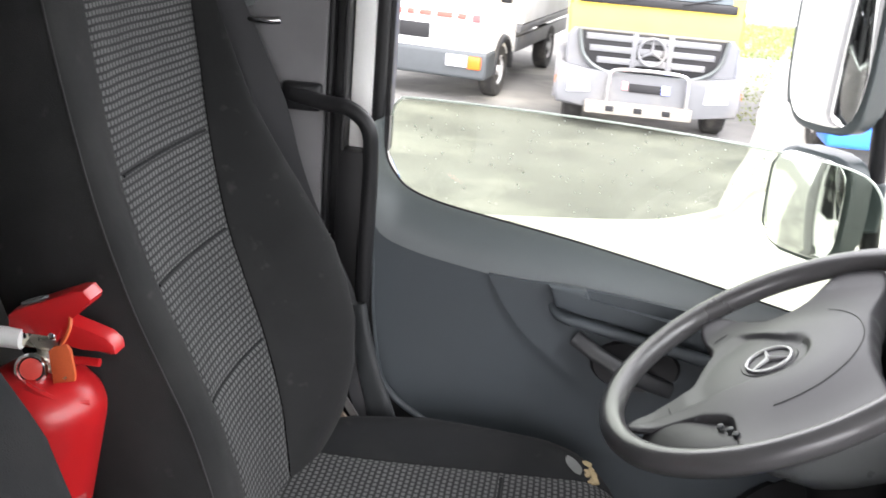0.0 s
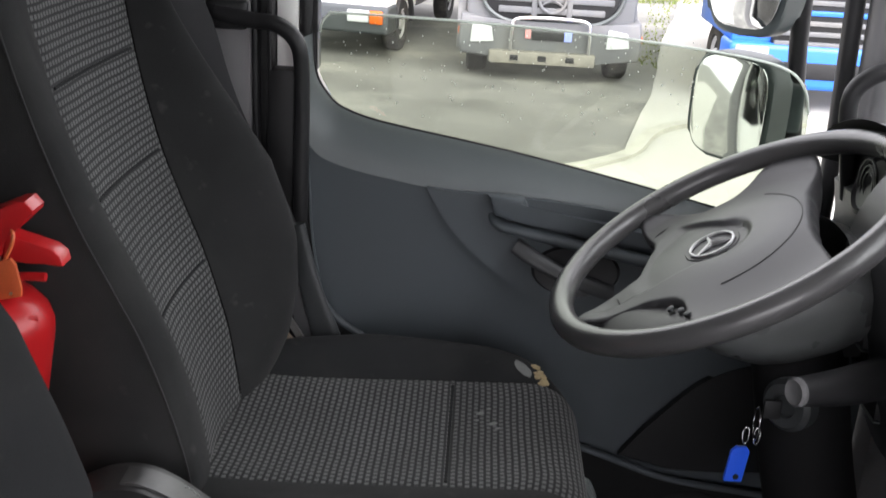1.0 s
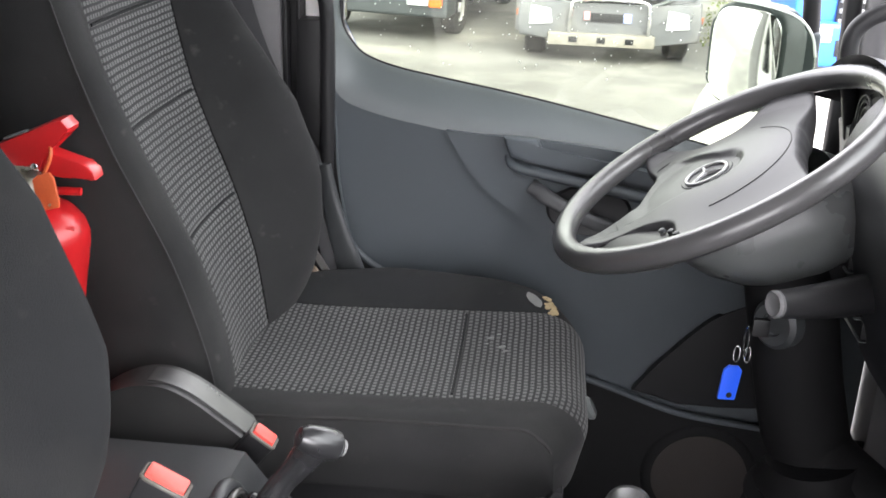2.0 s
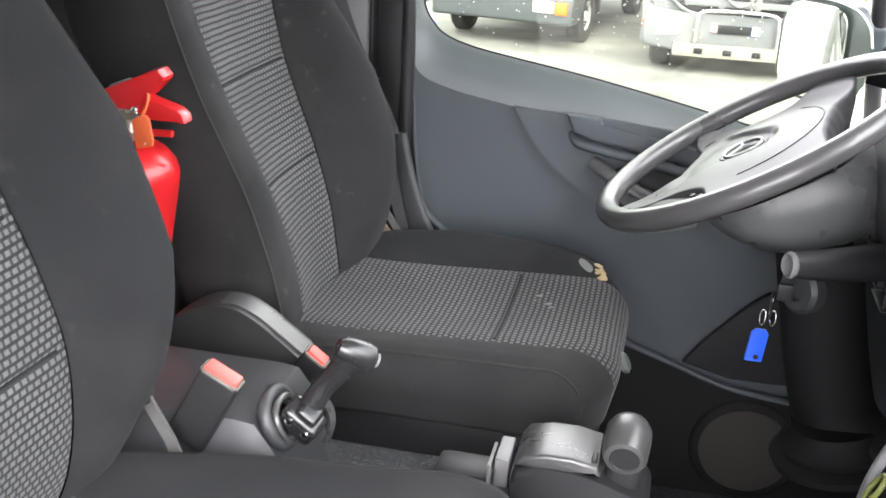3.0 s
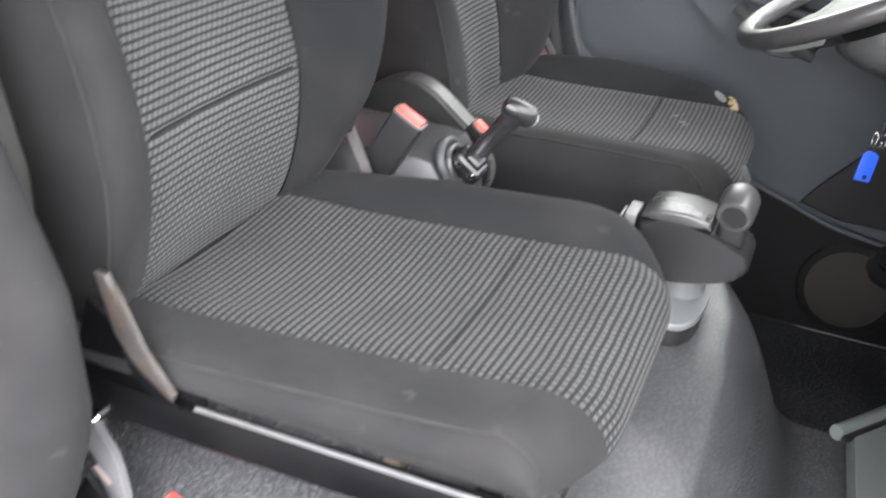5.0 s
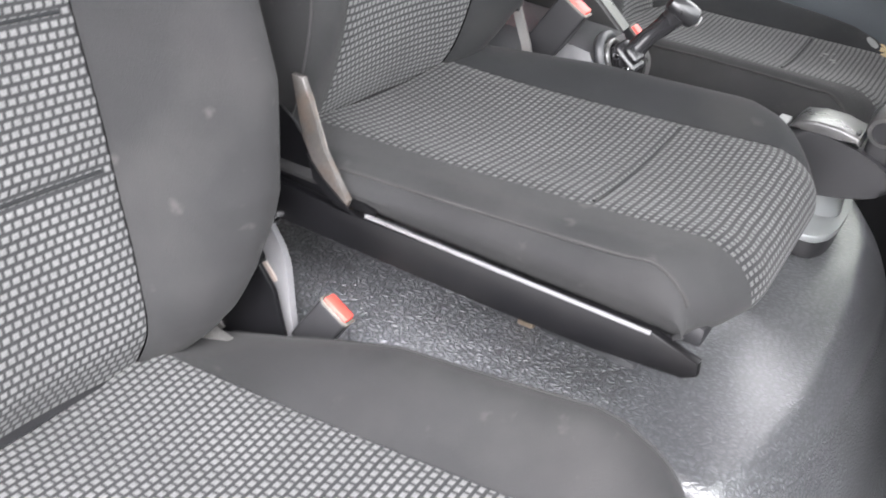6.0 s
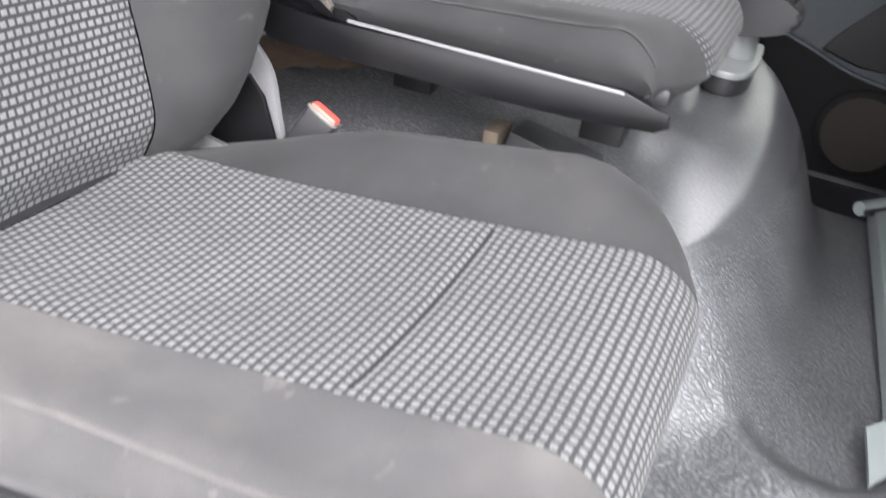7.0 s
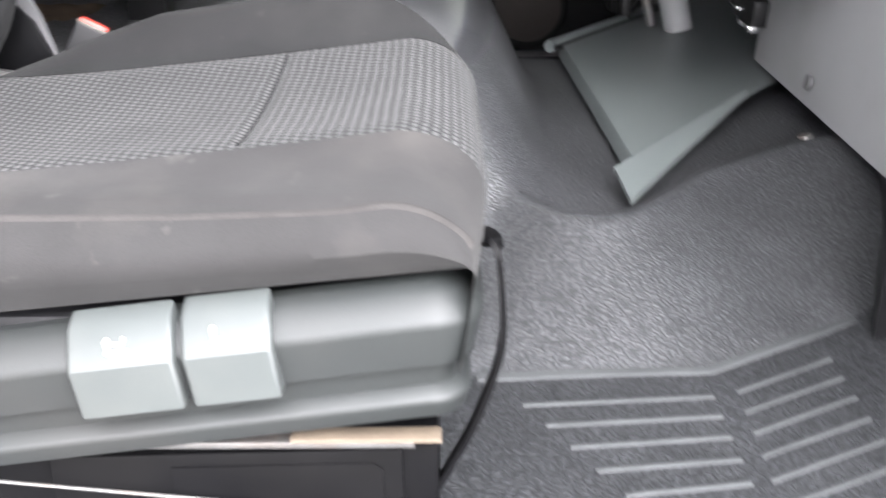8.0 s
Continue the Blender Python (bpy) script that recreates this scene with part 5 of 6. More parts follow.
HUB_TURNS = (-20, 0, 20, 33, 40, 48, 62, 68, 74, 90, 98, 104, 109, 118, 123, 130, 152, 170, 176, 180, 184, 190, 195, 202, 215, 228, 236, 243, 250, 285, 295, 305, 318, 340)
HUB_REACH = (0.104, 0.108, 0.125, 0.165, 0.213, 0.230, 0.230, 0.19, 0.152, 0.140, 0.150, 0.19, 0.228, 0.228, 0.17, 0.138, 0.130, 0.132, 0.15, 0.20, 0.228, 0.228, 0.19, 0.150, 0.135, 0.132, 0.15, 0.20, 0.228, 0.228, 0.20, 0.15, 0.118, 0.104)


def hub_reach(a):
    """How far the padded hub reaches at an angle: a shield-shaped body that runs out into four spokes."""
    return float(np.interp(math.degrees(a) % 360, HUB_TURNS, HUB_REACH, period=360))


def hub_top(x, y):
    """Height of the pad over the rim's plane, with a sunken cheek between the two near spokes."""
    rho = math.hypot(x, y)
    c, p = x * math.cos(FACE) + y * math.sin(FACE), abs(-x * math.sin(FACE) + y * math.cos(FACE))
    edge = 0.052 + 0.46 * max(0.0, c - 0.02) ** 1.0
    inside = max(0.052 - math.hypot(c - 0.022, p), edge - p if c > 0.022 else -1.0)
    return -0.001 - 0.012 * float(smoothstep(0.06, 0.17, rho)) + 0.007 * float(smoothstep(0.18, 0.22, rho)) - 0.0075 * float(smoothstep(-0.001, 0.008, inside)) * (1 - 0.8 * float(smoothstep(0.11, 0.14, rho)))


hub_rows = []
angles = np.linspace(0, 2 * math.pi, 240, endpoint=False)
reach = [hub_reach(a) for a in angles]
reach = [sum(reach[(i + k) % 240] for k in range(-4, 5)) / 9 for i in range(240)]
for k, drop in [(0.90, -0.050), (0.99, -0.030), (1.0, -0.016), (0.985, -0.006), (0.955, -0.001)] + [(k, 0.0) for k in np.linspace(0.93, 0.02, 36)]:
    ring = [WM @ Vector((q * k * math.cos(a), q * k * math.sin(a), hub_top(q * k * math.cos(a), q * k * math.sin(a)) + drop * (1 - 0.75 * float(smoothstep(0.14, 0.20, q))))) for a, q in zip(angles, reach)]
    hub_rows.append(ring + ring[:1])
part("hub", grid(hub_rows), HUB, wheel, "smooth charcoal airbag cover running into the spokes")
seam = [0.094 + 0.05 * abs(math.sin((a - FACE) / 2 + math.pi / 2)) ** 2 for a in np.radians(np.linspace(252, 412, 30))]
part("cover_seam", tube([WM @ Vector((r * math.cos(a), r * math.sin(a), hub_top(r * math.cos(a), r * math.sin(a)) + 0.0003)) for r, a in zip(seam, np.radians(np.linspace(252, 412, 30)))], 0.0008, 6), BLACK, wheel, "fine dark seam")
for at in SPOKES[:2]:
    d, e = Vector((math.cos(at), math.sin(at), 0)), Vector((-math.sin(at), math.cos(at), 0))
    part("spoke_seam", tube([WM @ (d * (0.160 - 4 * w * w) + e * w + Vector((0, 0, hub_top(d.x * 0.160, d.y * 0.160) + 0.0006 - 0.008 * (abs(w) / 0.030) ** 4))) for w in np.linspace(-0.030, 0.030, 9)], 0.0010, 6), BLACK, wheel)
fan = [[WM @ Vector((r * math.cos(a), r * math.sin(a), -0.014 - 0.012 * ((r - 0.165) / 0.05) ** 2)) for r in np.linspace(0.125, 0.218, 8)] for a in np.radians(np.linspace(192, 242, 16))]
keys = part("key_pad", grid(fan), BLACK, wheel, "black switch panel")
for r, a in ((0.145, 226), (0.150, 233), (0.160, 238)):
    part("key", lathe([(0.0045, 0), (0.0045, 0.004), (0.002, 0.005)], WM @ pose(r * math.cos(radians(a)), r * math.sin(radians(a)), -0.014), 10), SHELL, keys)
part("emblem_dish", lathe([(0.040, -0.0115), (0.036, -0.0072), (0.030, -0.0082), (0.004, -0.0082)], WM @ pose(-0.022, 0.010, 0), 30), HUB, wheel)
emblem = part("emblem", tube([WM @ Vector((0.029 * math.cos(a) - 0.022, 0.029 * math.sin(a) + 0.010, -0.0062)) for a in np.linspace(0, 2 * math.pi, 30, endpoint=False)], 0.0022, 8, closed=True), SATIN, wheel, "plain chrome ring emblem")
for k in range(3):
    a = radians(152) + math.pi + 2 * math.pi * k / 3
    part("emblem_bar", tube([WM @ Vector((0.001 * math.cos(a) - 0.022, 0.001 * math.sin(a) + 0.010, -0.0052)), WM @ Vector((0.028 * math.cos(a) - 0.022, 0.028 * math.sin(a) + 0.010, -0.0066))], 0.0034, 6, taper=(1.0, 0.4)), SATIN, emblem)

column = thing("steering_column", "grey steering column shroud with ignition lock and stalk", "steering column", (0.85, 0.85, 0.4))
shroud = []
for k, h in ((1.0, -0.055), (1.06, -0.075), (1.05, -0.105), (0.92, -0.140), (0.70, -0.165)):
    ring = []
    for a in np.linspace(0, 2 * math.pi, 40, endpoint=False):
        c, s = math.cos(a), math.sin(a)
        r = (abs(c / 0.118) ** 2.8 + abs(s / 0.118) ** 2.8) ** (-1 / 2.8)
        ring.append(WM @ Vector((r * c * k + 0.010 - 0.5 * (h + 0.055), r * s * k, h)))
    shroud.append(ring + ring[:1])
part("shroud", grid(shroud, close_ends=False), COLUMN, column, "lighter grey rounded shroud")
part("shroud_floor", box((0.76, 0.79, 0.575), (0.92, 0.93, 0.605), 0.012), BLACK, column)
part("jacket", tube(smooth_line([(0.845, 0.835, 0.62), (0.868, 0.83, 0.50), (0.895, 0.825, 0.38), (0.925, 0.815, 0.30), (0.99, 0.75, 0.275), (1.045, 0.69, 0.266)], 5), 0.060, 20, taper=[min(1.0, 0.5 + 0.045 * max(0, 26 - i)) for i in range(26)]), MATT, column, "black column jacket")
part("boot_ring", join(lathe([(0.080, 0), (0.084, 0.010), (0.070, 0.022), (0.064, 0.040)], pose(0.924, 0.79, 0.275, 0, -12, 0), 28), lathe([(0.095, -0.02), (0.098, -0.008), (0.084, 0.0)], pose(0.924, 0.79, 0.275, 0, -12, 0), 28)), MATT, column, "stepped rubber boot")
part("stalk", tube(smooth_line([(0.797, 0.645, 0.599), (0.835, 0.662, 0.597), (0.875, 0.682, 0.596), (0.93, 0.71, 0.598)], 4), 0.0165, 18, taper=[1.0 + 0.05 * i for i in range(13)]), BLACK, column, "thick dark control stalk")
part("stalk_cap", lathe([(0.0168, 0), (0.0172, 0.004), (0.014, 0.007), (0.012, 0.0055), (0.004, 0.0055)], Matrix.Translation((0.7985, 0.6455, 0.599)) @ Vector((-0.90, -0.42, 0.06)).to_track_quat("Z", "Y").to_matrix().to_4x4(), 20), GREYTRIM, column)
part("lock", lathe([(0.034, 0), (0.034, 0.018), (0.028, 0.024), (0.016, 0.024), (0.014, 0.018), (0.003, 0.018)], Matrix.Translation((0.842, 0.775, 0.520)) @ Vector((-0.75, -0.65, 0.05)).to_track_quat("Z", "Y").to_matrix().to_4x4(), 24), SHELL, column, "ignition lock")
keys = thing("key_fob", "ignition key with a blue plastic tag on a ring", "key", (0.79, 0.77, 0.44))
part("key", box((0.800, 0.757, 0.503), (0.822, 0.764, 0.528), 0.003), BLACK, keys)
part("ring", tube([(0.796, 0.762 + 0.013 * math.sin(a), 0.493 + 0.022 * math.cos(a)) for a in np.linspace(0, 2 * math.pi, 22, endpoint=False)], 0.0013, 6, closed=True), CHROME, keys)
for dx in (-0.006, 0.008):
    part("link", tube([(0.794 + dx + 0.004 * math.cos(a), 0.772, 0.470 + 0.012 * math.sin(a)) for a in np.linspace(0, 2 * math.pi, 14, endpoint=False)], 0.0012, 6, closed=True), CHROME, keys)
tag = part("tag", prism([(-0.014, -0.030), (0.014, -0.030), (0.015, -0.026), (0.015, 0.022), (0.008, 0.030), (-0.008, 0.030), (-0.015, 0.022), (-0.015, -0.026)], -0.003, 0.003, "y", 0.002, 2), BLUE_TAG, keys, "bright blue plastic tag")
tag.data.transform(pose(0.788, 0.790, 0.418, 0, 6, 12) @ Matrix.Scale(0.86, 4))
part("tag_hole", lathe([(0.004, 0), (0.004, 0.001), (0.001, 0.001)], pose(0.788, 0.790, 0.418, 0, 6, 12) @ pose(0.002, -0.0026, -0.018, 90), 12), BLACK, keys)

# ---------------------------------------------------------------- dashboard
dash = thing("dashboard", "charcoal plastic dashboard wrapping round the driver", "dashboard", (1.2, 0.2, 0.1))
stack = smooth_line([(1.10, 0.86), (1.01, 0.845), (0.94, 0.80), (0.905, 0.73), (0.905, 0.66), (0.918, 0.60), (0.942, 0.53), (0.965, 0.47), (0.99, 0.42)], 5)
part("upper_console", prism([tuple(p) for p in stack] + [(1.38, 0.42), (1.38, 0.80)], 0.23, 0.87, "y", 0.010, 3), CONSOLE, dash)
lower = smooth_line([(1.02, 0.715), (0.93, 0.695), (0.888, 0.655), (0.857, 0.589), (0.844, 0.546), (0.843, 0.50), (0.850, 0.455), (0.860, 0.40), (0.885, 0.36), (0.94, 0.34)], 5)
part("lower_console", prism([tuple(p) for p in lower] + [(1.38, 0.34), (1.38, 0.70)], -0.05, 0.225, "y", 0.010, 3), MATT, dash)
part("recess", prism([(0.850, 0.56), (0.846, 0.50), (0.853, 0.43), (0.90, 0.42), (0.92, 0.58)], 0.0, 0.150, "y", 0.006), BLACK, dash, "dark open tray")
part("passenger_side", prism([(1.34, 0.70), (1.30, 0.66), (1.262, 0.40), (1.224, 0.18), (1.215, 0.07), (1.38, 0.05), (1.38, 0.70)], -1.03, 0.42, "y", 0.012, 3), DASHGREY, dash, "mid-grey lower dashboard panel")
# unseen block added to keep windscreen light off the tunnel's side
part("glovebox", prism([(1.20, 0.74), (1.17, 0.66), (1.18, 0.50), (1.22, 0.45), (1.38, 0.45), (1.38, 0.76), (1.26, 0.78)], -1.03, -0.056, "y", 0.012, 3), SHELL, dash, "unseen charcoal block that holds back windscreen light")
part("driver_lower", prism([(0.98, 0.70), (1.02, 0.50), (1.10, 0.36), (1.38, 0.30), (1.38, 0.76), (1.10, 0.80)], 0.60, 1.19, "y", 0.012, 3), SHELL, dash)
hood = [[(0.93 + 0.30 * u, 0.66 + 0.50 * v, 0.74 + 0.11 * math.sin(math.pi * min(1, 0.15 + 0.85 * v)) ** 0.6 - 0.06 * u) for v in np.linspace(0, 1, 18)] for u in np.linspace(0, 1, 6)]
part("cluster_hood", grid(hood), SHELL, dash, "hood over the instruments")
part("cluster_face", box((0.99, 0.68, 0.66), (1.01, 1.15, 0.80), 0.01), BLACK, dash)
vent = part("air_vent", lathe([(0.046, 0), (0.046, 0.012), (0.040, 0.015), (0.036, 0.010), (0.004, 0.008)], pose(0.985, 1.02, 0.735, 0, -70, 0), 28), BLACK, dash, "round air vent")
for k in range(3):
    part("ring", tube([Vector((0.972 - 0.001 * k, 1.02 + (0.018 + 0.009 * k) * math.cos(a), 0.737 + (0.018 + 0.009 * k) * math.sin(a))) for a in np.linspace(0, 2 * math.pi, 24, endpoint=False)], 0.002, 6, closed=True), SHELL, vent)
for j, (zz, xx) in enumerate(((0.610, 0.914), (0.578, 0.923), (0.546, 0.934), (0.514, 0.946))):
    part("switch_slot", box((xx - 0.004, 0.775, zz - 0.012), (xx + 0.012, 0.850, zz + 0.012), 0.003), BLACK, dash)
    part("slot_edge", box((xx - 0.006, 0.770, zz - 0.0145), (xx + 0.004, 0.855, zz - 0.0125), 0.0006, 1), PALE, dash)
part("facia_strip", tube(smooth_line([(0.878, 0.224, 0.64), (0.854, 0.225, 0.585), (0.842, 0.225, 0.54), (0.842, 0.225, 0.50), (0.848, 0.225, 0.455), (0.860, 0.225, 0.40), (0.89, 0.222, 0.355)], 5), 0.007, 10), GREYTRIM, dash, "grey facia strip")
part("yellow_ring", tube([(0.842 + 0.007 * math.sin(a), 0.200 + 0.008 * math.cos(a), 0.560 + 0.014 * math.sin(a)) for a in np.linspace(0, 2 * math.pi, 22, endpoint=False)], 0.0028, 8, closed=True), mat("olive_plastic", (0.09, 0.10, 0.025), 0.4), dash, "olive ring round a socket")
part("knob", lathe([(0.012, 0), (0.012, 0.010), (0.008, 0.014)], pose(0.836, 0.10, 0.500, 0, -85, 0), 14), CHROME, dash, "bright round knob")
part("screw", lathe([(0.013, 0), (0.012, 0.003), (0.008, 0.001), (0.002, 0.002)], pose(1.206, 0.07, 0.115, 0, -80, 0), 16), GREYTRIM, dash, "recessed screw")

pedals = thing("pedals", "dark pedals in the driver's footwell", "pedals", (1.05, 0.8, -0.1))
for y in (0.82, 0.99):
    part("pedal", box((1.02, y - 0.035, 0.05), (1.04, y + 0.035, 0.13), 0.006), BLACK, pedals)
    part("pedal_arm", tube([(1.04, y, 0.07), (1.12, y, 0.20), (1.2, y, 0.36)], 0.010, 8), STEEL_BLACK, pedals)

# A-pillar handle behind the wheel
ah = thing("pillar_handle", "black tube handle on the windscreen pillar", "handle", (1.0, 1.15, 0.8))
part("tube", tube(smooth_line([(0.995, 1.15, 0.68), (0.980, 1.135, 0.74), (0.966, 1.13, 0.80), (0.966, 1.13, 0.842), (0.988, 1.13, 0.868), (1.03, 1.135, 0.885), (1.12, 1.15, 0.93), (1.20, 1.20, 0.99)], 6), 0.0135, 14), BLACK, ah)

# ---------------------------------------------------------------- floor details
cover = thing("centre_floor_cover", "smooth grey-green cover over the centre floor", "floor cover", (1.0, 0.2, 0.0))


def cover_left(y):
    return float(np.interp(y, (-0.16, 0.13, 0.55), (0.893, 0.879, 0.857)))


def cover_near(x):
    return -0.148 + 1.32 * (x - 0.892)


sheet = []
for i, u in enumerate([0.0, 0.005, 0.010, 0.016, *np.linspace(0.025, 1, 24)]):
    row = []
    for t in np.linspace(0, 1, 22):
        y0 = cover_near(0.88 + 0.48 * u)
        y = y0 + t * (cover_far(0.85 + 0.5 * u) - y0)
        x = cover_left(y) + u * (1.36 - cover_left(y))
        row.append((x, y, 0.058 + 0.012 * t - 0.024 * (1 - float(smoothstep(0, 0.014, u)))))
    sheet.append(row)
part("sheet", grid(sheet), MAT_SMOOTH, cover)
flap = [[(0.861 + 0.30 * u + 0.010 * t * (1 - u), cover_near(0.861 + 0.30 * u) - 0.002 - (0.088 - 0.085 * u) * t, 0.0670 + 0.012 * u - 0.012 * t * (1 - u) - 0.004 * t * t) for t in np.linspace(0, 1, 6)] for u in np.linspace(0, 0.92, 14)]
under = [[(x, y, z - 0.007) for x, y, z in row] for row in flap]
part("flap", join(grid(flap), grid(under), grid([[row[0] for row in flap], [row[0] for row in under]]), grid([[row[-1] for row in flap], [row[-1] for row in under]]), grid([flap[0], under[0]])), MAT_SMOOTH, cover, "mid-grey front flap")
part("lip", tube([(x, cover_far(x) - 0.004, 0.066) for x in np.linspace(0.838, 1.16, 10)], 0.013, 10), MAT_SMOOTH, cover, "raised rounded lip")
part("groove", tube([(x, cover_far(x) - 0.036, 0.0665) for x in np.linspace(0.850, 1.15, 10)], 0.006, 8), BLACK, cover)
# added block: the darkness at the floor's front end is its black colour
kick = part("kick_panel", prism([(1.26, 0.06), (1.262, -0.10), (1.225, -0.24), (1.165, -0.39), (1.125, -0.495), (1.17, -0.475), (1.34, -0.30), (1.40, 0.06)], -0.06, 0.16, "z", 0.012, 3), BLACK)
tagged(kick, "black block filling the dark gap under the dashboard end", "panel", kind="structure")
border = part("mat_border", strap([(0.66, -0.571, -0.047), (0.80, -0.561, -0.047), (0.92, -0.557, -0.047), (1.148, -0.424, -0.046), (1.20, -0.394, -0.044)], 0.012, 0.009, (0, 1, 0)), MAT_LINE)
tagged(border, "raised grey border strip of the entrance mat", "mat border", kind="structure")
ribs = thing("entrance_mat", "ribbed dark rubber entrance mat", "mat", (0.9, -0.75, -0.05))
part("sheet", grid([[(x, -1.005 + t * (float(mat_edge(x)) + 1.005), float(floor_height(x, -1.005 + t * (float(mat_edge(x)) + 1.005))) + 0.003) for t in np.linspace(0, 1, 24)] for x in np.linspace(0.60, 1.22, 40)]), MAT_DARK, ribs)
for k in range(9):
    part("rib", strap([(0.707 + 0.021 * k, -0.627 - 0.039 * k, -0.0462), (0.913, -0.611 - 0.0385 * k, -0.0462)], 0.0034, 0.006, (0, 1, 0)), MAT_LINE, ribs)
    part("rib", strap([(0.940 - 0.002 * k, -0.602 - 0.040 * k, -0.0462), (1.064, -0.531 - 0.041 * k, -0.0462)], 0.0034, 0.006, (0, 1, 0)), MAT_LINE, ribs)
# lower end of the steering shaft and bits of bracket by the dashboard
part("shaft_sleeve", tube([(1.075, 0.68, 0.24), (1.10, 0.68, 0.17), (1.125, 0.68, 0.07)], 0.030, 18), DASHGREY, column, "pale grey shaft sleeve")
part("joint", lathe([(0.040, -0.012), (0.042, 0.0), (0.038, 0.018), (0.024, 0.030), (0.006, 0.034)], pose(1.055, 0.68, 0.262, 0, -18, 0), 22), CHROME, column, "bright domed joint")
part("collar", lathe([(0.036, -0.03), (0.043, -0.026), (0.043, -0.013), (0.038, -0.010)], pose(1.055, 0.68, 0.262, 0, -18, 0), 22), BLACK, column)
part("rod", tube([(1.02, 0.72, 0.27), (1.05, 0.72, 0.16), (1.075, 0.72, 0.07)], 0.011, 10), STEEL, column)
clips = thing("dash_bracket", "small bright bracket under the dashboard edge", "bracket", (1.2, 0.42, 0.14))
part("strip", box((1.190, 0.47, 0.150), (1.205, 0.54, 0.157), 0.002, 2), CHROME, clips)
part("strip", box((1.186, 0.37, 0.128), (1.205, 0.46, 0.140), 0.003, 2), CHROME, clips)
part("mount", box((1.195, 0.38, 0.135), (1.225, 0.53, 0.185), 0.006), BLACK, clips)

# hinge parts in the gap beside the passenger backrest
part("hinge_plate", prism([(0.045, 0.165), (0.085, 0.262), (0.117, 0.322), (0.138, 0.300), (0.165, 0.235), (0.165, 0.165)], -0.325, -0.318, "y", 0.003), STEEL_BLACK, passenger_seat, "greasy black hinge plate")
part("hinge_tube", tube([(0.0, -0.315, 0.185), (0.035, -0.315, 0.205), (0.062, -0.315, 0.226)], 0.012, 12), STEEL_BLACK, passenger_seat)
part("hinge_collar", tube([(0.058, -0.314, 0.222), (0.074, -0.314, 0.236)], 0.016, 12), STEEL, passenger_seat, "dirty steel collar")
part("torn_strip", strap(smooth_line([(0.105, -0.298, 0.310), (0.118, -0.294, 0.292), (0.131, -0.292, 0.274), (0.140, -0.290, 0.250), (0.152, -0.290, 0.235)], 4), 0.006, 0.002, (1, 0, 0.4)), mat("torn_felt", (0.30, 0.26, 0.23), 0.9, vary=0.2), passenger_seat, "torn pale felt strip")
fibre = []
for x in np.linspace(-0.10, 0.085, 38):
    near = -0.035 + 0.85 * max(0.0, x + 0.05) + 0.006 * math.sin(90 * x) + 0.004 * math.sin(230 * x + 1)
    fibre.append([(x, y, float(floor_height(x, y)) + 0.003 + 0.0012 * math.sin(140 * x + 90 * y)) for y in np.linspace(near, 0.13, 9)])
patch = part("worn_floor_edge", grid(fibre), mat("brown_fibre_edge", (0.16, 0.115, 0.08), 0.9, vary=0.4, scale=25, grain=400, bump=0.5))
tagged(patch, "brown fibre edge where the floor mat is worn away", "floor patch", kind="structure")
bolt = part("floor_stud", lathe([(0.012, 0), (0.011, 0.003), (0.006, 0.004)], pose(1.182, -0.018, 0.0535, 0, -12, 0), 14), STEEL)
tagged(bolt, "small bright floor stud", "stud")

# ---------------------------------------------------------------- outside: mirrors on the driver's door
mirrors = thing("door_mirrors", "dark grey door mirrors on a black upright tube", "mirror", (1.0, 1.5, 0.55))
part("upright", tube([(1.025, 1.52, 0.50), (1.005, 1.52, 0.70), (0.99, 1.52, 0.85), (0.98, 1.52, 1.05), (0.965, 1.52, 1.32)], 0.0165, 14), BLACK, mirrors)
part("arm", tube([(1.02, 1.52, 0.52), (1.05, 1.42, 0.52), (1.08, 1.30, 0.52)], 0.016, 12), BLACK, mirrors)
part("arm", tube([(0.965, 1.52, 1.32), (1.0, 1.42, 1.33), (1.04, 1.30, 1.34)], 0.016, 12), BLACK, mirrors)
MIRROR_GREY = mat("mirror_housing_plastic", (0.030, 0.042, 0.045), 0.45, vary=0.12, grain=900, bump=0.15)
for zc, hh, ww, name in ((0.730, 0.098, 0.088, "wide_mirror"), (1.065, 0.205, 0.088, "main_mirror")):
    m = pose(0.885, 1.515, zc, 0, 0, -48)
    shape = [(math.copysign(abs(math.cos(a)) ** 0.5, math.cos(a)) * ww, math.copysign(abs(math.sin(a)) ** 0.5, math.sin(a)) * hh) for a in np.linspace(0, 2 * math.pi, 36, endpoint=False)]
    bm = prism([(a, b) for a, b in shape], -0.004, 0.055, "y", 0.012, 3)
    shell = part(name, bm, MIRROR_GREY, mirrors, "dark mirror housing")
    # the glass looks back along the cab
    face = prism([(a * 0.90, b * 0.93) for a, b in shape], -0.0085, -0.0035, "y", 0.002, 2)
    gl = part("mirror_glass", face, MIRROR, shell)
    shell.data.transform(m)
    gl.data.transform(m)
part("joint", box((0.955, 1.50, 0.690), (1.015, 1.55, 0.785), 0.012, 3), MIRROR_GREY, mirrors)

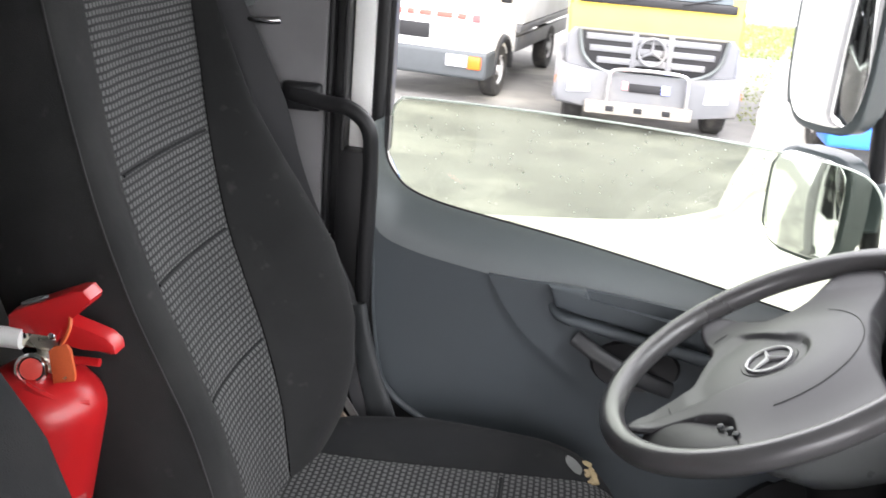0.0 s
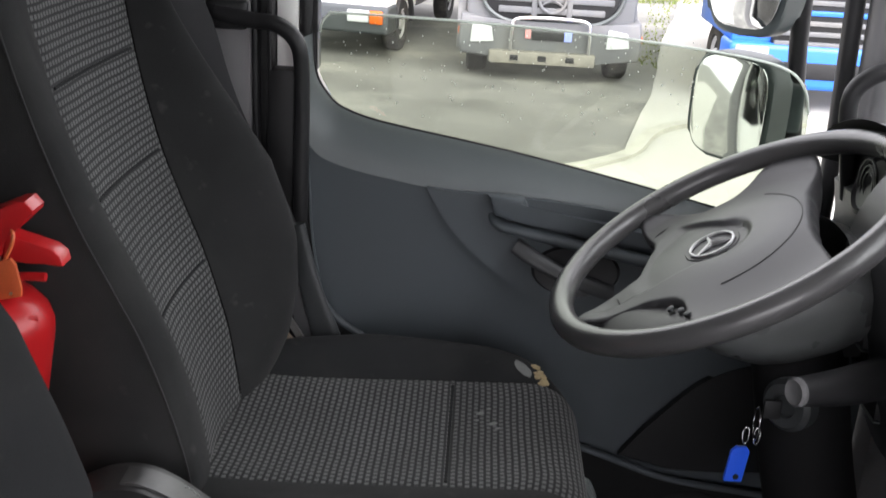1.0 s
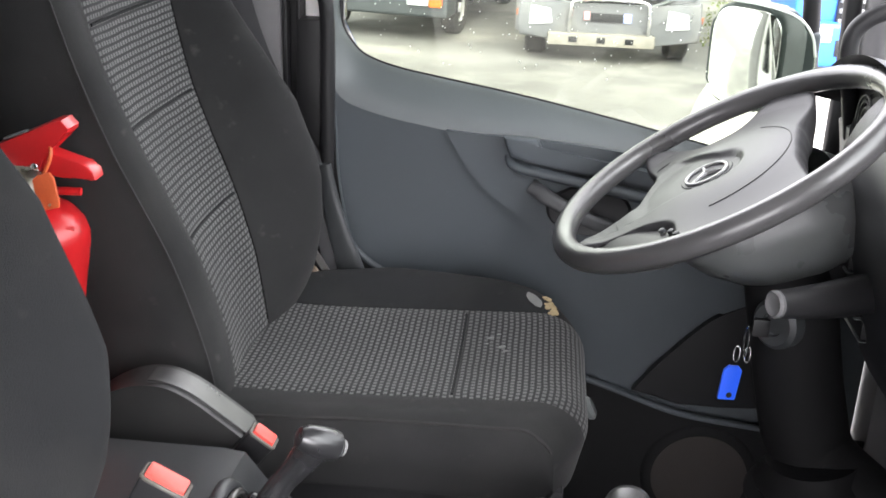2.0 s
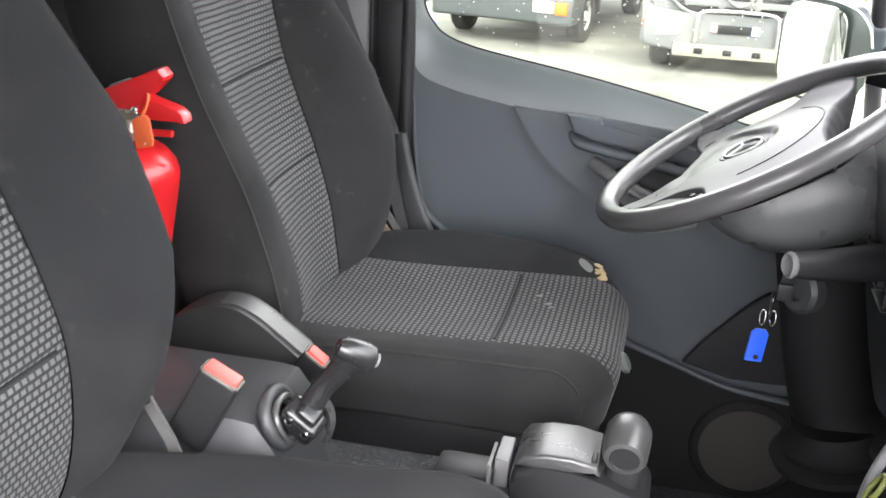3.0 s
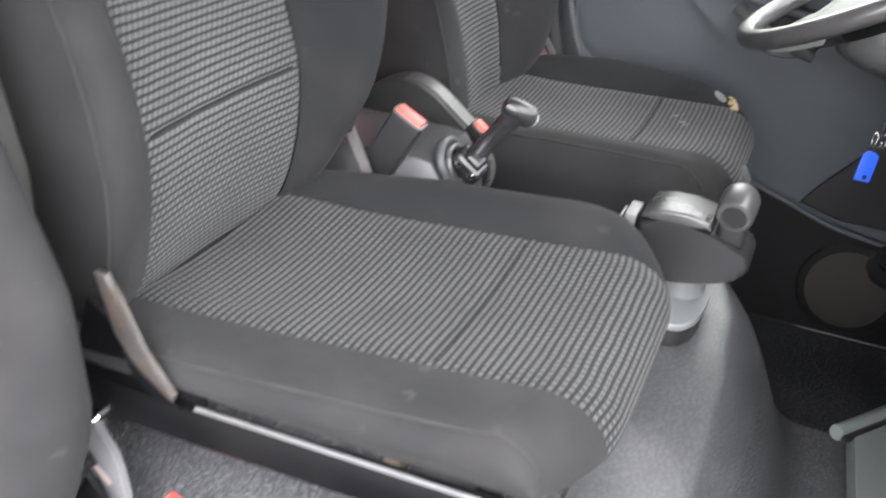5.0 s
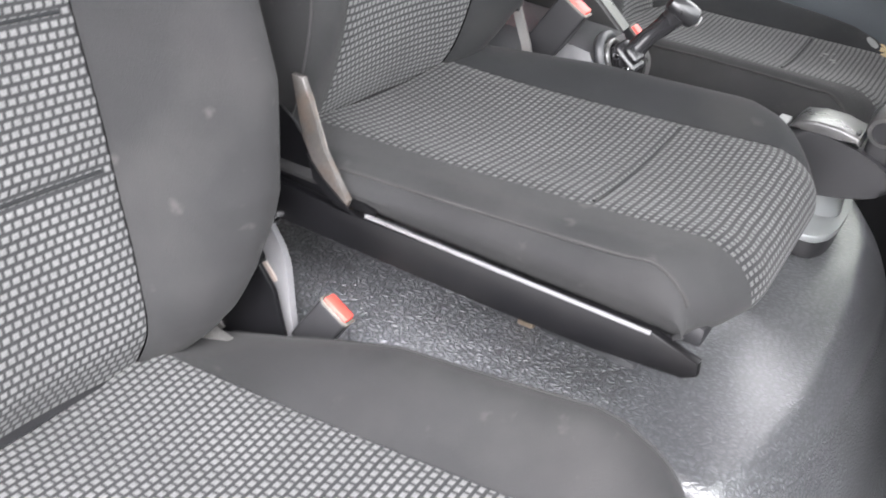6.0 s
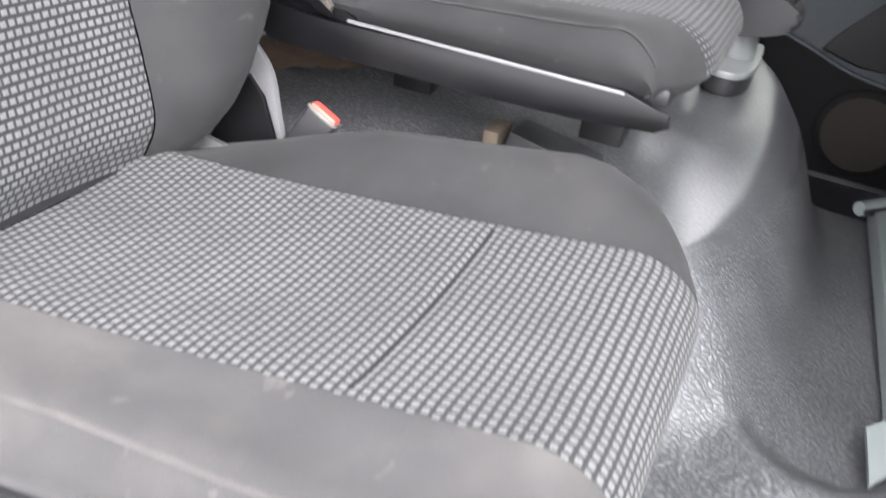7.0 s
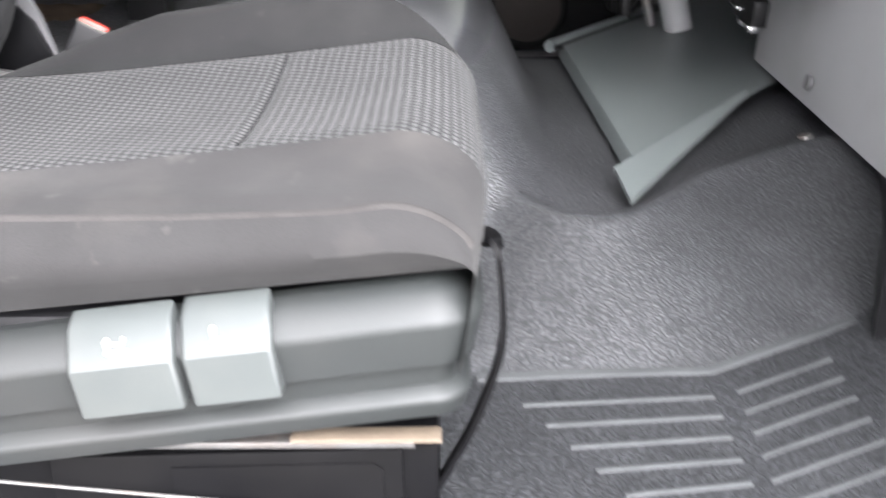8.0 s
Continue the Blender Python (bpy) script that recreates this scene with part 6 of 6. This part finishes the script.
# ---------------------------------------------------------------- ground
ASPHALT = mat("worn_asphalt_yard", (0.120, 0.116, 0.106), 0.85, vary=0.45, scale=0.9, grain=60, bump=0.5, dirt=(0.26, 0.25, 0.22), dirt_amount=0.75, dirt_scale=0.8)
CONCRETE = mat("pale_concrete", (0.33, 0.318, 0.29), 0.85, vary=0.15, scale=0.8, grain=70, bump=0.4, dirt=(0.32, 0.31, 0.27), dirt_amount=0.4, dirt_scale=0.6)
KERB = mat("kerb_stone", (0.30, 0.29, 0.25), 0.85, vary=0.25, scale=3, grain=60, bump=0.4)
GRASS = mat("rough_grass", (0.17, 0.21, 0.06), 0.9, vary=0.4, scale=3, grain=40, bump=0.6, dirt=(0.24, 0.20, 0.09), dirt_amount=0.5, dirt_scale=2)
ground = part("ground", grid([[(x, y, GROUND) for y in np.linspace(-400, 600, 21)] for x in np.linspace(-500, 500, 21)]), ASPHALT)
tagged(ground, "worn grey asphalt yard with damp pale patches", "ground", kind="structure")
rng = random.Random(8)
edge = [(2.02, 10.6), (2.35, 12.2), (2.75, 14.0), (3.15, 16.2), (3.7, 19.0), (4.3, 22.0), (5.6, 28.0)]
ragged = [(x + 0.035 * math.sin(0.9 * y) + 0.008 * math.sin(3.1 * y + 1), y) for x, y in smooth_line(edge, 16)]
pave = part("pavement", prism(ragged + [(9.0, 28.0), (9.0, 12.9), (3.3, 12.6)], GROUND + 0.004, GROUND + 0.03, "z", 0), CONCRETE)
tagged(pave, "pale concrete strip with a ragged edge", "pavement", kind="structure")
apron = part("road", prism([(-30, 2.0), (-30, 8.2), (-4, 9.0), (0.6, 9.9), (2.0, 10.75), (3.4, 12.75), (9.0, 13.1), (40, 14), (40, 2.0)], GROUND + 0.006, GROUND + 0.045, "z", 0), CONCRETE)
tagged(apron, "pale concrete roadway in front of the parked trucks", "road", kind="structure")
kline = smooth_line([(-12, 8.7, 0), (-4, 9.05, 0), (0.6, 9.95, 0), (2.0, 10.8, 0), (3.4, 12.8, 0), (9.0, 13.15, 0)], 8)
kerb = part("kerb", strap([(x, y, GROUND + 0.04) for x, y, _ in kline], 0.16, 0.10, (-0.3, 1, 0)), KERB)
tagged(kerb, "low weathered kerb line", "kerb", kind="structure")


def tufts(name, label, region, count, height, seed):
    """Blades of grass scattered over a quadrilateral strip."""
    r, bm = random.Random(seed), bmesh.new()
    a, b, c, d = [Vector((x, y, GROUND)) for x, y in region]
    for _ in range(count):
        u, v = r.random(), r.random()
        p = (a * (1 - u) + b * u) * (1 - v) + (d * (1 - u) + c * u) * v
        w, h, t = r.uniform(0.01, 0.03), height * r.uniform(0.4, 1.2), r.uniform(0, 6.28)
        s = Vector((math.cos(t), math.sin(t), 0)) * w
        tip = p + Vector((r.uniform(-0.4, 0.4) * h, r.uniform(-0.4, 0.4) * h, h))
        bm.faces.new([bm.verts.new(p - s), bm.verts.new(p + s), bm.verts.new(tip)])
    return tagged(part(name, bm, GRASS, smooth=False), label, "grass", kind="stuff")


tufts("grass", "rough green grass bank beyond the concrete", ((3.6, 25.0), (9.5, 25.8), (9.8, 33.0), (4.0, 33.0)), 7000, 0.14, 3)
tufts("grass", "yellow-green weeds along the pavement edge", ((2.95, 16.8), (3.35, 16.6), (5.0, 25.0), (4.3, 25.0)), 320, 0.05, 5)

# ---------------------------------------------------------------- parked trucks
TYRE = mat("tyre_rubber", (0.022, 0.021, 0.020), 0.85, vary=0.25, scale=10, dirt=(0.12, 0.11, 0.09), dirt_amount=0.4)
RIM = mat("silver_wheel_paint", (0.42, 0.42, 0.42), 0.5, vary=0.2, dirt=(0.2, 0.18, 0.15), dirt_amount=0.5)
SILVER = mat("silver_grey_bumper", (0.105, 0.107, 0.112), 0.5, vary=0.1, scale=3, dirt=(0.22, 0.2, 0.17), dirt_amount=0.4, dirt_scale=2)
YELLOW = mat("yellow_truck_paint", (0.72, 0.50, 0.06), 0.4, vary=0.06, scale=3)
BLUE = mat("blue_truck_paint", (0.02, 0.13, 0.55), 0.35, vary=0.08, scale=3)
LAMP = mat("clear_lamp_lens", (0.48, 0.49, 0.50), 0.1, vary=0.1, scale=20)
AMBER = mat("amber_lamp_lens", (0.55, 0.11, 0.01), 0.2, vary=0.1)
DARKGLASS = mat("dark_windscreen", (0.10, 0.12, 0.13), 0.05, vary=0.1, bump=0)
RUSTY = mat("sandy_steel_beam", (0.18, 0.165, 0.14), 0.7, vary=0.3, scale=8, grain=90, bump=0.3)
WHEEL_PROFILE = [(0.20, -0.14), (0.46, -0.14), (0.50, -0.10), (0.50, 0.10), (0.46, 0.14), (0.30, 0.14), (0.26, 0.10), (0.20, 0.08)]


def truck_wheel(truck, x, y, r=0.5, w=1.0, side=1):
    m = Matrix.Translation((x, y, GROUND + r)) @ pose(0, 0, 0, 0, 90 * side, 0) @ Matrix.Diagonal((r / 0.5, r / 0.5, w, 1))
    tyre = part("wheel", lathe(WHEEL_PROFILE, m, 28), TYRE, truck, "dusty black tyre")
    part("rim", lathe([(0.27, 0.02), (0.28, 0.11), (0.25, 0.125), (0.20, 0.06), (0.10, 0.07), (0.09, 0.13), (0.02, 0.135)], m, 24), RIM, tyre)


def G(z):
    return GROUND + z


# yellow and silver tipper, facing the camera
tx, ty = 1.42, 15.1
yel = thing("yellow_truck", "yellow heavy truck with silver-grey bumper and bull bar", "truck", (tx, ty + 1.2, GROUND))
part("cab", prism([(-1.22, 1.30), (-1.24, 1.75), (-1.16, 1.98), (-1.08, 3.0), (1.08, 3.0), (1.16, 1.98), (1.24, 1.75), (1.22, 1.30)], 0, 2.1, "y", 0.06, 3), YELLOW, yel).data.transform(Matrix.Translation((tx, ty + 0.12, GROUND)))
part("windscreen", prism([(-1.04, 1.90), (1.04, 1.90), (0.98, 2.85), (-0.98, 2.85)], -0.03, 0.04, "y", 0.03), DARKGLASS, yel).data.transform(Matrix.Translation((tx, ty + 0.10, GROUND)))
part("scuttle", box((tx - 1.10, ty + 0.05, G(1.78)), (tx + 1.10, ty + 0.16, G(1.90)), 0.02), BLACK, yel)
for k in (-0.45, 0.35):
    part("wiper", tube([(tx + k, ty + 0.02, G(1.86)), (tx + k + 0.5, ty + 0.02, G(1.97))], 0.014, 6), BLACK, yel)
part("front_mask", prism([(-1.20, 0.72), (-1.22, 1.30), (-1.12, 1.42), (1.12, 1.42), (1.22, 1.30), (1.20, 0.72)], 0, 0.5, "y", 0.05, 3), SILVER, yel).data.transform(Matrix.Translation((tx, ty + 0.06, GROUND)))
gr = part("grille", prism([(-1.02, 1.40), (-0.90, 0.98), (-0.62, 0.84), (0.62, 0.84), (0.90, 0.98), (1.02, 1.40)], -0.02, 0.06, "y", 0.02), BLACK, yel, "black grille with silver bars")
gr.data.transform(Matrix.Translation((tx, ty + 0.04, GROUND)))
for z, w in ((1.32, 0.94), (1.16, 0.88), (1.00, 0.76)):
    part("grille_bar", box((tx - w, ty - 0.01, G(z - 0.045)), (tx + w, ty + 0.04, G(z + 0.045)), 0.015), SILVER, gr)
for x in (-0.25, 0.25):
    part("grille_bar", box((tx + x - 0.04, ty - 0.02, G(0.88)), (tx + x + 0.04, ty + 0.03, G(1.42)), 0.01), SILVER, gr)
part("grille_frame", tube([(tx + a, ty - 0.01, G(z)) for a, z in smooth_line([(-1.04, 1.42), (-0.95, 1.05), (-0.62, 0.84), (0, 0.82), (0.62, 0.84), (0.95, 1.05), (1.04, 1.42)], 5)], 0.03, 8), PALE, yel)
ring = part("emblem", tube([(tx + 0.19 * math.cos(a), ty - 0.04, G(1.17) + 0.19 * math.sin(a)) for a in np.linspace(0, 2 * math.pi, 26, endpoint=False)], 0.025, 8, closed=True), SILVER, yel, "plain round emblem")
for k in range(3):
    a = math.pi / 2 + 2 * math.pi * k / 3
    part("emblem_bar", tube([(tx, ty - 0.05, G(1.17)), (tx + 0.18 * math.cos(a), ty - 0.04, G(1.17) + 0.18 * math.sin(a))], 0.028, 6, taper=(1, 0.4)), SILVER, ring)
part("bumper", prism([(-1.28, 0.36), (-1.32, 0.55), (-1.28, 0.92), (-0.95, 0.88), (-0.62, 0.80), (0.62, 0.80), (0.95, 0.88), (1.28, 0.92), (1.32, 0.55), (1.28, 0.36), (0.7, 0.30), (-0.7, 0.30)], -0.10, 0.35, "y", 0.05, 3), SILVER, yel).data.transform(Matrix.Translation((tx, ty, GROUND)))
part("bumper_beam", box((tx - 0.86, ty - 0.20, G(0.26)), (tx + 0.66, ty - 0.05, G(0.44)), 0.03), RUSTY, yel, "sandy steel beam with tow slots")
for x in (-0.5, -0.1, 0.30):
    part("tow_slot", box((tx + x - 0.06, ty - 0.215, G(0.31)), (tx + x + 0.06, ty - 0.19, G(0.39)), 0.01), BLACK, yel)
for s in (-1, 1):
    part("headlamp", prism([(0.0, 0.0), (0.34, 0.03), (0.30, 0.24), (0.02, 0.28)], 0, 0.06, "y", 0.02), LAMP, yel, "clear headlamp").data.transform(Matrix.Translation((tx + s * 0.97 - 0.17, ty - 0.13, G(0.52))))
    part("side_lamp", box((tx + s * 1.29 - 0.03, ty - 0.05, G(0.62)), (tx + s * 1.29 + 0.03, ty + 0.05, G(0.72)), 0.01), AMBER, yel)
    part("bull_bar", tube([Vector(p) for p in smooth_line([(tx + s * 0.56, ty - 0.16, G(0.42)), (tx + s * 0.55, ty - 0.20, G(0.75)), (tx + s * 0.48, ty - 0.20, G(0.90)), (tx, ty - 0.20, G(0.93))], 6)], 0.028, 10), CHROME, yel, "bright bull bar tube")
    truck_wheel(yel, tx + s * 1.03, ty + 0.62, 0.50, 1.1, s)
    truck_wheel(yel, tx + s * 1.03, ty + 4.6, 0.50, 1.1, s)
    part("mudguard", prism([(0.10, 0.40), (0.15, 0.85), (0.40, 1.08), (0.85, 1.08), (1.12, 0.85), (1.18, 0.45), (1.05, 0.45), (0.98, 0.80), (0.30, 0.84), (0.20, 0.45)], tx + s * 1.24 - 0.10, tx + s * 1.24 + 0.02, "x", 0.01), SILVER, yel).data.transform(Matrix.Translation((0, ty, GROUND)))
part("step", tube([(tx + 1.33, ty + 0.9, G(0.75)), (tx + 1.34, ty + 0.9, G(0.35)), (tx + 1.30, ty + 1.5, G(0.33))], 0.03, 8), CHROME, yel)
part("plate", box((tx - 0.26, ty - 0.125, G(0.60)), (tx + 0.26, ty - 0.105, G(0.72)), 0.005), BLACK, yel, "dark plate with plain bars")
part("plate_bar", box((tx - 0.36, ty - 0.135, G(0.62)), (tx - 0.28, ty - 0.11, G(0.74)), 0.004), mat("pink_bar", (0.6, 0.25, 0.25), 0.5), yel)
part("plate_bar", box((tx + 0.20, ty - 0.135, G(0.60)), (tx + 0.31, ty - 0.11, G(0.73)), 0.004), mat("blue_bar", (0.25, 0.3, 0.7), 0.5), yel)
part("tipper_body", join(box((tx - 1.2, ty + 2.6, G(1.3)), (tx + 1.2, ty + 7.0, G(2.6)), 0.05), box((tx - 0.45, ty + 0.6, G(0.6)), (tx + 0.45, ty + 7.2, G(1.0)), 0.03)), SILVER, yel)

# white flat-bed truck
wx, wy = -2.12, 16.0
wht = thing("white_truck", "small white truck with a grey bumper and flat bed", "truck", (wx, wy + 1, GROUND))
part("cab", prism([(0.0, 0.62), (-0.04, 1.15), (0.06, 1.45), (0.45, 2.35), (1.8, 2.38), (1.8, 0.62)], -1.12, 1.12, "x", 0.05, 3), WHITE, wht).data.transform(Matrix.Translation((wx, wy, GROUND)))
part("windscreen", prism([(-0.95, 1.50), (0.95, 1.50), (0.85, 2.20), (-0.85, 2.20)], -0.02, 0.03, "y", 0.02), DARKGLASS, wht).data.transform(Matrix.Translation((wx, wy + 0.17, GROUND)) @ pose(0, 0, 0, -22, 0, 0) @ Matrix.Translation((0, 0.55, -0.05)))
part("bumper", box((wx - 1.18, wy - 0.12, G(0.38)), (wx + 1.16, wy + 0.45, G(0.80)), 0.06, 3), mat("dark_grey_bumper", (0.040, 0.045, 0.048), 0.55, vary=0.15), wht, "dark grey plastic bumper")
part("grille", box((wx - 0.72, wy - 0.07, G(0.93)), (wx + 0.20, wy + 0.02, G(1.16)), 0.02), BLACK, wht)
part("badge", box((wx - 0.72, wy - 0.085, G(1.12)), (wx - 0.50, wy - 0.05, G(1.20)), 0.01), PALE, wht)
part("headlamp", box((wx + 0.52, wy - 0.16, G(0.56)), (wx + 0.86, wy - 0.08, G(0.74)), 0.02), LAMP, wht)
part("indicator", box((wx + 0.87, wy - 0.16, G(0.54)), (wx + 1.08, wy - 0.04, G(0.74)), 0.03), AMBER, wht, "orange indicator lamp")
part("red_mark", box((wx + 0.86, wy - 0.06, G(1.24)), (wx + 1.0, wy - 0.02, G(1.36)), 0.01), mat("red_mark_paint", (0.6, 0.06, 0.06), 0.5), wht)
for x, w in ((-0.75, 0.16), (-0.50, 0.22), (-0.20, 0.12), (0.0, 0.20), (0.28, 0.26), (0.62, 0.14)):
    part("lettering_bar", box((wx + x, wy - 0.045, G(1.27)), (wx + x + w, wy + 0.02, G(1.35)), 0.004), RED_PLASTIC, wht)
part("mirror", box((wx + 1.20, wy + 0.25, G(1.55)), (wx + 1.38, wy + 0.35, G(1.95)), 0.03), BLACK, wht)
part("arch", tube([(wx + 1.12, wy + 0.92 + 0.50 * math.cos(a), G(0.42) + 0.52 * math.sin(a)) for a in np.linspace(0, math.pi, 14)], 0.07, 8), BLACK, wht)
for x, y in ((1.0, 0.92), (-1.0, 0.92), (1.0, 4.6), (-1.0, 4.6)):
    truck_wheel(wht, wx + x, wy + y, 0.42, 0.9, 1 if x > 0 else -1)
part("bed", join(box((wx - 1.15, wy + 1.95, G(0.92)), (wx + 1.15, wy + 6.2, G(1.04)), 0.02), box((wx + 1.05, wy + 1.9, G(0.60)), (wx + 1.12, wy + 6.1, G(0.85)), 0.02), box((wx - 0.4, wy + 1.5, G(0.45)), (wx + 0.4, wy + 6.2, G(0.9)), 0.02)), SILVER, wht)
part("load_box", box((wx - 1.15, wy + 2.1, G(1.05)), (wx + 1.15, wy + 6.2, G(2.6)), 0.03), WHITE, wht)

turn, pivot = Matrix.Rotation(radians(-10), 4, "Z"), Vector((wx + 1.16, wy, 0))
wht.matrix_basis = Matrix.Translation(pivot) @ turn @ Matrix.Translation(-pivot) @ wht.matrix_basis

# blue truck
bx, by = 4.98, 14.0
blu = thing("blue_truck", "blue heavy truck with a grey slatted grille", "truck", (bx, by + 1.2, GROUND))
part("cab", prism([(0.0, 0.9), (-0.05, 1.6), (0.10, 1.95), (0.40, 3.3), (2.2, 3.3), (2.2, 0.9)], -1.24, 1.24, "x", 0.06, 3), BLUE, blu).data.transform(Matrix.Translation((bx, by, GROUND)))
part("windscreen", box((bx - 1.1, by + 0.05, G(2.1)), (bx + 1.1, by + 0.25, G(3.0)), 0.04), DARKGLASS, blu)
part("bumper", box((bx - 1.27, by - 0.16, G(0.33)), (bx + 1.27, by + 0.5, G(0.92)), 0.08, 3), BLUE, blu)
part("lower_intake", box((bx - 0.70, by - 0.18, G(0.48)), (bx + 0.70, by - 0.10, G(0.70)), 0.02), BLACK, blu)
gb = part("grille", box((bx - 0.72, by - 0.09, G(0.86)), (bx + 0.72, by + 0.02, G(1.85)), 0.02), BLACK, blu)
for k in range(7):
    part("slat", box((bx - 0.70, by - 0.13, G(0.90 + 0.135 * k)), (bx + 0.70, by - 0.06, G(0.965 + 0.135 * k)), 0.015), BLUE if k in (3, 5) else SILVER, gb)
for s in (-1, 1):
    part("headlamp", box((bx + s * 0.98 - 0.22, by - 0.19, G(0.66)), (bx + s * 0.98 + 0.22, by - 0.12, G(0.88)), 0.03), LAMP, blu)
    truck_wheel(blu, bx + s * 1.02, by + 1.3, 0.50, 1.1, s)
part("chassis", box((bx - 0.45, by + 0.6, G(0.6)), (bx + 0.45, by + 6.0, G(1.0)), 0.03), BLACK, blu)

# ---------------------------------------------------------------- distance
hall = thing("white_hall", "plain white hall behind the trucks", "building", (8.0, 40, GROUND))
part("wall", box((4.9, 34, GROUND), (7.4, 60, G(6)), 0.02), WHITE, hall)
part("roof", box((4.7, 33.7, G(6)), (7.6, 60.3, G(6.25)), 0.02), SILVER, hall)
LEAF = mat("tree_leaves", (0.06, 0.10, 0.03), 0.7, vary=0.4, scale=2, bump=0)
BARK = mat("bark", (0.10, 0.08, 0.06), 0.9, vary=0.3, scale=8, bump=0.5)


def tree(x, y, h, seed):
    r = random.Random(seed)
    ob = thing("tree", "green broadleaf tree at the roadside", "tree", (x, y, GROUND), "trees along the road")
    base = Vector((x, y, GROUND))
    bms = [tube([base, base + Vector((0.1, 0, h * 0.3)), base + Vector((-0.1, 0.1, h * 0.7))], 0.22, 8, taper=(1, 0.7, 0.25))]
    for k in range(6):
        a = k * 1.1
        bms.append(tube([base + Vector((0, 0, h * (0.3 + 0.05 * k))), base + Vector((math.cos(a) * h * 0.2, math.sin(a) * h * 0.2, h * (0.5 + 0.06 * k)))], 0.09, 6, taper=(1, 0.3)))
    part("trunk", join(*bms), BARK, ob)
    bm = bmesh.new()
    for _ in range(60):
        c = base + Vector((r.gauss(0, h * 0.16), r.gauss(0, h * 0.16), h * r.uniform(0.38, 1.0)))
        for _ in range(26):
            p = c + Vector((r.gauss(0, 0.4), r.gauss(0, 0.4), r.gauss(0, 0.35)))
            s = [Vector((r.uniform(-1, 1), r.uniform(-1, 1), r.uniform(-1, 1))) * 0.20 for _ in range(3)]
            bm.faces.new([bm.verts.new(p + q) for q in s])
    part("crown", bm, LEAF, ob, smooth=False)


for i, (x, y, h) in enumerate(((11.0, 62, 7), (15.5, 66, 8), (20, 60, 6.5), (-14, 70, 8), (-6, 75, 9), (1, 72, 8))):
    tree(x, y, h, i)
for x, y in ((11.5, 48.0), (13.9, 50.5)):
    car = thing("car", "small red car parked far off" if x < 12 else "dark car parked far off", "car", (x, y, GROUND))
    paint = RED if x < 12 else BLACK
    part("body", prism([(-2.0, 0.3), (-2.0, 0.85), (-1.2, 0.95), (-0.7, 1.4), (0.9, 1.4), (1.5, 0.95), (2.0, 0.85), (2.0, 0.3)], -0.8, 0.8, "y", 0.06), paint, car).data.transform(Matrix.Translation((x, y, GROUND)))
    for a, b in ((-1.2, -0.75), (-1.2, 0.75), (1.2, -0.75), (1.2, 0.75)):
        part("wheel", lathe([(0.3, -0.1), (0.3, 0.1), (0.1, 0.12)], Matrix.Translation((x + a, y + b, G(0.3))) @ pose(0, 0, 0, 90), 16), TYRE, car)
